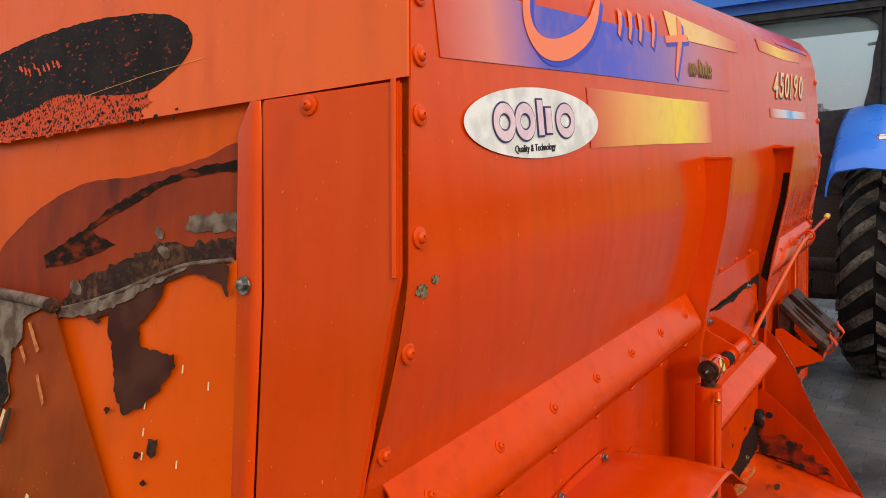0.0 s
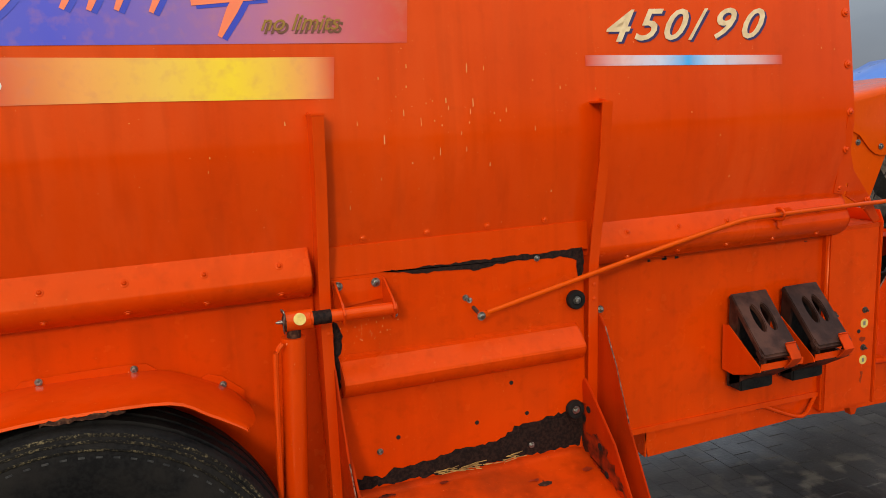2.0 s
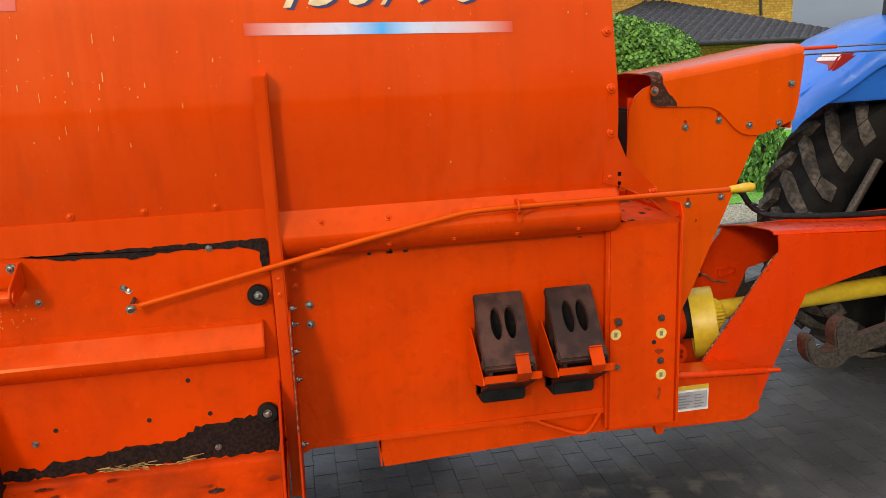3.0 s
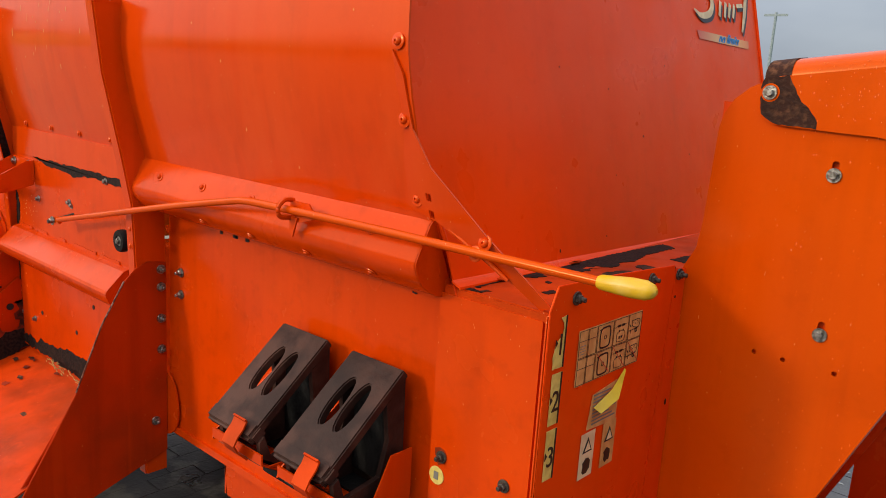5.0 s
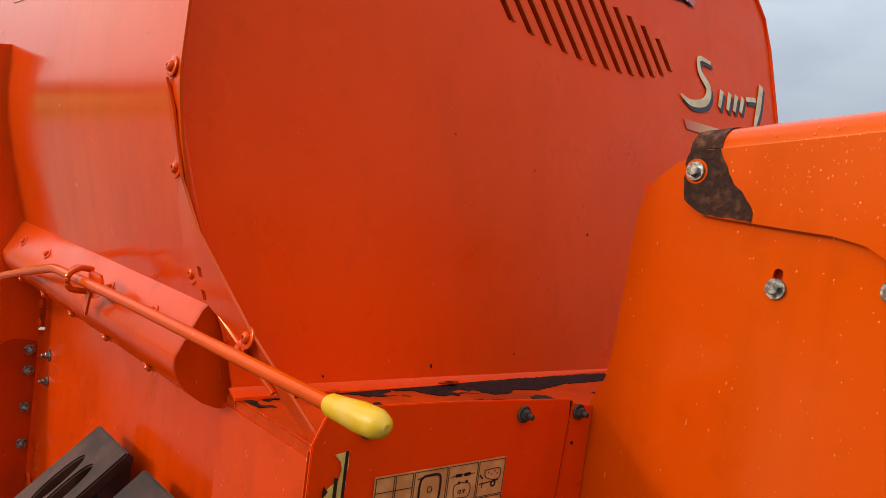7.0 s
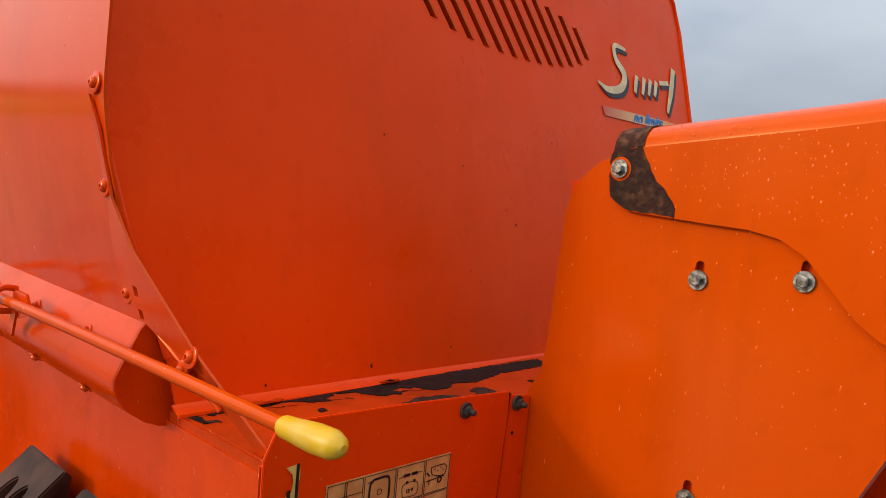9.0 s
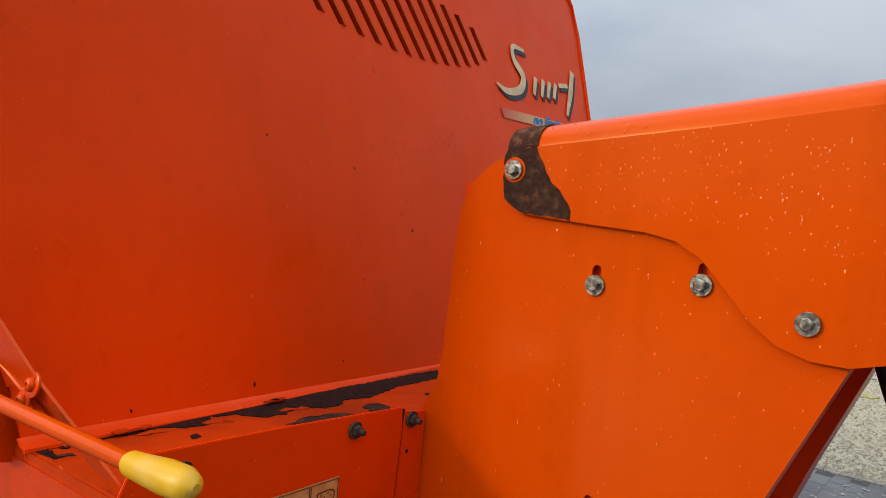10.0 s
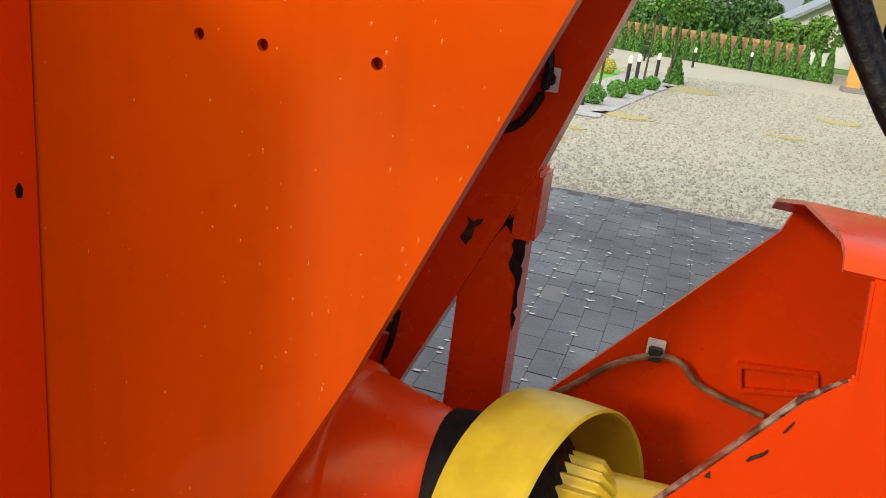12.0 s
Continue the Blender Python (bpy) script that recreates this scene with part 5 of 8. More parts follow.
for y0, y1 in ((0.140, 0.195), (0.198, 0.250), (0.253, 0.302)):
    ink([(y0 + 0.001, 1.185), (y1 - 0.001, 1.137)], 0.0011, "cross_line", RED_INK, 0.0032)
cover_text("12 V", 0.0075, INK, 0.224, 1.2005, 0.0022, picto, name="lettering", label="small black lettering")
notice = part("text_label", skin_poly([(0.135, 1.036), (0.242, 1.028), (0.244, 1.115), (0.146, 1.103)], on_cover, 0.001), LABEL_PALE, cover, "pale text label with a peeling yellow edge")
for k in range(9):
    part("print_line", skin_poly(rect(0.15, 0.235 - 0.012 * (k % 3), 1.042 + k * 0.0072, 1.045 + k * 0.0072), on_cover, 0.002), GREY_INK, notice)
part("peeled_corner", grid_sheet([[(3.497, 0.150, 1.078), (3.506, 0.196, 1.105), (3.498, 0.252, 1.132)], [(3.512, 0.154, 1.070), (3.520, 0.200, 1.090), (3.500, 0.254, 1.128)]], 0.0006), YELLOW, notice)
for y0, y1 in ((0.121, 0.170), (0.199, 0.247)):
    wl_ = part("warning_label", skin_poly(rect(y0, y1, 0.938, 1.030), on_cover, 0.001), CREAM if y0 < 0.15 else LABEL_PALE, cover, "warning label with a triangle")
    ym = (y0 + y1) / 2
    part("triangle", skin_poly([(ym - 0.016, 0.990), (ym + 0.016, 0.990), (ym, 1.020)], on_cover, 0.002), INK, wl_)
    part("triangle", skin_poly([(ym - 0.010, 0.994), (ym + 0.010, 0.994), (ym, 1.012)], on_cover, 0.003), CREAM, wl_)
    part("bar", skin_poly(jag(ellipse(ym, 0.961, 0.013, 0.015, 12), 0.003, 0.006, int(y0 * 999)), on_cover, 0.002), INK, wl_)

# ---- lever, wheel chocks ----
lever = part("lever_bar", tube(arc_points([(1.805, -0.112, 1.180), (2.1, -0.112, 1.243), (2.45, -0.114, 1.318), (2.70, -0.116, 1.367), (2.765, -0.117, 1.377), (2.84, -0.117, 1.380), (3.10, -0.104, 1.381), (3.625, -0.082, 1.379)], 5), 0.0082, 12), PAINT_WING, wagon,
             "long bent orange lever bar with a yellow grip")
part("flat_end", block(1.775, 1.815, -0.118, -0.106, 1.168, 1.186, 0.003), PAINT_WING, lever)
part("grip", tube([(3.612, -0.0825, 1.379), (3.617, -0.082, 1.379), (3.632, -0.0815, 1.3795), (3.664, -0.080, 1.381), (3.688, -0.079, 1.382), (3.699, -0.0787, 1.3825), (3.704, -0.0785, 1.3825)], [0.009, 0.0115, 0.0125, 0.0150, 0.0146, 0.0105, 0.004], 18), GRIP, lever, "worn yellow plastic grip")
part("pivot_pin", tube([(1.782, -0.04, 1.190), (1.782, -0.135, 1.172)], 0.006, 10), DARK_STEEL, lever)
bolt(HEX, (1.782, -0.120, 1.174), (0, -1, 0), lever)
bolt(HEX_SMALL, (1.770, -0.055, 1.212), (0, -1, 0.3), lever)
hook_r = part("lever_guide", tube(arc_points([(2.905, -0.085, 1.362), (2.905, -0.128, 1.366), (2.905, -0.134, 1.386), (2.905, -0.118, 1.400), (2.905, -0.096, 1.398)], 5), 0.005, 8), PAINT, wagon)
part("guide_plate", plate([(2.90, 1.398), (2.96, 1.398), (2.985, 1.372), (2.93, 1.355), (2.905, 1.365)], "xz", -0.102, 0.004), PAINT, hook_r)
part("guide_tab", plate([(2.905, 1.366), (2.93, 1.366), (2.915, 1.325), (2.905, 1.335)], "xz", -0.106, 0.004), PAINT, hook_r)


def wheel_chock(x0, x1):
    c = thing("wheel_chock", ((x0 + x1) / 2, -0.10, 0.765), "dark brown plastic wheel chock with slots in an orange holder", "wheel chock", "spare wheel chocks")
    # sloped face with two slots, in its own plane (u across, v down the slope)
    w = x1 - x0
    up, dn = Vector((x0, -0.014, 1.086)), Vector((x0 - 0.014, -0.196, 0.915))
    ux, uv = Vector((1, 0, 0)), (dn - up).normalized()
    ln = (dn - up).length
    nn = ux.cross(uv).normalized()
    holes = [ellipse(w * a, ln * 0.44, w * 0.11, ln * 0.225, 18) for a in (0.375, 0.665)]
    bm = plate(rect(0, w, 0, ln), "xy", 0.0, 0.022, holes, bevel=0.003)
    for v in bm.verts:
        v.co = up + ux * v.co.x + uv * v.co.y + nn * (v.co.z - 0.011)
    part("sloped_face", bm, CHOCK, c)
    lipb = block(-0.004, w + 0.004, ln - 0.03, ln + 0.012, -0.020, 0.014, 0.008, 3)
    for v in lipb.verts:
        v.co = up + ux * v.co.x + uv * v.co.y - nn * v.co.z
    part("nose", lipb, CHOCK, c)
    for x in (x0 + 0.004, x1 - 0.016):
        part("side_web", plate([(-0.012, 1.075), (-0.06, 1.03), (-0.05, 0.95), (-0.07, 0.88), (-0.16, 0.865), (-0.178, 0.915), (-0.19, 0.905), (-0.186, 0.86), (-0.03, 0.775), (-0.004, 0.775)], "yz", x, 0.012), CHOCK, c)
    part("back", block(x0 + 0.002, x1 - 0.002, -0.016, -0.003, 0.745, 0.88, 0.004), CHOCK, c)
    # dark block added behind the slots; it stands in for the shaded hollow
    part("core", block(x0 + 0.020, x1 - 0.020, -0.030, -0.017, 0.84, 1.045, 0.004), RUBBER, c)
    part("foot", block(x0 + 0.004, x1 - 0.006, -0.078, -0.012, 0.745, 0.82, 0.006), RUBBER, c)
    part("base", grid_sheet([[(x, y, z) for x in (x0 + 0.004, x1 - 0.004)] for y, z in ((-0.008, 0.766), (-0.05, 0.785), (-0.184, 0.868))], 0.014), CHOCK, c)
    return c


for x0, x1 in ((2.782, 2.938), (3.016, 3.170)):
    wheel_chock(x0, x1)
    h = part("chock_holder", grid_sheet([[(x, y, z) for x in (x0 - 0.012, (x0 + x1) / 2, x1 + 0.012)] for y, z in ((-0.002, 0.812), (-0.06, 0.806), (-0.150, 0.836), (-0.196, 0.862), (-0.197, 0.885))], 0.004), PAINT, wagon, "orange holder bracket")
    part("side_tab", plate([(-0.002, 0.98), (-0.03, 0.985), (-0.19, 0.875), (-0.196, 0.858), (-0.06, 0.808), (-0.002, 0.812)], "yz", x0 - 0.016, 0.004), PAINT, h)
    part("side_tab", plate([(-0.002, 0.93), (-0.06, 0.93), (-0.10, 0.855), (-0.18, 0.858), (-0.06, 0.808), (-0.002, 0.812)], "yz", x1 + 0.012, 0.004), PAINT, h)
    xm = x0 + (x1 - x0) * 0.66
    part("retaining_strap", grid_sheet([[(x, y, z) for x in (xm - 0.021, xm, xm + 0.021)] for y, z in ((-0.198, 0.862), (-0.222, 0.885), (-0.230, 0.900), (-0.222, 0.915), (-0.208, 0.930), (-0.200, 0.945), (-0.204, 0.952))], 0.004), PAINT_WORN, h, "bent orange strap over the chock")

# ---- wheel and mudguard ----
def tyre_profile(r, w):
    return [(-w * 0.42, r * 0.62), (-w * 0.50, r * 0.70), (-w * 0.53, r * 0.80), (-w * 0.545, r * 0.86), (-w * 0.53, r * 0.90), (-w * 0.545, r * 0.905), (-w * 0.535, r * 0.935), (-w * 0.50, r * 0.945), (-w * 0.49, r * 0.962), (-w * 0.44, r * 0.98), (-w * 0.36, r * 0.99), (-w * 0.35, r * 0.955), (-w * 0.29, r * 0.955), (-w * 0.28, r * 0.996),
            (-w * 0.16, r), (-w * 0.15, r * 0.96), (-w * 0.09, r * 0.96), (-w * 0.08, r), (w * 0.07, r), (w * 0.08, r * 0.96), (w * 0.14, r * 0.96), (w * 0.14, r), (w * 0.29, r * 0.996), (w * 0.31, r * 0.965), (w * 0.34, r * 0.965),
            (w * 0.36, r * 0.99), (w * 0.43, r * 0.975), (w * 0.49, r * 0.92), (w * 0.52, r * 0.82), (w * 0.50, r * 0.70), (w * 0.42, r * 0.62)]


DUST = grained("dusty_rubber", lin(34, 32, 28), lin(112, 101, 74), 150, 0.9, lo=0.50, hi=0.68, relief=0.4, depth=0.003, c3=lin(24, 23, 22), gloss=0.1)
RUBBER_GREY = grained("rubbed_rubber", lin(46, 47, 48), lin(70, 70, 68), 60, 0.7, gloss=0.15)


def wagon_wheel(y, r=0.545):
    wh = part("wheel", lathe(tyre_profile(r, 0.26), (0.63, y, r), (0, 1, 0), 64), RUBBER, wagon, "black ribbed truck tyre on a yellow rim", smooth=30)
    s = -1 if y < MID_Y else 1
    for q0, q1, r0, r1 in ((0.478, 0.500, 0.972, 0.958), (0.523, 0.541, 0.948, 0.938), (0.538, 0.548, 0.912, 0.902)):
        ring_ = [(s * 0.26 * q0, r * r0 + 0.0005), (s * 0.26 * (q0 + q1) / 2 + s * 0.0015, r * (r0 + r1) / 2 + 0.002), (s * 0.26 * q1, r * r1 + 0.0005), (s * 0.26 * (q0 + q1) / 2 - s * 0.003, r * (r0 + r1) / 2 - 0.006)]
        part("dusty_rib", lathe(ring_, (0.63, y, r), (0, 1, 0), 64, closed=True), DUST, wh, "dusty shoulder rib")
    bars = bmesh.new()
    for k in range(76):
        a = math.tau * k / 76
        m_ = Matrix.Translation((0.63, y + s * 0.1415, r)) @ Matrix.Rotation(a, 4, "Y") @ Matrix.Translation((0, 0, r * 0.872)) @ Matrix.Diagonal((0.015, 0.004, 0.004, 1))
        bmesh.ops.create_cube(bars, size=1.0, matrix=m_)
    tagged(part("sidewall_bars", bars, RUBBER_GREY, wh, "row of short raised bars"), kind="stuff")
    rim = part("rim", lathe([(0.105, r * 0.625), (0.108, r * 0.60), (0.06, r * 0.56), (0.02, r * 0.50), (0.03, r * 0.30), (0.045, r * 0.26), (0.05, 0.0001)], (0.63, y, r), (0, s, 0), 40), RIM, wh, "yellow steel rim")
    for k in range(8):
        a = k * math.tau / 8
        bolt(HEX, (0.63 + 0.12 * math.cos(a), y + s * 0.045, r + 0.12 * math.sin(a)), (0, s, 0), rim)
    return wh


wagon_wheel(-0.155)
wagon_wheel(1.60)
part("axle", tube([(0.63, -0.05, 0.545), (0.63, 1.5, 0.545)], 0.05, 14), PAINT_RED, wagon)
part("chassis_beam", block(0.0, 3.25, 0.35, 0.45, 0.50, 0.62), PAINT_RED, wagon)
part("chassis_beam", block(0.0, 3.25, 1.0, 1.1, 0.50, 0.62), PAINT_RED, wagon)
W = arc_points([(0.22, 0, 0.86), (0.235, 0, 0.96), (0.316, 0, 1.041), (0.387, 0, 1.091), (0.494, 0, 1.122), (0.66, 0, 1.124), (0.855, 0, 1.118), (0.965, 0, 1.076), (1.045, 0, 1.030), (1.095, 0, 0.975)], 4)
L = arc_points([(0.215, 0, 0.86), (0.232, 0, 0.95), (0.316, 0, 1.040), (0.418, 0, 1.087), (0.507, 0, 1.112), (0.68, 0, 1.119), (0.880, 0, 1.112), (0.970, 0, 1.066), (1.045, 0, 1.020), (1.092, 0, 0.985)], 4)
rows = []
for t in (0.0, 0.05, 0.3, 0.6, 0.85, 0.93, 1.0):
    rows.append([(a.x + (b.x - a.x) * t, -0.004 - 0.262 * t, a.z + (b.z - a.z) * t + 0.010 * math.sin(t * math.pi)) for a, b in zip(W, L)])
    k = max(0.0, (t - 0.55) / 0.45) ** 2
    for c, f in ((-1, 0.040), (-2, 0.022), (-3, 0.008)):
        x, y, z = rows[-1][c]
        rows[-1][c] = (x - f * k * 0.8, y, z + f * k * 0.55)
rows.append([(x, -0.271, z - 0.006 - 0.003 * math.sin(x * 60) * (0.6 < x < 0.85)) for x, y, z in rows[-1]])
guard = part("mudguard", grid_sheet(rows, 0.003), PAINT, wagon, "bent orange sheet mudguard with a torn lip")
for tab in ([(0.245, 0.945), (0.238, 0.985), (0.300, 1.062), (0.375, 1.105), (0.387, 1.091), (0.316, 1.041)],
            [(0.494, 1.122), (0.515, 1.140), (0.66, 1.146), (0.762, 1.146), (0.826, 1.142), (0.855, 1.119), (0.66, 1.124)],
            [(0.965, 1.077), (0.985, 1.086), (1.023, 1.073), (1.082, 1.022), (1.079, 0.992)]):
    part("fixing_tab", plate(tab, "xz", -0.002, -0.005, bevel=0.001), PAINT, guard)
for x, z in ((0.322, 1.058), (0.557, 1.134), (0.794, 1.132), (1.024, 1.049)):
    bolt(HEX_SMALL, (x, -0.008, z), (0, -1, 0), guard)
part("torn_lip", plate(jag([(0.585, 1.112), (0.66, 1.114), (0.72, 1.114), (0.78, 1.112), (0.78, 1.106), (0.70, 1.104), (0.64, 1.104), (0.585, 1.104)], 0.004, 0.010, 33), "xz", -0.273, 0.001), RUST, guard)

# ---- conveyor wing at the front ----
wing_out = [(3.462, 0.52), (3.471, 0.99), (3.478, 1.26), (3.484, 1.303), (3.506, 1.346), (3.513, 1.40), (3.521, 1.597), (3.528, 1.625), (3.545, 1.655), (3.575, 1.680), (3.605, 1.693), (3.64, 1.70), (4.06, 1.66), (4.060, 1.480), (3.944, 1.210), (3.810, 0.894), (3.733, 0.735), (3.66, 0.56)]


def slot_hole(x, z):
    return smooth_loop([(x - 0.0055, z + 0.004), (x + 0.0055, z + 0.004), (x + 0.0055, z + 0.024), (x - 0.0055, z + 0.024)], 3)


wing_bolts = ((3.751, 1.528), (3.890, 1.548), (3.772, 1.225), (3.913, 1.245))
pilot = [ellipse(x, z, 0.005, 0.005, 10) for x, z in ((3.655, 1.159), (3.712, 1.158), (3.808, 1.157))]
wing = part("conveyor_side", plate(wing_out, "xz", 0.488, 0.006, [slot_hole(x, z) for x, z in wing_bolts] + pilot + [smooth_loop([(3.545, 0.668), (3.622, 0.668), (3.622, 0.686), (3.545, 0.686)], 3)]), PAINT_WING, wagon,
            "bright orange conveyor side plate with slotted bolts", smooth=20)
part("inner_sheet", plate([(3.52, 0.53), (3.52, 1.65), (4.02, 1.62), (3.93, 1.20), (3.72, 0.75), (3.66, 0.58)], "xz", 0.500, 0.004), PAINT_RED, wing)
part("edge_fold", grid_sheet([[(4.060, 0.488, 1.480), (3.944, 0.488, 1.210), (3.810, 0.488, 0.894), (3.733, 0.488, 0.735)], [(4.062, 0.500, 1.480), (3.946, 0.500, 1.210), (3.812, 0.500, 0.894), (3.735, 0.500, 0.735)]], 0.003), PAINT_WING, wing)
for x, z in wing_bolts:
    bolt(HEX_BIG, (x, 0.487, z), (0, -1, 0), wing)
hood_pts = [(3.606, 1.698), (3.648, 1.704), (3.90, 1.738), (4.225, 1.788), (4.238, 1.780), (4.222, 1.60), (4.206, 1.532), (4.12, 1.500), (4.06, 1.482), (4.02, 1.482), (3.985, 1.492), (3.955, 1.512), (3.92, 1.548), (3.888, 1.580), (3.855, 1.597), (3.815, 1.604),
            (3.75, 1.606), (3.660, 1.610), (3.632, 1.612), (3.612, 1.622), (3.602, 1.641), (3.598, 1.68)]
hood = part("conveyor_hood", plate(hood_pts, "xz", 0.478, 0.005), PAINT_WING, wagon, "bright orange conveyor hood with a rusty corner", smooth=20)
roof_rows = []
roof_edge = ((0.478, 0.0), (0.480, 0.010), (0.486, 0.020), (0.496, 0.028), (0.512, 0.033), (0.56, 0.037), (0.72, 0.040), (0.90, 0.030), (0.945, 0.0))
for y, dz in roof_edge:
    roof_rows.append([(3.606, y, 1.698 + dz), (3.90, y, 1.738 + dz), (4.234, y, 1.789 + dz)])
part("hood_roof", grid_sheet(roof_rows, 0.004), PAINT_WING, hood, smooth=50)
part("hood_far_side", plate([(3.56, 1.645), (3.62, 1.72), (4.236, 1.815), (4.19, 1.50), (3.60, 1.45)], "xz", 0.945, 0.005), PAINT_RED, hood)
part("belt", block(3.56, 3.60, 0.52, 0.92, 1.20, 1.60, 0.01), RUBBER, hood, "black rubber belt edge")
part("rusty_corner", plate(jag([(3.605, 1.699), (3.650, 1.705), (3.655, 1.69), (3.668, 1.672), (3.688, 1.645), (3.706, 1.632), (3.710, 1.611), (3.632, 1.613), (3.612, 1.622), (3.602, 1.641), (3.598, 1.68)], 0.0025, 0.008, 71), "xz", 0.4778, -0.0012), RUST, hood, "rusty bare corner")
part("rusty_roof_corner", grid_sheet([[(3.603, y - 0.0015, 1.698 + dz + 0.001), (3.650 + 0.05 * (0.02 - dz), y - 0.0015, 1.7045 + dz + 0.001)] for y, dz in roof_edge[:6]], 0.001), RUST, hood)
part("paint_ring", lathe([(0, 0.0175), (0.0008, 0.0175)], (3.617, 0.4772, 1.671), (0, -1, 0), 20), PAINT_WING, hood)
for x, z in ((3.617, 1.671), (4.015, 1.523), (4.142, 1.525), (4.186, 1.674)):
    bolt(HEX_BIG, (x, 0.4755, z), (0, -1, 0), hood)
part("end_sheet", plate([(0.49, 1.50), (0.94, 1.50), (0.94, 1.81), (0.49, 1.80)], "yz", 4.20, 0.004), PAINT_RED, hood)
pale_steel = grained("scraped_pale_steel", lin(176, 160, 150), lin(130, 100, 84), 24, 0.5, 0.3)
part("bottom_bracket", plate([(4.079, 1.512), (4.206, 1.524), (4.202, 1.496), (4.104, 1.457)], "xz", 0.74, 0.06, bevel=0.002), pale_steel, hood, "scraped bare bracket under the hood")
part("wire_hook", tube(arc_points([(4.162, 0.735, 1.520), (4.158, 0.728, 1.498), (4.164, 0.724, 1.474), (4.176, 0.722, 1.462), (4.194, 0.722, 1.470), (4.199, 0.724, 1.486)], 6), 0.003, 8), DARK_STEEL, hood)
# sloping frame beam behind the plate, with a leg and cable tags
beam = part("frame_beam", plate([(4.06, 1.52), (3.944, 1.228), (3.865, 1.004), (3.70, 0.636), (3.62, 0.46), (3.50, 0.46), (3.60, 0.75), (3.90, 1.52)], "xz", 0.93, 0.08), PAINT_RED, wagon, "dark orange sloping frame beam")
part("frame_leg", plate([(3.775, 0.84), (3.858, 0.96), (3.862, 0.30), (3.775, 0.30)], "xz", 0.952, 0.07), PAINT_RED, beam)
part("leg_cap", block(3.835, 3.872, 0.945, 1.03, 0.90, 1.0, 0.006), PAINT_RED, beam)
part("worn_spot", plate(jag([(3.828, 0.925), (3.861, 0.952), (3.8615, 0.77), (3.856, 0.79), (3.853, 0.85), (3.843, 0.86), (3.846, 0.905)], 0.003, 0.01, 3), "xz", 0.9505, -0.001), SOOT_AND_SHADE, beam)
part("worn_spot", plate(jag([(3.775, 0.90), (3.783, 0.912), (3.781, 0.930), (3.791, 0.924), (3.803, 0.928), (3.793, 0.914), (3.789, 0.900), (3.784, 0.889)], 0.002, 0.006, 4), "xz", 0.929, -0.001), RUST, beam)
for x, z in ((3.866, 1.124), (3.690, 0.747)):
    t_ = part("cable_tag", block(x - 0.010, x + 0.010, 0.920, 0.926, z - 0.015, z + 0.015, 0.001), WHITE, beam, "small white cable tie base")
    part("cable_tie", block(x - 0.012, x + 0.006, 0.910, 0.920, z - 0.006, z + 0.008, 0.002), INK, t_)
part("cable", tube(arc_points([(3.83, 0.915, 1.19), (3.858, 0.905, 1.17), (3.862, 0.905, 1.115), (3.83, 0.91, 1.062), (3.77, 0.915, 1.05), (3.70, 0.92, 1.06)], 6), 0.006, 8), HOSE, beam)
part("cable", tube(arc_points([(3.705, 0.905, 0.78), (3.700, 0.90, 0.73), (3.678, 0.90, 0.66), (3.66, 0.90, 0.60)], 6), 0.005, 8), HOSE, beam)

# ---- drawbar and drive shaft ----
near_pl = [(3.50, 0.33), (3.677, 0.318), (4.02, 0.318), (4.119, 0.335), (4.181, 0.499), (4.316, 0.809), (4.64, 0.89), (5.15, 0.98), (5.15, 1.04), (4.624, 1.048), (4.170, 1.070), (4.178, 0.998), (4.150, 0.975), (3.824, 0.518), (3.695, 0.530), (3.50, 0.54)]
drawbar = part("drawbar", plate(near_pl, "xz", 0.480, 0.008, bevel=0.002), PAINT_RED, wagon, "red-orange sheet drawbar with scraped edges")
far_pl = [(3.60, 0.33), (4.119, 0.335), (4.181, 0.499), (4.316, 0.809), (4.64, 0.89), (5.15, 0.98), (5.15, 1.04), (4.30, 1.02), (4.180, 1.024), (4.168, 0.988), (3.866, 0.632), (3.75, 0.5)]
part("far_plate", plate(far_pl, "xz", 0.925, 0.008), PAINT_RED, drawbar)
part("top_sheet", grid_sheet([[(4.152, y, 1.072 + dz), (4.40, y, 1.062 + dz), (4.80, y, 1.045 + dz), (5.15, y, 1.036 + dz)] for y, dz in ((0.482, 0.0), (0.492, 0.010), (0.515, 0.015), (0.70, 0.0), (0.90, -0.040), (0.93, -0.055))], 0.004), PAINT_RED, drawbar)
part("floor_sheet", block(3.55, 4.12, 0.49, 0.93, 0.33, 0.338), PAINT_RED, drawbar)
part("scraped_edge", tube([(3.824, 0.483, 0.522), (4.00, 0.483, 0.7645), (4.150, 0.483, 0.975), (4.174, 0.483, 0.996)], [0.002, 0.0032, 0.003, 0.0015], 8), SCRAPED, drawbar, "edge scraped to bare metal")
part("stiffener", plate([(4.157, 0.814), (4.250, 0.824), (4.258, 0.792), (4.166, 0.774)], "xz", 0.9245, -0.010, [[(4.163, 0.808), (4.245, 0.818), (4.251, 0.796), (4.170, 0.781)]], bevel=0.001), PAINT_RED, drawbar)
for k, pts in enumerate(([(4.142, 0.948), (4.149, 0.959), (4.150, 0.956), (4.145, 0.948)], [(4.124, 0.919), (4.136, 0.931), (4.137, 0.9295), (4.126, 0.918)], [(4.100, 0.896), (4.104, 0.902), (4.105, 0.898)], [(3.95, 0.688), (3.960, 0.700), (3.962, 0.697)])):
    part("chip", plate(jag(pts, 0.0012, 0.005, 630 + k), "xz", 0.4796, -0.0008), RUST, drawbar)
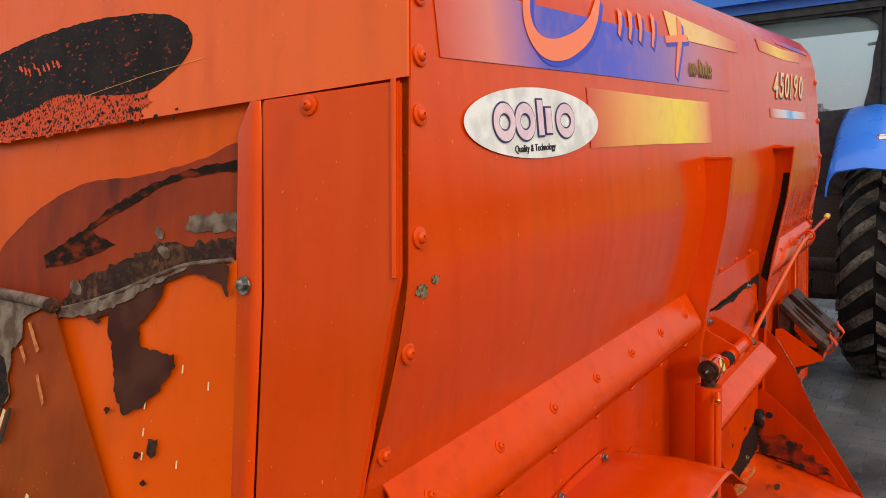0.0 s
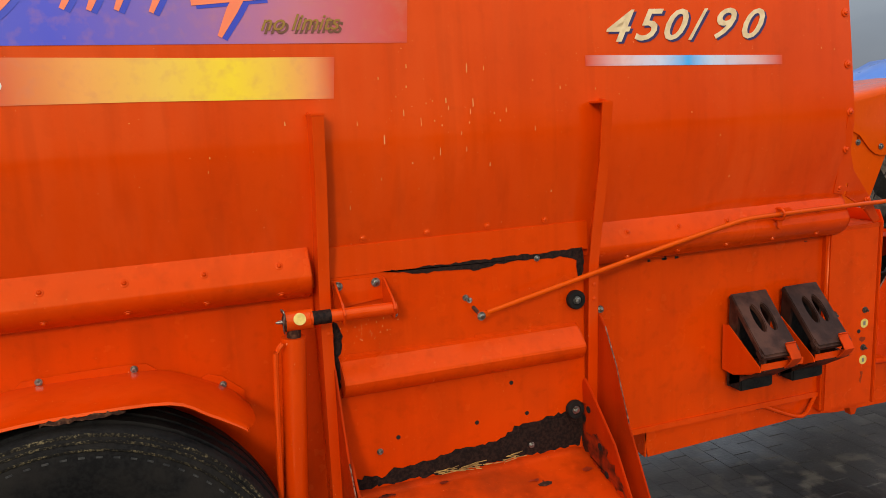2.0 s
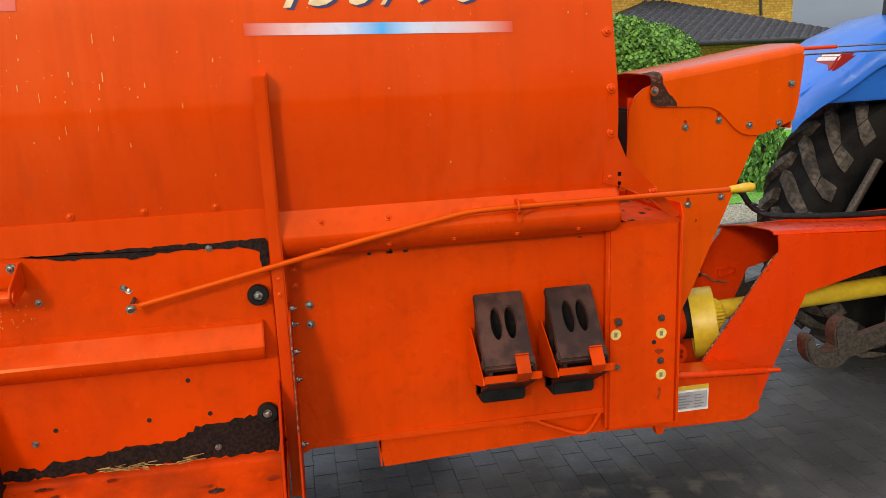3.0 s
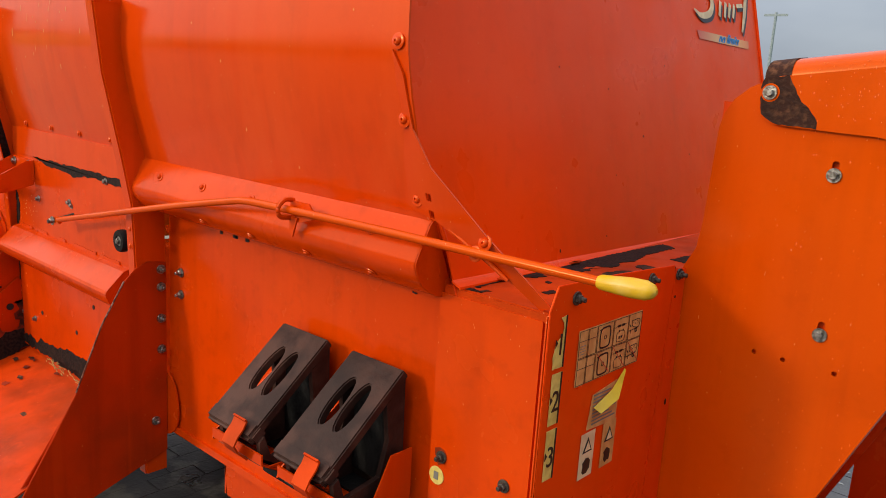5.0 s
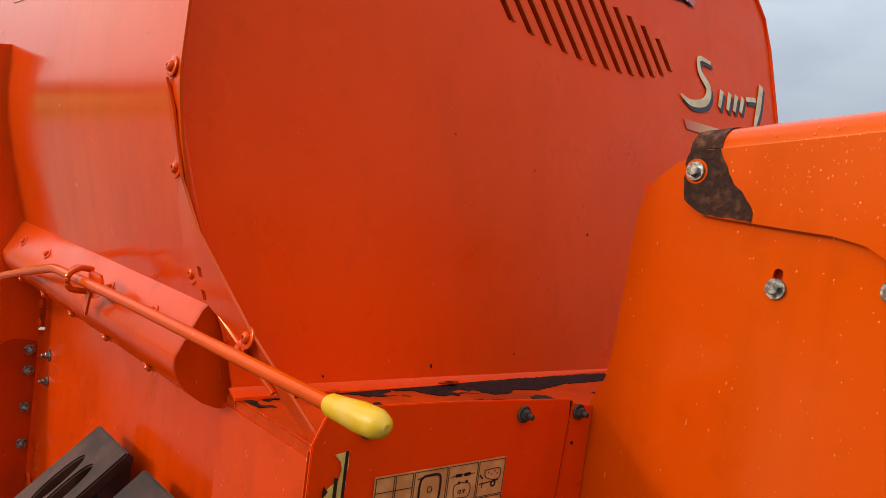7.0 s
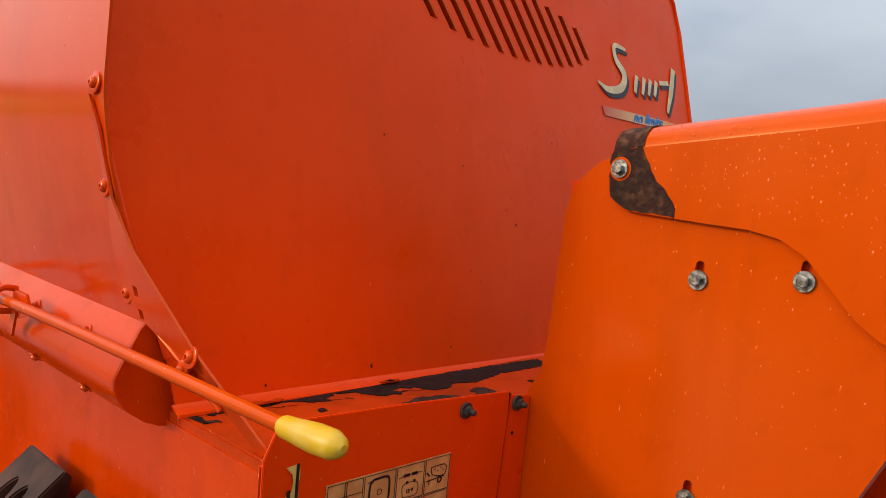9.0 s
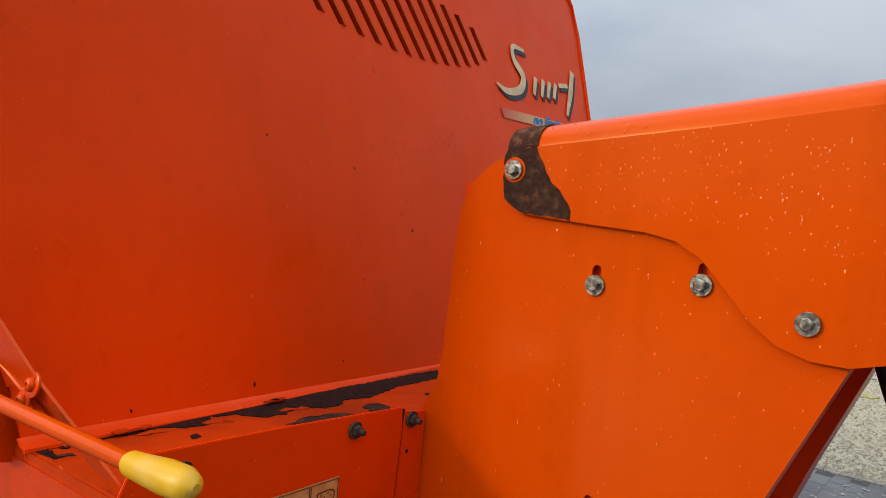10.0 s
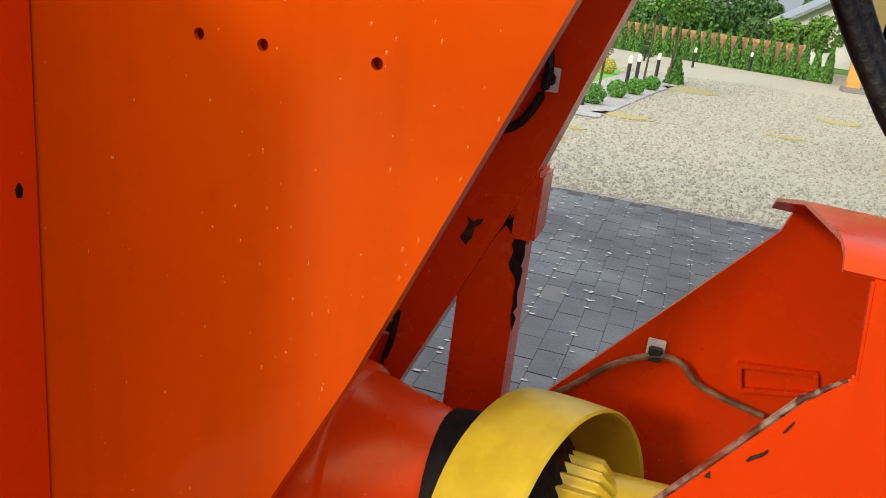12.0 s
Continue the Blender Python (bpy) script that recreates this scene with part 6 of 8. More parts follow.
tg = part("cable_tag", block(4.045, 4.068, 0.914, 0.920, 0.795, 0.820, 0.001), WHITE, drawbar, "small white cable tie base")
part("cable", tube(arc_points([(3.88, 0.905, 0.66), (3.96, 0.905, 0.732), (4.01, 0.905, 0.778), (4.056, 0.902, 0.803), (4.09, 0.905, 0.80), (4.12, 0.905, 0.775), (4.20, 0.905, 0.755)], 6), 0.0045, 8), grained("tan_cable", lin(150, 110, 80), lin(96, 66, 48), 40, 0.6), drawbar)
part("cable_tie", block(4.048, 4.066, 0.898, 0.914, 0.795, 0.812, 0.002), INK, drawbar)
low = part("drawbar_box", plate([(3.50, 0.38), (3.66, 0.362), (3.955, 0.357), (4.025, 0.392), (4.006, 0.552), (3.50, 0.578)], "xz", 0.320, 0.158, bevel=0.004), PAINT_LOW, drawbar, "boxed orange foot of the drawbar")
step = part("cross_rod", tube([(3.62, 0.285, 0.598), (4.015, 0.285, 0.577), (4.022, 0.285, 0.5765)], [0.014, 0.014, 0.009], 10), PAINT_RED, drawbar)
part("rod_end", tube([(4.02, 0.285, 0.5765), (4.078, 0.285, 0.573)], 0.009, 10), PAINT_RED, drawbar)
plate_id = part("rating_plate", block(3.650, 3.795, 0.3180, 0.3194, 0.428, 0.534, 0.0), WHITE, drawbar, "white and grey rating plate")
part("plate_band", block(3.650, 3.795, 0.3168, 0.3179, 0.517, 0.534), YELLOW, plate_id)
part("plate_field", block(3.656, 3.789, 0.3168, 0.3179, 0.438, 0.508), grained("plate_grey", lin(150, 152, 158), lin(170, 172, 176), 20, 0.4, relief=0), plate_id)
for k in range(5):
    part("print_bar", block(3.662, 3.70 + 0.014 * (k % 3), 0.3158, 0.3167, 0.443 + 0.012 * k, 0.447 + 0.012 * k), GREY_INK, plate_id)
    part("print_bar", block(3.735, 3.765 + 0.010 * (k % 2), 0.3158, 0.3167, 0.443 + 0.012 * k, 0.447 + 0.012 * k), GREY_INK, plate_id)
PTO_Y, PTO_Z = 0.70, 0.66
cone = part("shaft_cone", lathe([(0.0, 0.134), (0.080, 0.134), (0.086, 0.124), (0.140, 0.122), (0.146, 0.118), (0.150, 0.112), (0.243, 0.088), (0.252, 0.082)], (3.60, PTO_Y, 0.66), (1, -0.02, 0.05), 40), PAINT_RED, wagon, "glossy red-orange drive shaft housing")
part("cone_mount", lathe([(0.0, 0.150), (0.10, 0.150), (0.11, 0.136)], (3.50, PTO_Y, 0.655), (1, 0, 0.03), 40), PAINT_RED, cone)
collar = part("rubber_collar", lathe([(0, 0.078), (0.012, 0.088), (0.05, 0.090), (0.10, 0.094), (0.13, 0.07)], (3.842, PTO_Y, 0.672), (1, -0.05, 0.08), 32), RUBBER, wagon, "black rubber collar on the shaft")
ring = [(0.0, 0.146), (0.0, 0.152), (0.02, 0.154), (0.060, 0.155), (0.100, 0.154), (0.103, 0.151), (0.100, 0.148), (0.05, 0.149)]
band = part("shaft_guard", lathe(ring, (3.925, PTO_Y + 0.02, 0.640), (1, -0.42, 0.16), 56, closed=True), YELLOW, wagon, "yellow plastic drive shaft guard ring")
bell = []
for a, r in ((0.0, 0.070), (0.02, 0.072), (0.10, 0.066), (0.12, 0.046)):
    bell.append([(3.925 + a, PTO_Y - 0.002 - 0.10 * a + (r + 0.003 * math.cos(26 * q)) * math.cos(q), 0.676 + 0.09 * a + (r + 0.003 * math.cos(26 * q)) * math.sin(q)) for q in [math.tau * k / 156 for k in range(157)]])
part("guard_bell", grid_sheet(bell, 0.003), YELLOW, band, "fluted yellow bell")
part("shaft_joint", lathe([(0, 0.07), (0.03, 0.098), (0.06, 0.098), (0.10, 0.05)], (3.91, PTO_Y, 0.676), (1, -0.1, 0.08), 24), HOSE, band)
part("shaft_tube", tube([(4.03, PTO_Y, 0.695), (5.35, PTO_Y - 0.02, 0.76)], 0.044, 20), YELLOW, wagon, "yellow drive shaft tube")
part("gear_stub", lathe([(0, 0.03), (0.05, 0.034), (0.06, 0.02)], (3.70, 0.56, 0.47), (0.2, -1, 0), 14), PAINT_RED, drawbar)
part("perforated_guard", plate(ellipse(3.80, 0.55, 0.05, 0.05, 20), "xz", 0.60, 0.004, [ellipse(3.80 + 0.024 * math.cos(a), 0.55 + 0.024 * math.sin(a), 0.011, 0.011, 8) for a in (0.5, 1.55, 2.6, 3.65, 4.7, 5.75)]), PAINT_RED, drawbar)

# hoses from the hood down to the drawbar and on to the tractor
h1 = [(4.028, 0.800, 1.500), (4.063, 0.800, 1.408), (4.085, 0.800, 1.365), (4.110, 0.800, 1.321), (4.143, 0.800, 1.266), (4.189, 0.795, 1.192), (4.251, 0.780, 1.117), (4.36, 0.74, 1.085), (4.85, 0.68, 1.075), (5.3, 0.66, 1.12)]
apart = (0.024, 0.024, 0.021, 0.017, 0.014, 0.012, 0.008, 0.006, 0.006, 0.006)
part("hose", tube(arc_points(h1, 6), 0.0112, 12), HOSE, wagon, "thick black hydraulic hose")
part("hose", tube(arc_points([(x + d, y + 0.015, z + d * 0.35) for (x, y, z), d in zip(h1, apart)], 6), 0.0110, 12), HOSE, wagon)
for k, p in enumerate(((4.232, 0.785, 1.140), (4.262, 0.775, 1.112))):
    part("cable_tie", block(p[0] - 0.015, p[0] + 0.026, p[1] - 0.014, p[1] + 0.030, p[2] - 0.005, p[2] + 0.005, 0.002), INK, wagon)

# water drops left by the rain on the conveyor plate
# opaque bright orange puts the drops' highlights into their colour
drop_mat = base_mat("water_drop", lin(236, 104, 24), 0.04, 0.0, 1.0)[0]
drop_mat.node_tree.nodes["Principled BSDF"].inputs["IOR"].default_value = 1.33
rnd = random.Random(12)
dbm = bmesh.new()
for k in range(520):
    x, z, y = rnd.uniform(3.66, 4.16), rnd.uniform(0.85, 1.74), 0.488
    if k % 2:
        z = rnd.uniform(1.60, 1.74)
    if z < 1.48 and x > 3.75 + (z - 0.75) * 0.42:
        continue
    if z > 1.62 or x > 3.95:
        y = 0.478
    r = rnd.uniform(0.0005, 0.0013)
    mtx = Matrix.Translation((x, y, z)) @ Matrix.Diagonal((r, r * 0.5, r * rnd.uniform(1.0, 2.6), 1))
    bmesh.ops.create_icosphere(dbm, subdivisions=1, radius=1.0, matrix=mtx)
drops = part("rain_spatter", dbm, drop_mat, wing, "scattered rain drops")

LICHEN = grained("grey_lichen", lin(142, 128, 96), lin(86, 70, 48), 220, 0.9, relief=0.5, depth=0.002, gloss=0.1)
for k, (x, z, rx, rz) in enumerate(((-0.037, 1.690, 0.013, 0.0075), (-0.003, 1.699, 0.008, 0.006), (-0.030, 1.683, 0.007, 0.004))):
    part("lichen_spot", skin_poly(jag(ellipse(x, z, rx, rz, 12), 0.0022, 0.004, 610 + k), on_side, 0.001, 0.0012), LICHEN, near_wall, "crusty grey-green lichen spot")

# pale flecks of splashed lime on the side wall and the door
rnd = random.Random(5)
fv = bmesh.new()
for k in range(64):
    if k < 26:
        x, z = rnd.gauss(1.68, 0.14), rnd.gauss(1.78, 0.055)
    else:
        x, z = rnd.uniform(0.2, 3.2), rnd.uniform(1.46, 1.95)
    w, h = rnd.uniform(0.0008, 0.0019), rnd.uniform(0.002, 0.008) * (1.0 if k % 3 else 1.7) * (1.0 if k < 26 else 0.5)
    vs = [fv.verts.new(on_side(x + dx, z + dz, 0.0012)) for dx, dz in ((-w, -h), (w, -h * 0.8), (w * 0.8, h), (-w * 0.7, h * 0.9))]
    fv.faces.new(vs)
tagged(part("lime_flecks", fv, LABEL_PALE, near_wall, "pale splashed flecks"), kind="stuff")
fv = bmesh.new()
for k in range(34):
    x, z, r = rnd.gauss(1.46, 0.045), rnd.gauss(1.16, 0.03), rnd.uniform(0.0007, 0.0019)
    fv.faces.new([fv.verts.new((x + r * math.cos(a), -0.0598, z + r * 1.3 * math.sin(a))) for a in (0.3, 1.5, 2.6, 3.9, 5.2)])
tagged(part("lime_flecks", fv, LABEL_PALE, wagon, "pale splashed flecks"), kind="stuff")

tagged(drops, kind="stuff")


# ---- tractor ----
tractor = thing("tractor", (5.9, 0.68, 0.0), "blue farm tractor with lugged tyres hitched to the wagon", "tractor")
TY = 0.68


MUDDY = grained("muddy_rubber", lin(66, 62, 58), lin(104, 97, 88), 40, 0.85, c3=lin(44, 42, 40), gloss=0.2)


def tractor_wheel(x, y, r, w, lugs):
    s = -1 if y < TY else 1
    prof = [(-w * 0.40, r * 0.55), (-w * 0.50, r * 0.66), (-w * 0.52, r * 0.78), (-w * 0.46, r * 0.90), (-w * 0.30, r * 0.935), (0, r * 0.945), (w * 0.30, r * 0.935), (w * 0.46, r * 0.90), (w * 0.52, r * 0.78), (w * 0.50, r * 0.66), (w * 0.40, r * 0.55)]
    wh = part("wheel", lathe(prof, (x, y, r), (0, 1, 0), 56), RUBBER, tractor, "muddy black tractor tyre with deep lugs")
    part("rim", lathe([(-w * 0.40, r * 0.56), (-w * 0.36, r * 0.52), (-w * 0.10, r * 0.48), (-w * 0.05, r * 0.20), (w * 0.05, r * 0.20), (w * 0.10, r * 0.48), (w * 0.36, r * 0.52), (w * 0.40, r * 0.56)], (x, y, r), (0, 1, 0), 40), DARK_STEEL, wh)
    lug = bmesh.new()
    prev = []
    for k in range(5):
        t = k / 4
        a = -0.30 * t * (0.6 + 0.4 * t)
        yy = w * (0.02 + 0.51 * t)
        rr = r * (1.0 - 0.02 * t - 0.13 * max(0, t - 0.6) / 0.4)
        ring = []
        for da, dr in ((-0.048 - 0.014 * t, -0.07), (-0.036 - 0.012 * t, 0.0), (0.036 + 0.012 * t, 0.0), (0.048 + 0.014 * t, -0.07)):
            ang = a + da
            ring.append(lug.verts.new(((rr + dr * r) * math.sin(ang), yy, (rr + dr * r) * math.cos(ang))))
        if prev:
            for i in range(3):
                lug.faces.new((prev[i], prev[i + 1], ring[i + 1], ring[i]))
        else:
            lug.faces.new(ring)
        prev = ring
    lug.faces.new(prev)
    me = finish(lug, "lug", MUDDY)
    for k in range(lugs):
        for side in (1, -1):
            a = (k + (0.5 if side < 0 else 0.0)) * math.tau / lugs
            m = Matrix.Translation((x, y, r)) @ Matrix.Rotation(a, 4, "Y") @ Matrix.Diagonal((1, side, 1, 1))
            put("lug", me, wh, "", m)
    return wh


for y in (TY - 0.97, TY + 0.97):
    tractor_wheel(5.64, y + (0.09 if y < TY else -0.09), 0.82, 0.46, 24)
    tractor_wheel(7.95, y * 0.9 + 0.068, 0.62, 0.38, 18)
for s in (-1, 1):
    y_in, y_out = TY + s * 0.62, TY + s * (1.02 if s < 0 else 1.25)
    lamp_y = y_in + s * (0.33 if s < 0 else 0.10)
    arcp = [(4.74, 1.55), (4.79, 1.60), (4.89, 1.67), (5.02, 1.735), (5.20, 1.85), (5.45, 1.945), (5.75, 1.965), (6.05, 1.93), (6.30, 1.84)]
    rows = []
    for t, dz in ((-0.06, -0.16), (-0.05, -0.10), (-0.02, -0.055), (0.03, -0.022), (0.10, 0.0), (0.5, 0.022), (0.9, 0.0), (0.97, -0.025), (1.0, -0.08)):
        rows.append([(x, y_in + (y_out - y_in) * t, z + dz) for x, z in arcp])
    f = part("fender", grid_sheet(rows, 0.012), TRACTOR_BLUE, tractor, "rounded blue fender", smooth=50)
    part("fender_side", plate([(4.76, 1.53), (4.80, 1.58), (4.90, 1.64), (5.02, 1.70), (5.20, 1.80), (5.45, 1.88), (5.75, 1.90), (6.30, 1.76), (6.30, 1.60), (5.4, 1.53), (4.9, 1.525)], "xz", y_in, s * 0.02, bevel=0.006), TRACTOR_BLUE, f)
    lamp = part("tail_light", block(4.985, 5.10, lamp_y - 0.09, lamp_y + 0.09, 1.675, 1.77, 0.012), base_mat("red_lens", lin(150, 40, 36), 0.25)[0], f, "red and white tail light")
    for v in lamp.data.vertices:
        v.co.x += (v.co.z - 1.72) * 0.7
    lamp2 = part("lamp_white", block(4.99, 5.105, lamp_y - 0.085, lamp_y + 0.085, 1.725, 1.767, 0.012), WHITE, lamp)
    for v in lamp2.data.vertices:
        v.co.x += (v.co.z - 1.72) * 0.7 - 0.006
cab = part("cab_roof", block(5.35, 7.0, -0.28, 1.64, 2.68, 2.92, 0.07, 4), TRACTOR_BLUE, tractor, "blue cab roof")
part("roof_liner", block(5.42, 6.9, -0.18, 1.54, 2.60, 2.68, 0.02), DARK_PLASTIC, cab)
for y in (-0.20, 1.56):
    for x0, x1, z0 in ((5.50, 5.52, 1.75), (6.15, 6.22, 1.5), (6.85, 6.95, 1.5)):
        part("cab_post", tube([(x1, y, 2.70), (x0, y, 2.2), (x0 - 0.02, y, z0)], 0.045, 10), DARK_PLASTIC, cab)
fr = plate(smooth_loop([(-0.19, 1.40), (0.68, 1.36), (1.55, 1.40), (1.58, 2.0), (1.55, 2.66), (0.68, 2.68), (-0.19, 2.66), (-0.22, 2.0)], 4), "yz", 5.49, 0.03, [smooth_loop([(-0.06, 1.99), (0.02, 1.95), (0.68, 1.93), (1.34, 1.95), (1.42, 1.99), (1.47, 2.3), (1.43, 2.56), (0.68, 2.60), (-0.07, 2.56), (-0.11, 2.3)], 4)])
part("rear_window_frame", fr, DARK_PLASTIC, cab)
gl = part("rear_glass", plate(smooth_loop([(-0.08, 1.97), (0.02, 1.93), (0.68, 1.91), (1.34, 1.93), (1.44, 1.97), (1.49, 2.3), (1.45, 2.58), (0.68, 2.62), (-0.09, 2.58), (-0.13, 2.3)], 4), "yz", 5.50, 0.006), GLASS, cab)
gl.visible_shadow = False
for y in (-0.20, 1.56):
    g_ = part("side_glass", block(5.6, 6.8, y - 0.003, y + 0.003, 1.7, 2.62), GLASS, cab)
    g_.visible_shadow = False
part("cab_floor", block(5.53, 6.95, -0.15, 1.51, 1.30, 1.70, 0.04), DARK_PLASTIC, cab)
part("seat", block(5.95, 6.40, 0.44, 0.92, 1.70, 1.90, 0.06, 3), PALE_SEAT, cab, "pale driver's seat")
part("seat_back", block(5.80, 5.95, 0.44, 0.92, 1.80, 2.40, 0.06, 3), PALE_SEAT, cab)
part("headrest", block(5.79, 5.90, 0.56, 0.80, 2.42, 2.58, 0.05, 3), PALE_SEAT, cab)
part("steering_column", tube([(6.75, 0.68, 1.70), (6.62, 0.68, 2.05)], 0.03, 10), DARK_PLASTIC, cab)
part("dashboard", block(6.70, 6.92, 0.35, 1.01, 1.70, 2.02, 0.05, 3), DARK_PLASTIC, cab)
part("hood", block(6.9, 8.5, 0.33, 1.03, 1.05, 1.75, 0.12, 4), TRACTOR_BLUE, tractor, "blue engine hood")
part("gearbox", block(5.25, 7.6, 0.42, 0.94, 0.55, 1.15, 0.05), DARK_STEEL, tractor)
part("rear_housing", block(5.50, 5.85, -0.12, 1.48, 0.55, 1.62, 0.05), DARK_STEEL, tractor)
part("rear_axle", tube([(5.64, -0.1, 0.82), (5.64, 1.46, 0.82)], 0.15, 18), DARK_STEEL, tractor)
part("front_axle", tube([(7.95, 0.0, 0.62), (7.95, 1.36, 0.62)], 0.08, 12), DARK_STEEL, tractor)
for y in (0.28, 1.08):
    lk = part("lower_link", grid_sheet([[(4.30, y - 0.012, 0.60), (4.55, y - 0.012, 0.66), (5.30, y - 0.012, 0.66)], [(4.30, y - 0.012, 0.68), (4.55, y - 0.012, 0.74), (5.30, y - 0.012, 0.76)]], 0.03), DARK_STEEL, tractor, "dark muddy lower link with an open hook")
    claw = smooth_loop([(4.36, 0.62), (4.30, 0.57), (4.22, 0.58), (4.17, 0.63), (4.16, 0.70), (4.19, 0.71), (4.21, 0.66), (4.25, 0.635), (4.29, 0.66), (4.28, 0.72), (4.31, 0.77), (4.38, 0.74)], 3)
    part("link_hook", plate(claw, "xz", y - 0.04, 0.07, bevel=0.006), DARK_STEEL, lk)
    part("lift_rod", tube([(4.80, y, 0.72), (5.10, y, 1.25)], 0.022, 10), DARK_STEEL, lk)
part("hitch_plate", block(5.05, 5.30, 0.45, 0.91, 0.45, 0.95, 0.02), DARK_STEEL, tractor)
part("drawbar_hitch", block(4.95, 5.25, 0.60, 0.76, 0.92, 1.02, 0.02), DARK_STEEL, tractor)
part("top_cylinder", tube([(4.24, 0.72, 1.800), (4.55, 0.72, 1.806)], 0.008, 10), PAINT_RED, tractor, "thin red rod")
part("top_rod", tube([(4.50, 0.72, 1.806), (5.30, 0.72, 1.815)], 0.0045, 10), CHROME, tractor)
part("top_rod", tube([(4.26, 0.75, 1.776), (5.30, 0.75, 1.79)], 0.004, 8), CHROME, tractor)
part("tractor_hose", tube(arc_points([(4.9, 0.60, 0.80), (5.0, 0.55, 0.92), (5.15, 0.5, 1.05), (5.3, 0.5, 1.1)], 5), 0.015, 8), HOSE, tractor)
part("mirror_arm", tube([(5.75, -0.05, 2.40), (5.72, -0.30, 2.42)], 0.012, 8), DARK_PLASTIC, tractor)
part("mirror", block(5.68, 5.74, -0.42, -0.24, 2.10, 2.42, 0.02), DARK_PLASTIC, tractor)


# ---- ground ----
def ground_z(x, y):
    z = -0.02
    if x < -44:
        z += (-44 - x) * 0.046
    return z


xs = [-420, -300, -220, -170, -130, -100, -80, -65, -55, -48, -44, -40, -30, -20, -10, 0, 10, 25, 60, 150, 400]
ys = [-400, -150, -60, -20, -6, 0, 6, 20, 40, 80, 160, 400]
FIELD = grained("meadow_grass", lin(72, 126, 36), lin(48, 96, 28), 3.0, 0.9, c3=lin(88, 136, 44), relief=0.4, depth=0.05)
tagged(part("ground", grid_sheet([[(x, y, ground_z(x, y)) for x in xs] for y in ys]), FIELD), "wide green meadow rising to a low hill", "ground", kind="structure")
GRAVEL = grained("pale_gravel", lin(190, 186, 166), lin(136, 132, 112), 30, 0.95, lo=0.44, hi=0.70, c3=lin(182, 178, 154), relief=0.8, depth=0.02)
tagged(part("gravel_yard", grid_sheet([[(x, y, -0.008) for x in (1.0, 3.0, 6.0, 10.0, 14.0)] for y in (5.3, 8, 12, 18, 24, 30)])
            , GRAVEL), "pale coarse gravel drive", "gravel", kind="structure")
tagged(part("gravel_strip", grid_sheet([[(x, y, -0.010) for x in (-20.5, -15, -9, -2.5)] for y in (-14, -6, 0, 6, 14)]), grained("dirty_gravel", lin(148, 141, 126), lin(92, 87, 76), 6, 0.95, c3=lin(120, 112, 96), relief=0.8, depth=0.02)), "stony gravel strip beside the road", "gravel", kind="structure")
ASPHALT = grained("grey_asphalt", lin(112, 114, 116), lin(92, 94, 97), 60, 0.9, relief=0.4)
tagged(part("road", grid_sheet([[(x, y, 0.0) for x in (-30, -25, -20.5)] for y in (-60, -20, 0, 20, 60)]), ASPHALT), "grey asphalt country road", "road", kind="structure")
BED = grained("sandy_joints", lin(70, 70, 71), lin(112, 110, 105), 7, 0.95, lo=0.54, hi=0.68, relief=0.3)
pave = tagged(part("pavement", grid_sheet([[(x, y, -0.0010) for x in (-2.6, 4, 14)] for y in (-18, 0, 5.25)]), BED), "dark block paving with sandy joints", "pavement", kind="structure")
KERB = grained("concrete_kerb", lin(150, 148, 140), lin(112, 110, 104), 40, 0.9)
for k in range(14):
    b = block(0.2 + k * 1.0, 1.19 + k * 1.0, 5.255, 5.335, -0.1, 0.006, 0.006)
    put("kerb_stone", finish(b, "kerb_stone", KERB), pave)

# stones lying on the drive
rnd = random.Random(20)
vs, fs = [], []
for k in range(24000):
    y = 5.36 + rnd.random() ** 1.7 * 13
    x = rnd.uniform(1.2, 8.5)
    r = rnd.uniform(0.006, 0.017) * (1 + 0.04 * (y - 5))
    a = rnd.random() * 6.28
    c, s = math.cos(a) * r, math.sin(a) * r
    i = len(vs)
    q = rnd.uniform(0.6, 1.3)
    vs += [(x + c, y + s, -0.006), (x - s * q, y + c * q, -0.006), (x - c, y - s, -0.006), (x + s * q, y - c * q, -0.006), (x + c * 0.45, y + s * 0.45, r * 0.42), (x - c * 0.4, y - s * 0.5, r * 0.46)]
    fs += [(i, i + 1, i + 4), (i + 1, i + 5, i + 4), (i + 1, i + 2, i + 5), (i + 2, i + 3, i + 5), (i + 3, i + 4, i + 5), (i + 3, i, i + 4)]
me = bpy.data.meshes.new("gravel_stones")
me.from_pydata(vs, [], fs)
me.materials.append(pieces_mat("gravel_stone", lin(150, 147, 130), lin(204, 200, 182), 20, island=True, spread=0.8))
tagged(put("gravel_stones", me), "loose pale gravel stones", "gravel", kind="stuff")

# garden behind the yard
LAWN = grained("lawn", lin(112, 190, 52), lin(84, 158, 40), 30, 0.9, relief=0.5, depth=0.02)
tagged(part("lawn", grid_sheet([[(-14, 8.6, 0.0), (1.3, 8.6, 0.0), (2.3, 9.6, 0.0)], [(-14, 13.5, 0.0), (0.5, 13.5, 0.0), (2.5, 13.0, 0.0)], [(-14, 19, 0.0), (0.5, 18.6, 0.0), (2.6, 17.2, 0.0)]]), LAWN), "bright mown lawn", "lawn", kind="structure")
tagged(part("lawn", grid_sheet([[(7.2, 6.3, 0.0), (30, 6.3, 0.0)], [(7.4, 14.0, 0.0), (30, 14, 0.0)]]), LAWN), "bright mown lawn", "lawn", kind="structure")
PEBBLE = grained("white_pebbles", lin(206, 206, 200), lin(150, 150, 144), 45, 0.9, relief=0.7, depth=0.02)
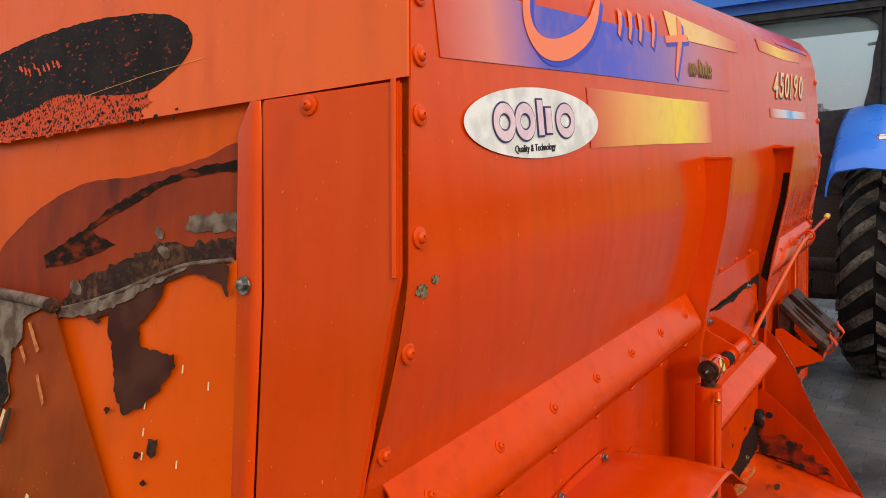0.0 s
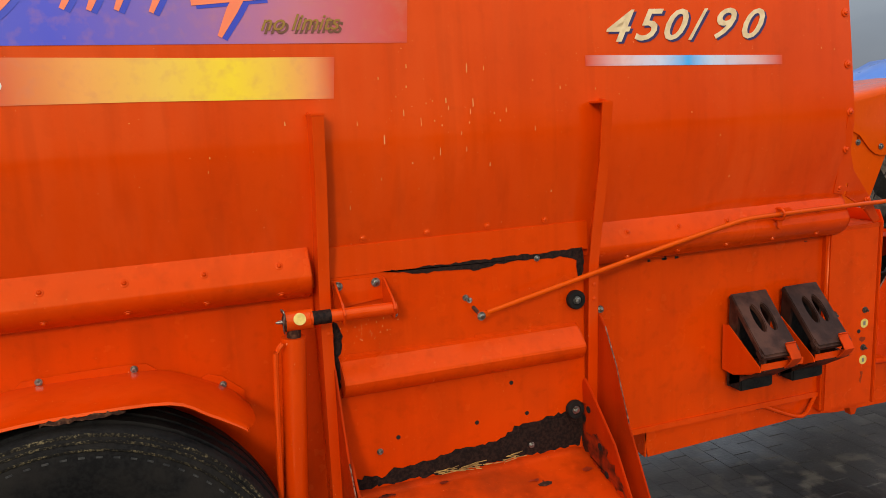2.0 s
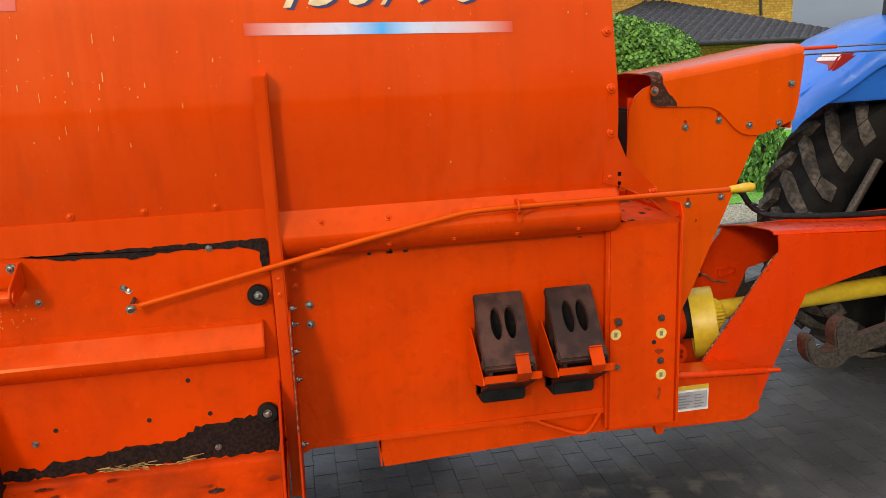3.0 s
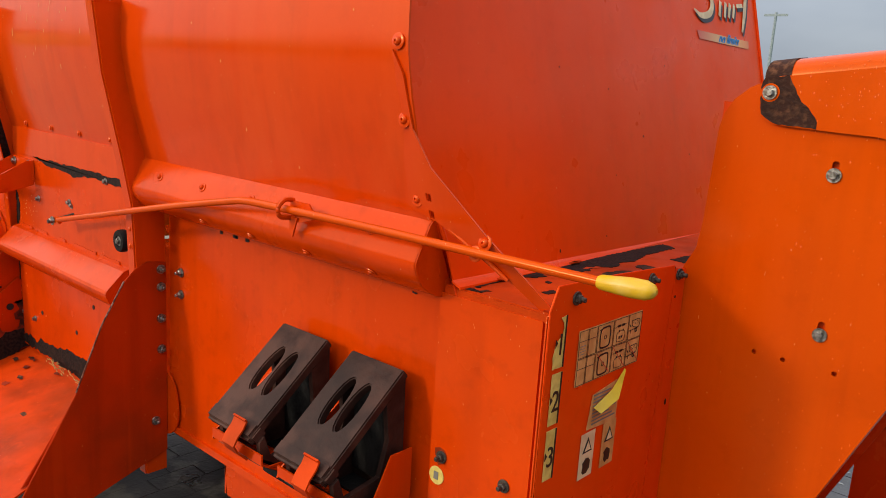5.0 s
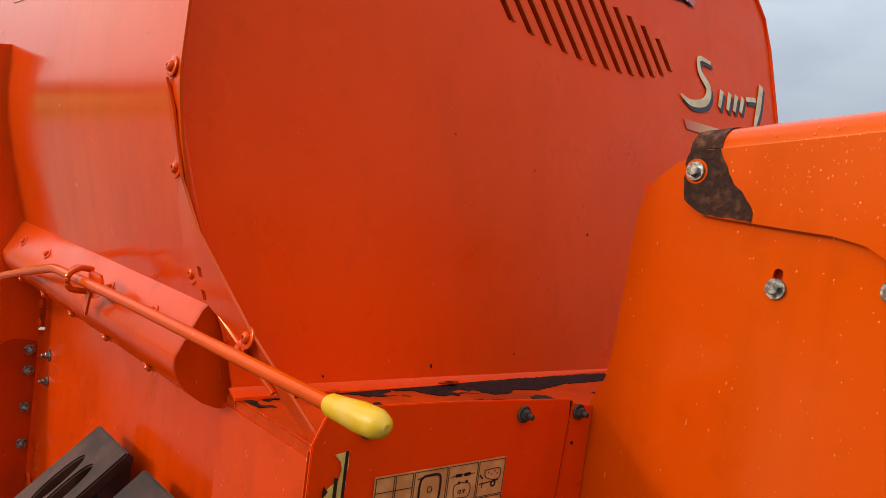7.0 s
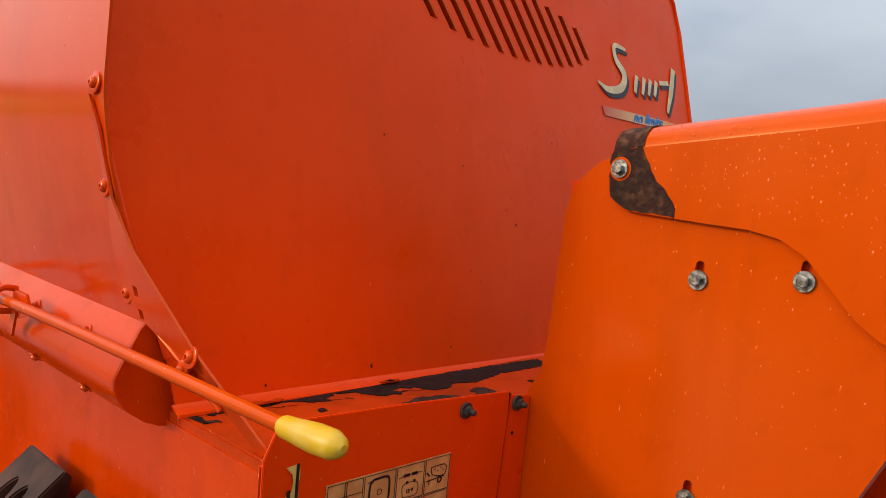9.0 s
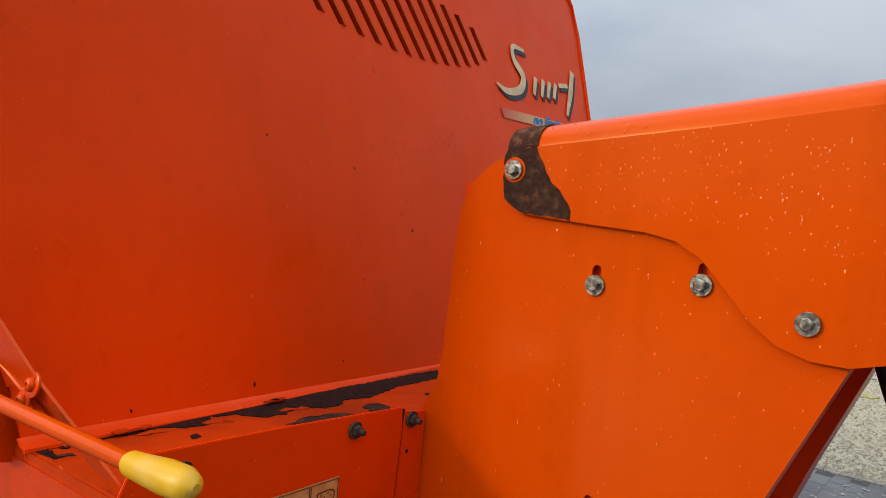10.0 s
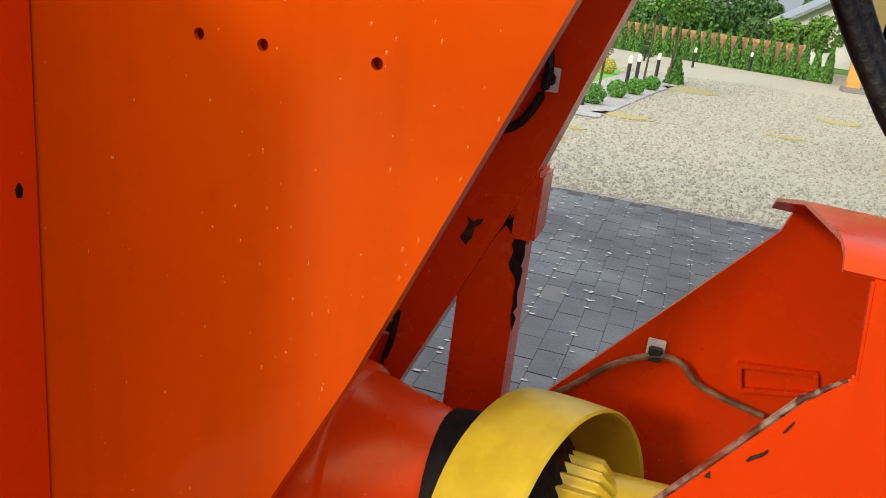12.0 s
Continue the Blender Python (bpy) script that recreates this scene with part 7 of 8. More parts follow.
tagged(part("pebble_bed", grid_sheet([[(2.2, 9.3, 0.004), (3.05, 9.2, 0.004)], [(2.4, 13.2, 0.004), (3.45, 13.2, 0.004)], [(2.7, 17.2, 0.004), (3.95, 17.0, 0.004)]]), PEBBLE), "bed of white pebbles along the drive", "pebbles", kind="structure")
DRY = grained("dry_grass", lin(186, 172, 112), lin(142, 142, 88), 30, 0.95)
for k, (x, y, a, b) in enumerate(((2.6, 8.2, 0.45, 0.16), (2.5, 7.4, 0.5, 0.12), (3.3, 9.8, 0.35, 0.2), (4.0, 14.8, 0.5, 0.5), (5.2, 10.2, 0.25, 0.12), (6.2, 13, 0.3, 0.3))):
    tagged(part("dry_weeds", plate(jag(ellipse(x, y, a, b, 18), 0.05, 0.08, k), "xy", -0.004, 0.008), DRY), "flat patch of dry yellow weeds", "weeds", kind="stuff")


def leaf_mat(name, c1, c2):
    m, n, l, b = base_mat(name, c1, 0.6)
    s = n.new("ShaderNodeNewGeometry").outputs["Random Per Island"]
    l.new(mix_in(n, l, s, c1, c2), b.inputs["Base Color"])
    b.inputs["Transmission Weight"].default_value = 0.0
    b.inputs["Subsurface Weight"].default_value = 0.0
    return m


LEAF = leaf_mat("maple_leaf", lin(58, 106, 34), lin(120, 166, 62))
LEAF_DARK = leaf_mat("dark_leaf", lin(40, 78, 34), lin(84, 124, 54))
THUJA = leaf_mat("thuja_green", lin(42, 88, 30), lin(98, 150, 52))
BOX = leaf_mat("box_green", lin(60, 120, 40), lin(112, 170, 58))
YELLOW_LEAF = leaf_mat("yellow_leaf", lin(170, 170, 50), lin(214, 200, 80))
BARK = grained("bark", lin(96, 78, 60), lin(66, 54, 44), 30, 0.9, stretch=(1, 1, 0.2))


def crown_mesh(name, mat, blobs, n, size, seed, upright=0.0, core=0.82):
    """Many small bent leaves spread over uneven blobs (centre, radii)."""
    rnd = random.Random(seed)
    vs, fs = [], []
    wts = [b[1][0] * b[1][2] for b in blobs]
    for k in range(n):
        (cx, cy, cz), (rx, ry, rz) = rnd.choices(blobs, wts)[0]
        d = Vector((rnd.gauss(0, 1), rnd.gauss(0, 1), rnd.gauss(0, 1))).normalized()
        rr = core + (1.06 - core) * rnd.random() ** 0.6 + 0.05 * math.sin(9 * d.x + 7 * d.z + seed)
        p = Vector((cx + d.x * rx * rr, cy + d.y * ry * rr, cz + d.z * rz * rr))
        a = Vector((rnd.gauss(0, 1), rnd.gauss(0, 1), rnd.gauss(0, 1) + upright * 3)).normalized()
        nrm = (d + Vector((rnd.gauss(0, 0.5), rnd.gauss(0, 0.5), rnd.gauss(0, 0.5) + 0.3))).normalized()
        b = a.cross(nrm).normalized()
        s = size * rnd.uniform(0.6, 1.3)
        w = s * (0.45 if upright < 0.5 else 0.28)
        i = len(vs)
        vs += [p - a * s * 0.5, p + b * w, p + a * s * 0.5 - nrm * s * 0.2, p - b * w, ]
        fs += [(i, i + 1, i + 2), (i, i + 2, i + 3)]
    me = bpy.data.meshes.new(name)
    me.from_pydata([tuple(v) for v in vs], [], fs)
    me.materials.append(mat)
    return me


def tree(x, y, h, r, label, seed, mat=LEAF, n=2600, size=0.10, stem=0.05, squash=0.8, bare=0.55):
    t = thing("tree", (x, y, 0.0), label, "tree")
    rnd = random.Random(seed)
    top = h - r * squash
    part("trunk", tube([(x, y, -0.05), (x + 0.02, y, h * bare * 0.6), (x + rnd.uniform(-0.04, 0.04), y, top)], [stem * 1.3, stem, stem * 0.7], 10), BARK, t)
    blobs = [((x, y, top), (r, r, r * squash))]
    for k in range(7):
        a = rnd.random() * 6.28
        q = Vector((x + math.cos(a) * r * 0.55, y + math.sin(a) * r * 0.55, top + rnd.uniform(-0.35, 0.4) * r))
        s = r * rnd.uniform(0.4, 0.62)
        blobs.append((tuple(q), (s, s, s * 0.8)))
        if k < 5:
            part("limb", tube([(x, y, h * bare), (x + (q.x - x) * 0.5, y + (q.y - y) * 0.5, (h * bare + q.z) / 2 + 0.05), q], [stem * 0.6, stem * 0.4, stem * 0.15], 6), BARK, t)
    put("crown", crown_mesh("crown", mat, blobs, n, size, seed), t)
    return t


tree(7.05, 8.6, 2.25, 0.92, "round-headed maple with dense fresh green leaves", 3, LEAF, 22000, 0.055, 0.06, 0.62, 0.62)
tree(3.55, 15.6, 1.78, 0.44, "young round-headed tree with a thin leaning stem", 4, LEAF, 2600, 0.06, 0.018, 0.75, 0.7)
tree(2.71, 12.0, 1.75, 0.40, "young round-headed tree beside the drive", 6, LEAF, 2200, 0.055, 0.016, 0.75, 0.7)
tree(3.17, 14.7, 1.8, 0.38, "young round-headed tree on a thin stem", 5, LEAF, 1800, 0.055, 0.016, 0.75, 0.7)
tree(5.5, 27.0, 1.5, 0.48, "clipped olive-green round-headed tree", 14, LEAF_DARK, 2200, 0.08, 0.04, 0.8, 0.4)
tree(6.3, 27.5, 1.55, 0.6, "leafy garden tree in front of the white house", 15, LEAF, 2200, 0.10, 0.04, 0.9, 0.4)
tree(7.45, 27.2, 1.75, 0.6, "leafy garden tree with light green leaves", 16, LEAF, 2200, 0.10, 0.04, 0.9, 0.4)
for k, (x, y, h, r) in enumerate(((0.2, 54, 1.7, 1.2), (4.4, 58, 3.4, 1.7), (2.2, 60, 1.9, 1.3), (7.3, 61, 3.3, 1.5), (12, 60, 4.0, 2.0), (-2.5, 56, 1.8, 1.3), (-8, 60, 2.6, 1.7), (22.5, 36, 5.2, 2.0), (25, 40, 5.8, 2.4))):
    tree(x, y, h, r, "tall leafy tree behind the fence", 30 + k, LEAF_DARK, 3000, 0.24, 0.12, 0.85, 0.3)


def thuja(x, y, h, r, seed, label="slim conical thuja", group=""):
    t = thing("thuja", (x, y, 0.0), label, "thuja", group)
    blobs = [((x, y, h * (0.06 + 0.88 * k / 6)), (r * (1 - 0.92 * (k / 6) ** 1.3) + 0.02, r * (1 - 0.92 * (k / 6) ** 1.3) + 0.02, h * 0.14)) for k in range(7)]
    put("crown", crown_mesh("crown", THUJA, blobs, 1800 if h > 1.2 and y < 12 else 900, 0.09 if y < 12 else 0.10, seed, 1.0, 0.7), t)
    part("trunk", tube([(x, y, -0.02), (x, y, h * 0.5)], 0.02, 6), BARK, t)
    return t


for k, (x, y, h) in enumerate(((7.55, 7.1, 1.35), (8.35, 7.15, 1.75), (9.1, 7.2, 1.6), (9.8, 7.2, 1.7), (6.95, 7.2, 1.25))):
    thuja(x, y, h, 0.33, 60 + k, "dense conical thuja on the lawn")
thuja(3.66, 15.7, 0.55, 0.16, 70, "small blue-green conical shrub")
for k in range(50):
    t = k / 49
    x, y = -3.0 + 14.0 * t, 29.2 - 8.0 * t
    if x > 7.4:
        continue
    thuja(x, y, 1.00 + 0.12 * math.sin(k * 2.1), 0.145, 100 + k, "slim conical thuja in a hedge row", "thuja hedge row")
FENCE_BRICK = grained("brick_red_fence", lin(176, 122, 92), lin(200, 156, 120), 9, 0.9)
fence = thing("garden_fence", (3.0, 27.2, 0.0), "low salmon and cream garden fence", "fence")
for k in range(12):
    t0, t1 = k / 16, (k + 0.93) / 16
    p0, p1 = Vector((-4.0 + 14.5 * t0, 30.2 - 8.2 * t0, 0)), Vector((-4.0 + 14.5 * t1, 30.2 - 8.2 * t1, 0))
    d = (p1 - p0).normalized().cross(Vector((0, 0, 1))) * 0.06
    bm = bmesh.new()
    a = [bm.verts.new(p + Vector((0, 0, z))) for p in (p0 - d, p1 - d, p1 + d, p0 + d) for z in (0.0, 0.86)]
    bmesh.ops.convex_hull(bm, input=bm.verts[:])
    part("fence_panel", bm, FENCE_BRICK, fence)

topiary = thing("spiral_topiary", (2.66, 22.0, 0.0), "clipped spiral topiary on a short stem", "topiary")
part("stem", tube([(2.66, 22.0, -0.02), (2.66, 22.0, 0.72)], [0.03, 0.012], 8), BARK, topiary)
turns = [((2.66 + 0.05 * math.cos(k * 1.9), 22.0 + 0.05 * math.sin(k * 1.9), 0.14 + 0.075 * k), (0.19 - 0.021 * k, 0.19 - 0.021 * k, 0.040)) for k in range(8)]
put("crown", crown_mesh("crown", LEAF_DARK, turns, 2600, 0.035, 91, 0.0, 0.6), topiary)
# box balls, bollards
for k, (x, y, r, mat) in enumerate(((3.0, 11.75, 0.14, BOX), (3.19, 12.6, 0.14, BOX), (3.37, 13.75, 0.13, BOX), (2.82, 10.55, 0.15, BOX), (2.39, 15.9, 0.16, YELLOW_LEAF), (1.7, 20.2, 0.3, LEAF_DARK))):
    b = thing("box_shrub", (x, y, 0.0), "clipped round box shrub" if mat is BOX else "clipped round yellow-green shrub", "shrub")
    put("crown", crown_mesh("crown", mat, [((x, y, r * 0.85), (r, r, r * 0.9))], 1300, 0.03, 40 + k, 0.0, 0.75), b)
    part("stem", tube([(x, y, -0.02), (x, y, r)], 0.012, 6), BARK, b)
WARM = base_mat("lamp_glass", lin(250, 246, 226), 0.3)[0]
for k, (x, y, h) in enumerate(((3.01, 13.1, 0.54), (3.09, 13.9, 0.54), (3.32, 15.75, 0.52), (2.73, 10.2, 0.52), (3.9, 22.0, 0.5), (5.4, 24.2, 0.5))):
    b = thing("bollard_light", (x, y, 0.0), "black garden bollard light with a white head", "bollard light", "bollard lights along the drive")
    part("post", tube([(x, y, -0.02), (x, y, h - 0.12)], 0.032, 14), DARK_PLASTIC, b)
    part("light_head", tube([(x, y, h - 0.12), (x, y, h - 0.02), (x, y, h)], [0.034, 0.034, 0.02], 14), WARM, b, "white glass head")
pil = thing("gate_pillar", (7.75, 20.9, 0.0), "yellow rendered gate pillar on a pale base", "pillar")
YELLOW_WALL = grained("yellow_render", lin(232, 176, 92), lin(214, 158, 80), 6, 0.9)
part("shaft", block(7.42, 7.70, 20.75, 21.05, 0.1, 0.80, 0.01), YELLOW_WALL, pil)
part("base", block(7.34, 8.1, 20.6, 21.2, -0.02, 0.11, 0.01), KERB, pil)

# white house beyond the hedge
WHITE_WALL = grained("white_render", lin(226, 226, 222), lin(204, 206, 206), 2, 0.9)
DARK_ROOF = grained("dark_roof_tiles", lin(66, 68, 74), lin(48, 50, 56), 12, 0.7, stretch=(0.3, 1, 1))
wh_ = thing("white_house", (12, 36, 0.0), "white rendered house with a grey gable roof", "house")
part("wall", plate([(6.70, 0.0), (17, 0.0), (17, 2.6), (11.45, 4.35), (6.70, 1.40)], "xz", 35.0, 8.0), WHITE_WALL, wh_)
part("roof", grid_sheet([[(6.35, y, 1.24), (11.45, y, 4.45), (17.4, y, 2.55)] for y in (34.6, 43.4)], 0.12), PALE_SEAT, wh_)

# ---- yellow brick house with a dark hipped roof ----
YBRICK = pieces_mat("yellow_brick", lin(206, 164, 62), lin(226, 186, 84), 14, 0.9, spread=0.9)
MORTAR = grained("house_mortar", lin(176, 150, 86), lin(150, 126, 70), 30, 0.95)
house = thing("yellow_house", (17, 22, 0.0), "yellow brick house with dark hipped tile roofs", "house")
part("wall", block(9.0, 17.6, 19.2, 27.0, 0.0, 1.95), MORTAR, house)
part("upper_wall", block(9.0, 19.4, 23.2, 31.0, 0.0, 6.4), MORTAR, house)
ROOF_RIDGE = 2.96
base_r = [(9.8, 18.2, 2.06), (18.4, 18.2, 2.06), (18.4, 28.0, 2.06), (9.8, 28.0, 2.06)]
bm = bmesh.new()
bv = [bm.verts.new(p) for p in base_r]
r0, r1 = bm.verts.new((13.9, 23.1, ROOF_RIDGE + 0.5)), bm.verts.new((14.6, 23.1, ROOF_RIDGE + 0.5))
for f in ((bv[0], bv[1], r1, r0), (bv[1], bv[2], r1), (bv[2], bv[3], r0, r1), (bv[3], bv[0], r0)):
    bm.faces.new(f)
low_roof = part("roof", bm, DARK_ROOF, house, "dark hipped tile roof")
part("gutter", tube([(9.7, 18.12, 2.03), (18.5, 18.12, 2.03)], 0.06, 10), DARK_PLASTIC, low_roof)
part("soffit", block(9.9, 18.3, 18.25, 27.9, 1.95, 2.02), DARK_PLASTIC, low_roof)
part("downpipe", tube([(17.75, 23.1, 4.4), (17.95, 22.9, 4.1), (18.05, 22.9, 2.9)], 0.05, 8), DARK_PLASTIC, house)
up = bmesh.new()
bv = [up.verts.new(p) for p in ((8.0, 22.0, 4.45), (20.2, 22.0, 4.45), (20.2, 32, 4.45), (8.0, 32, 4.45), (8.0, 22.0, 4.25), (20.2, 22.0, 4.25), (20.2, 32, 4.25), (8.0, 32, 4.25))]
tv = [up.verts.new(p) for p in ((11, 27, 7.0), (15.6, 27, 7.0))]
for f in ((bv[0], bv[1], tv[1], tv[0]), (bv[1], bv[2], tv[1]), (bv[2], bv[3], tv[0], tv[1]), (bv[3], bv[0], tv[0]), (bv[4], bv[5], bv[1], bv[0]), (bv[5], bv[6], bv[2], bv[1]), (bv[7], bv[6], bv[5], bv[4]), (bv[4], bv[0], bv[3], bv[7])):
    up.faces.new(f)
part("upper_roof", up, DARK_ROOF, house, "dark hipped upper roof")
win = part("window", block(16.2, 17.0, 19.12, 19.2, 0.5, 1.75, 0.01), DARK_PLASTIC, house, "dark framed window")
part("pane", block(16.27, 16.93, 19.10, 19.118, 0.57, 1.68), GLASS, win)
# tile courses on the roof slope facing the yard
rib_v, rib_f = [], []
for k in range(26):
    t = k / 26
    xa, xb = 9.8 + 4.1 * t, 18.4 - 3.8 * t
    y, z = 18.2 + 4.9 * t, 2.06 + (ROOF_RIDGE + 0.5 - 2.06) * t
    i = len(rib_v)
    rib_v += [(xa, y, z + 0.004), (xb, y, z + 0.004), (xb - 0.1, y + 0.10, z + 0.075), (xa + 0.1, y + 0.10, z + 0.075), (xb - 0.1, y + 0.19, z + 0.062), (xa + 0.1, y + 0.19, z + 0.062)]
    rib_f += [(i, i + 1, i + 2, i + 3), (i + 3, i + 2, i + 4, i + 5)]
    for j in range(int((xb - xa) / 0.30)):
        x = xa + 0.15 + j * 0.30
        i = len(rib_v)
        rib_v += [(x, y, z + 0.02), (x + 0.09, y, z + 0.02), (x + 0.045, y, z + 0.085), (x, y + 0.19, z + 0.068), (x + 0.09, y + 0.19, z + 0.068), (x + 0.045, y + 0.19, z + 0.13)]
        rib_f += [(i, i + 1, i + 2), (i, i + 2, i + 5, i + 3), (i + 1, i + 4, i + 5, i + 2)]
me = bpy.data.meshes.new("roof_tiles")
me.from_pydata(rib_v, [], rib_f)
me.materials.append(DARK_ROOF)
tagged(put("roof_tiles", me, low_roof), kind="stuff")
brick_v, brick_f = [], []


def brick_wall(x0, x1, y, z0, z1):
    row, z = 0, z0
    while z < z1:
        x = x0 - (0.13 if row % 2 else 0)
        while x < x1:
            a, b = max(x, x0), min(x + 0.245, x1)
            if b - a > 0.03:
                i = len(brick_v)
                brick_v.extend([(a, y, z), (b, y, z), (b, y, z + 0.066), (a, y, z + 0.066), (a, y - 0.012, z), (b, y - 0.012, z), (b, y - 0.012, z + 0.066), (a, y - 0.012, z + 0.066)])
                brick_f.extend([(i + 4, i + 5, i + 6, i + 7), (i + 7, i + 6, i + 2, i + 3), (i + 4, i + 7, i + 3, i), (i + 5, i + 1, i + 2, i + 6)])
            x += 0.26
        row += 1
        z += 0.08


brick_wall(9.0, 17.6, 19.2, 0.3, 1.92)
brick_wall(7.4, 19.4, 23.2, 2.4, 4.3)
me = bpy.data.meshes.new("wall_bricks")
me.from_pydata(brick_v, [], brick_f)
me.materials.append(pieces_mat("yellow_brick_wall", lin(200, 156, 60), lin(228, 190, 92), 14, 0.9, island=True, spread=0.9))
tagged(put("wall_bricks", me, house), kind="stuff")

# ---- beyond the road ----
tagged(put("far_wood", crown_mesh("far_wood", LEAF_DARK, [((-165 + rnd.uniform(-8, 8), y, 6.2 + rnd.uniform(-0.8, 1.0) + (0.8 if y > 14 else 0)), (7, 5, rnd.uniform(2.4, 3.6))) for y in range(-60, 90, 6)], 16000, 1.1, 77, 0.0, 0.7)),
       "dark green belt of trees on the hill", "wood", kind="stuff")
tagged(put("far_wood", crown_mesh("far_wood", leaf_mat("distant_green", lin(92, 118, 108), lin(112, 136, 120)), [((-330, y, 17.0 + rnd.uniform(-2, 3)), (14, 11, rnd.uniform(6, 9))) for y in range(-140, 240, 13)], 9000, 2.4, 78, 0.0, 0.7)),
       "hazy distant woods", "wood", kind="stuff")
tagged(put("far_wood", crown_mesh("far_wood", LEAF_DARK, [((x, 95 + rnd.uniform(-8, 8), 0.6), (6, 5, rnd.uniform(0.8, 1.6))) for x in range(-60, 90, 7)], 9000, 1.0, 79, 0.0, 0.7)), "belt of trees behind the gardens", "wood", kind="stuff")
tagged(put("verge_grass", crown_mesh("verge_grass", BOX, [((-42 + rnd.uniform(-1, 1), y * 0.7, 0.25), (1.6, 0.8, rnd.uniform(0.4, 0.9))) for y in range(-30, 40)], 6000, 0.35, 80, 0.8, 0.4)), "rough tall verge grass", "grass", kind="stuff")
for k, (x, y, s) in enumerate(((-37, 1.6, 1.0), (-38, 2.8, 1.3), (-36.5, 4.3, 0.7), (-37.5, 5.0, 0.9))):
    heap = bmesh.new()
    rq = random.Random(90 + k)
    for j in range(9):
        bmesh.ops.create_icosphere(heap, subdivisions=2, radius=0.30 * s * rq.uniform(0.6, 1.2), matrix=Matrix.Translation((x + rq.uniform(-0.8, 0.8) * s, y + rq.uniform(-0.9, 0.9) * s, 0.12)) @ Matrix.Diagonal((1.3, 1.2, rq.uniform(0.5, 0.9), 1)))
    for v in heap.verts:
        v.co += 0.06 * noise.noise_vector(v.co * 3)
    tagged(part("rubble_heap", heap, PEBBLE if k != 2 else BARK), "heap of pale rubble beside the road", "rubble", kind="stuff")
pole = thing("utility_pole", (-17.2, 56.3, 0.0), "thin grey utility pole with a crossarm", "utility pole")
part("post", tube([(-17.2, 56.3, 0), (-17.2, 56.3, 7.8)], [0.14, 0.09], 8), PALE_SEAT, pole)
part("crossarm", block(-18.0, -16.4, 56.25, 56.35, 7.55, 7.7), PALE_SEAT, pole)

# ---- belt of conifers across the yard, seen in the gloss of the paint ----
rnd = random.Random(61)
belt = [((x + rnd.uniform(-1, 1), -20 + rnd.uniform(-1.5, 1.5), 0.5), (1.7, 1.5, rnd.uniform(1.1, 1.6))) for x in range(-34, 44, 2)]
belt += [((x, -19.5, 1.6), (2.0, 1.8, 2.2)) for x in (-7.5, 10.5, 24.0)]
spires = []
for x, h in ((-19, 4.6), (-13.6, 4.0), (-3.2, 4.8), (-0.6, 4.2), (2.4, 5.0), (4.0, 4.4), (7.2, 5.0), (13.6, 4.4), (16.5, 5.2), (19.4, 4.2), (21.0, 4.9), (30.0, 5.0)):
    spires += [((x, -19.0, h * (0.1 + 0.85 * k / 6)), (0.75 * (1 - 0.85 * k / 6), 0.75 * (1 - 0.85 * k / 6), h * 0.13)) for k in range(7)]
tagged(put("conifer_belt", crown_mesh("conifer_belt", LEAF_DARK, belt, 20000, 0.45, 62, 0.6, 0.55)), "dense belt of dark conifers across the yard", "trees", kind="stuff")
tagged(put("conifer_belt", crown_mesh("conifer_belt", LEAF_DARK, spires, 18000, 0.4, 63, 0.3, 0.3)), "row of tall slim dark conifers across the yard", "trees", kind="stuff")


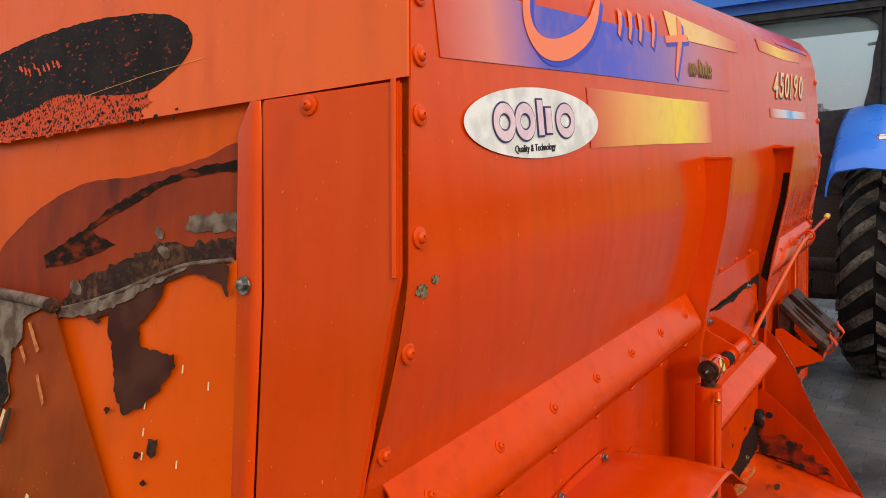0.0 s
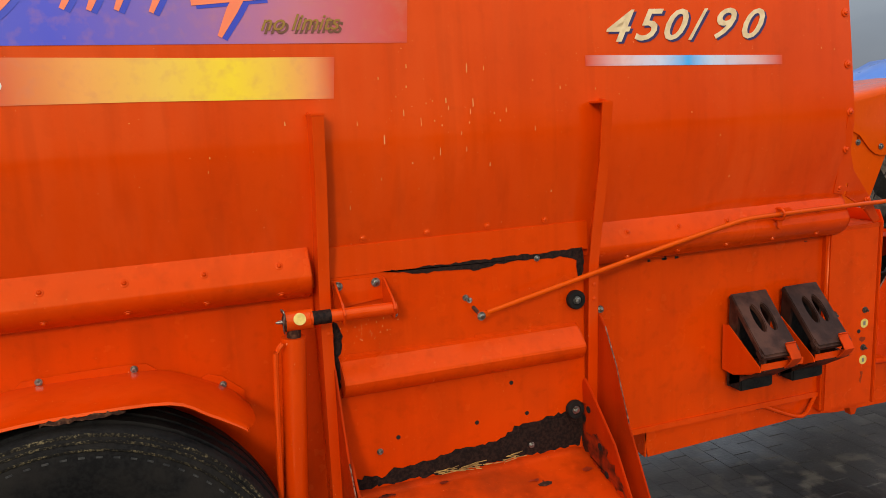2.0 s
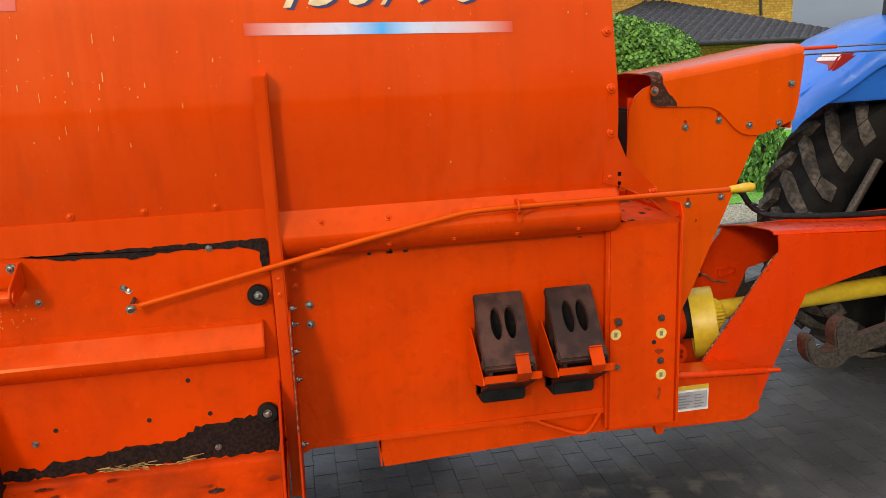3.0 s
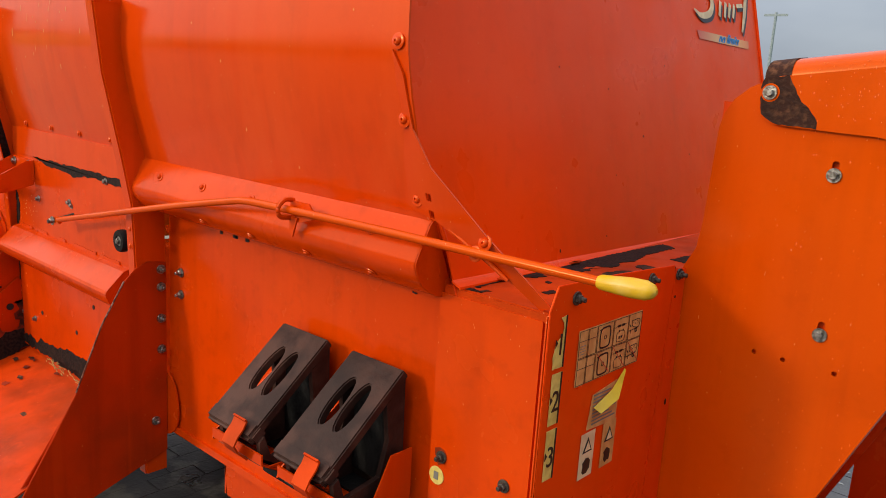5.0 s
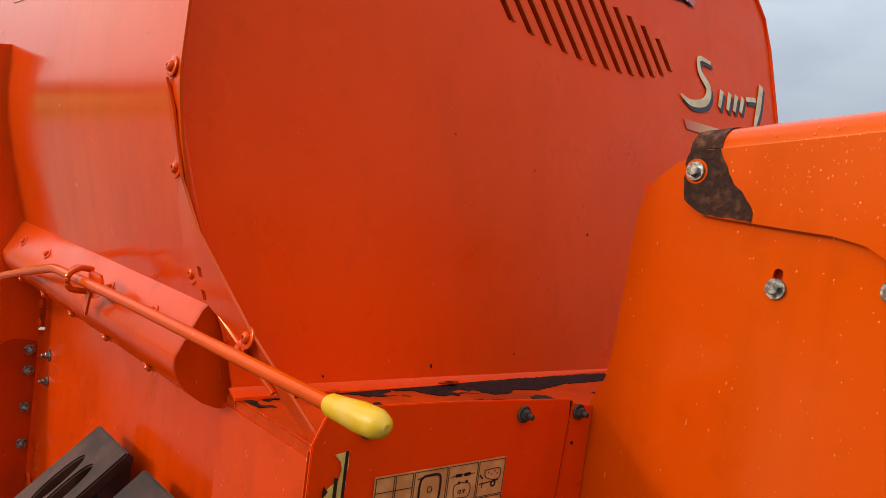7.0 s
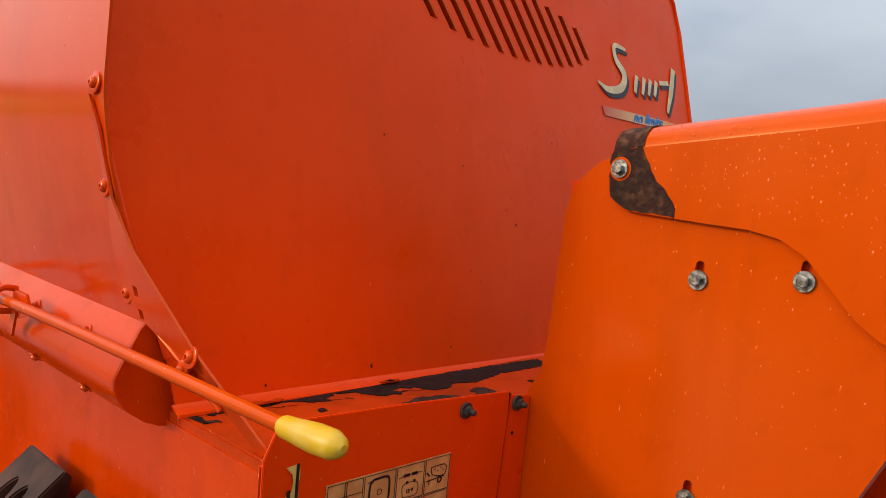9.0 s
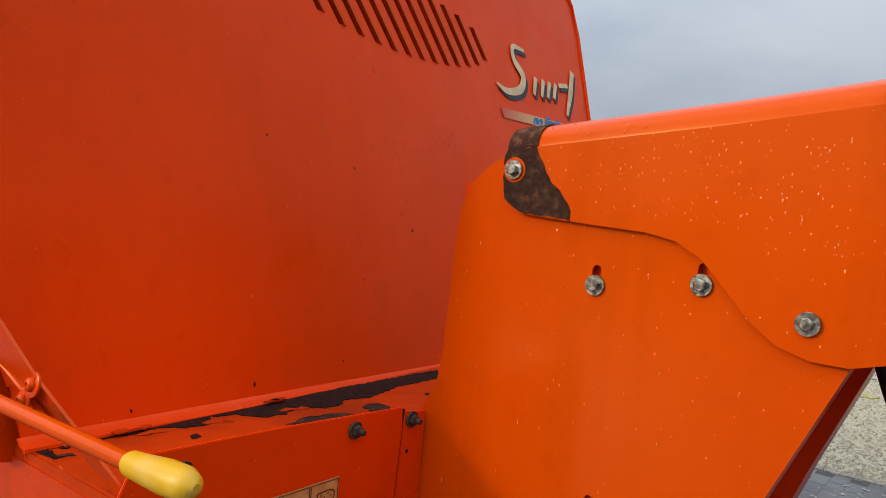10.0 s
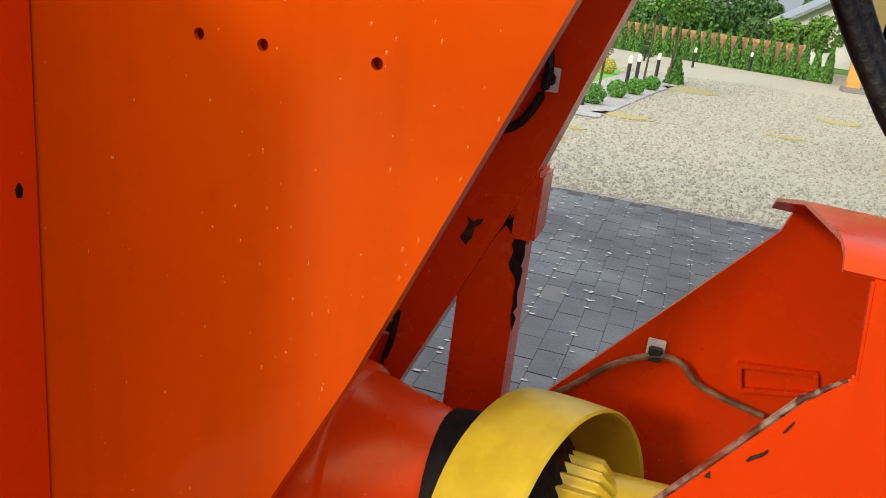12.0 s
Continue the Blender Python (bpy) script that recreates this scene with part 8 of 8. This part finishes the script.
# ---- paving blocks ----
def paving_mat(name, island):
    """Dark concrete blocks, half dried after rain."""
    m, n, l, b = base_mat(name, lin(90, 90, 92), 0.6)
    s = (n.new("ShaderNodeNewGeometry").outputs["Random Per Island"] if island else n.new("ShaderNodeObjectInfo").outputs["Random"])
    c = mix_in(n, l, s, lin(84, 84, 86), lin(89, 89, 90), 0.8)
    pick = n.new("ShaderNodeMapRange")
    pick.inputs["From Min"].default_value, pick.inputs["From Max"].default_value = 0.84, 0.88
    l.new(s, pick.inputs[0])
    dry = n.new("ShaderNodeMath")
    dry.operation = "MULTIPLY"
    l.new(pick.outputs[0], dry.inputs[0])
    l.new(noise_fac(n, l, 4.0, 0.42, 0.58, detail=5.0), dry.inputs[1])
    c = mix_in(n, l, dry.outputs[0], c, lin(118, 117, 113), 0.40)
    c = mix_in(n, l, noise_fac(n, l, 2.3, 0.44, 0.62, detail=8.0), c, lin(56, 56, 58), 0.6)
    c = mix_in(n, l, noise_fac(n, l, 90.0, 0.56, 0.74), c, lin(150, 146, 140), 0.25)
    # damp, muddy ground and the shade under the machine, both mixed into the colour
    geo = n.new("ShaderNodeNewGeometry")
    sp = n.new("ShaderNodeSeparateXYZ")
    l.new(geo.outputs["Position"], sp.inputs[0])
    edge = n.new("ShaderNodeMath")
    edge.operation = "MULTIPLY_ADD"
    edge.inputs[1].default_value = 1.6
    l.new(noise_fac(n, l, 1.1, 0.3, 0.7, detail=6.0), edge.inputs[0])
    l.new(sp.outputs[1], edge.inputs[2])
    damp_shade = n.new("ShaderNodeMapRange")
    damp_shade.inputs["From Min"].default_value, damp_shade.inputs["From Max"].default_value = 2.1, 1.2
    l.new(edge.outputs[0], damp_shade.inputs[0])
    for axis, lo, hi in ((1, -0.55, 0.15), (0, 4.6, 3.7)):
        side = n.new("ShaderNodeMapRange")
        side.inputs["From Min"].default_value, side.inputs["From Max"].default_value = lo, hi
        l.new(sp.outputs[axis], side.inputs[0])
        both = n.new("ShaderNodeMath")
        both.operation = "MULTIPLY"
        l.new(damp_shade.outputs[0], both.inputs[0])
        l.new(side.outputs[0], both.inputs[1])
        damp_shade = both
    c = mix_in(n, l, damp_shade.outputs[0], c, lin(26, 25, 24), 0.85)
    drying = n.new("ShaderNodeMath")
    drying.operation = "MULTIPLY"
    l.new(damp_shade.outputs[0], drying.inputs[0])
    l.new(noise_fac(n, l, 7.0, 0.52, 0.62, detail=6.0), drying.inputs[1])
    c = mix_in(n, l, drying.outputs[0], c, lin(112, 108, 98), 0.6)
    l.new(c, b.inputs["Base Color"])
    r = n.new("ShaderNodeMapRange")
    r.inputs["To Min"].default_value, r.inputs["To Max"].default_value = 0.22, 0.75
    l.new(noise_fac(n, l, 1.3, 0.36, 0.60, detail=5.0), r.inputs[0])
    l.new(r.outputs[0], b.inputs["Roughness"])
    bump(n, l, b, noise_fac(n, l, 60.0, 0.25, 0.75), 0.3, 0.003)
    return m


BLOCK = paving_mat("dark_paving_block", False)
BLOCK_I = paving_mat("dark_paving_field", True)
bb = block(-0.0510, 0.0510, -0.0988, 0.0988, -0.05, 0.0)
for v in bb.verts:
    if v.co.z > -0.01:
        v.co.x *= 0.994
        v.co.y *= 0.996
    else:
        v.co.z = -0.012
block_me = finish(bb, "paving_block", BLOCK, 60)
rnd = random.Random(44)
pv, pf = [], []
course, x = 0, -2.5
while x < 12.5:
    y = -7.9 + (0.102 if course % 2 else 0.0)
    while y < 5.16:
        dz = rnd.uniform(0.0, 0.0018)
        if 3.5 < x < 5.5 and 1.9 < y < 4.8:
            put("paving_block", block_me, pave, "", Matrix.Translation((x, y, dz)))
        else:
            i = len(pv)
            a, b = 0.0510, 0.0988
            pv += [(x - a, y - b, -0.008), (x + a, y - b, -0.008), (x + a, y + b, -0.008), (x - a, y + b, -0.008),
                   (x - a * 0.994, y - b * 0.996, dz), (x + a * 0.994, y - b * 0.996, dz), (x + a * 0.994, y + b * 0.996, dz), (x - a * 0.994, y + b * 0.996, dz)]
            pf += [(i + 4, i + 5, i + 6, i + 7), (i, i + 1, i + 5, i + 4), (i + 1, i + 2, i + 6, i + 5), (i + 2, i + 3, i + 7, i + 6), (i + 3, i, i + 4, i + 7)]
        y += 0.204
    course += 1
    x += 0.104
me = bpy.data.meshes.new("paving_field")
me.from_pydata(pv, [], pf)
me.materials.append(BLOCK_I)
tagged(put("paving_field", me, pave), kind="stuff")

# pale sand left where the blocks meet
rnd = random.Random(71)
sv, sf = [], []
for j in range(44):
    x = -2.5 + 0.104 * (56 + j) - 0.052
    for k in range(34):
        if rnd.random() < (0.30 if j % 2 else 0.72):
            continue
        y = 1.7 + 0.102 * k + rnd.gauss(0, 0.008)
        for q in range(rnd.choice((1, 1, 2, 3))):
            cx, cy, w, h = x + rnd.gauss(0, 0.012), y + rnd.gauss(0, 0.014), rnd.uniform(0.006, 0.018), rnd.uniform(0.004, 0.009)
            i = len(sv)
            sv += [(cx - w, cy - h * 0.4, 0.0042), (cx - w * 0.2, cy - h, 0.0042), (cx + w, cy - h * 0.2, 0.0042), (cx + w * 0.4, cy + h, 0.0044), (cx - w * 0.6, cy + h * 0.8, 0.0044)]
            sf.append((i, i + 1, i + 2, i + 3, i + 4))
me = bpy.data.meshes.new("joint_sand")
me.from_pydata(sv, [], sf)
me.materials.append(grained("pale_sand", lin(196, 194, 188), lin(160, 158, 152), 60, 0.95))
tagged(put("joint_sand", me, pave), kind="stuff")
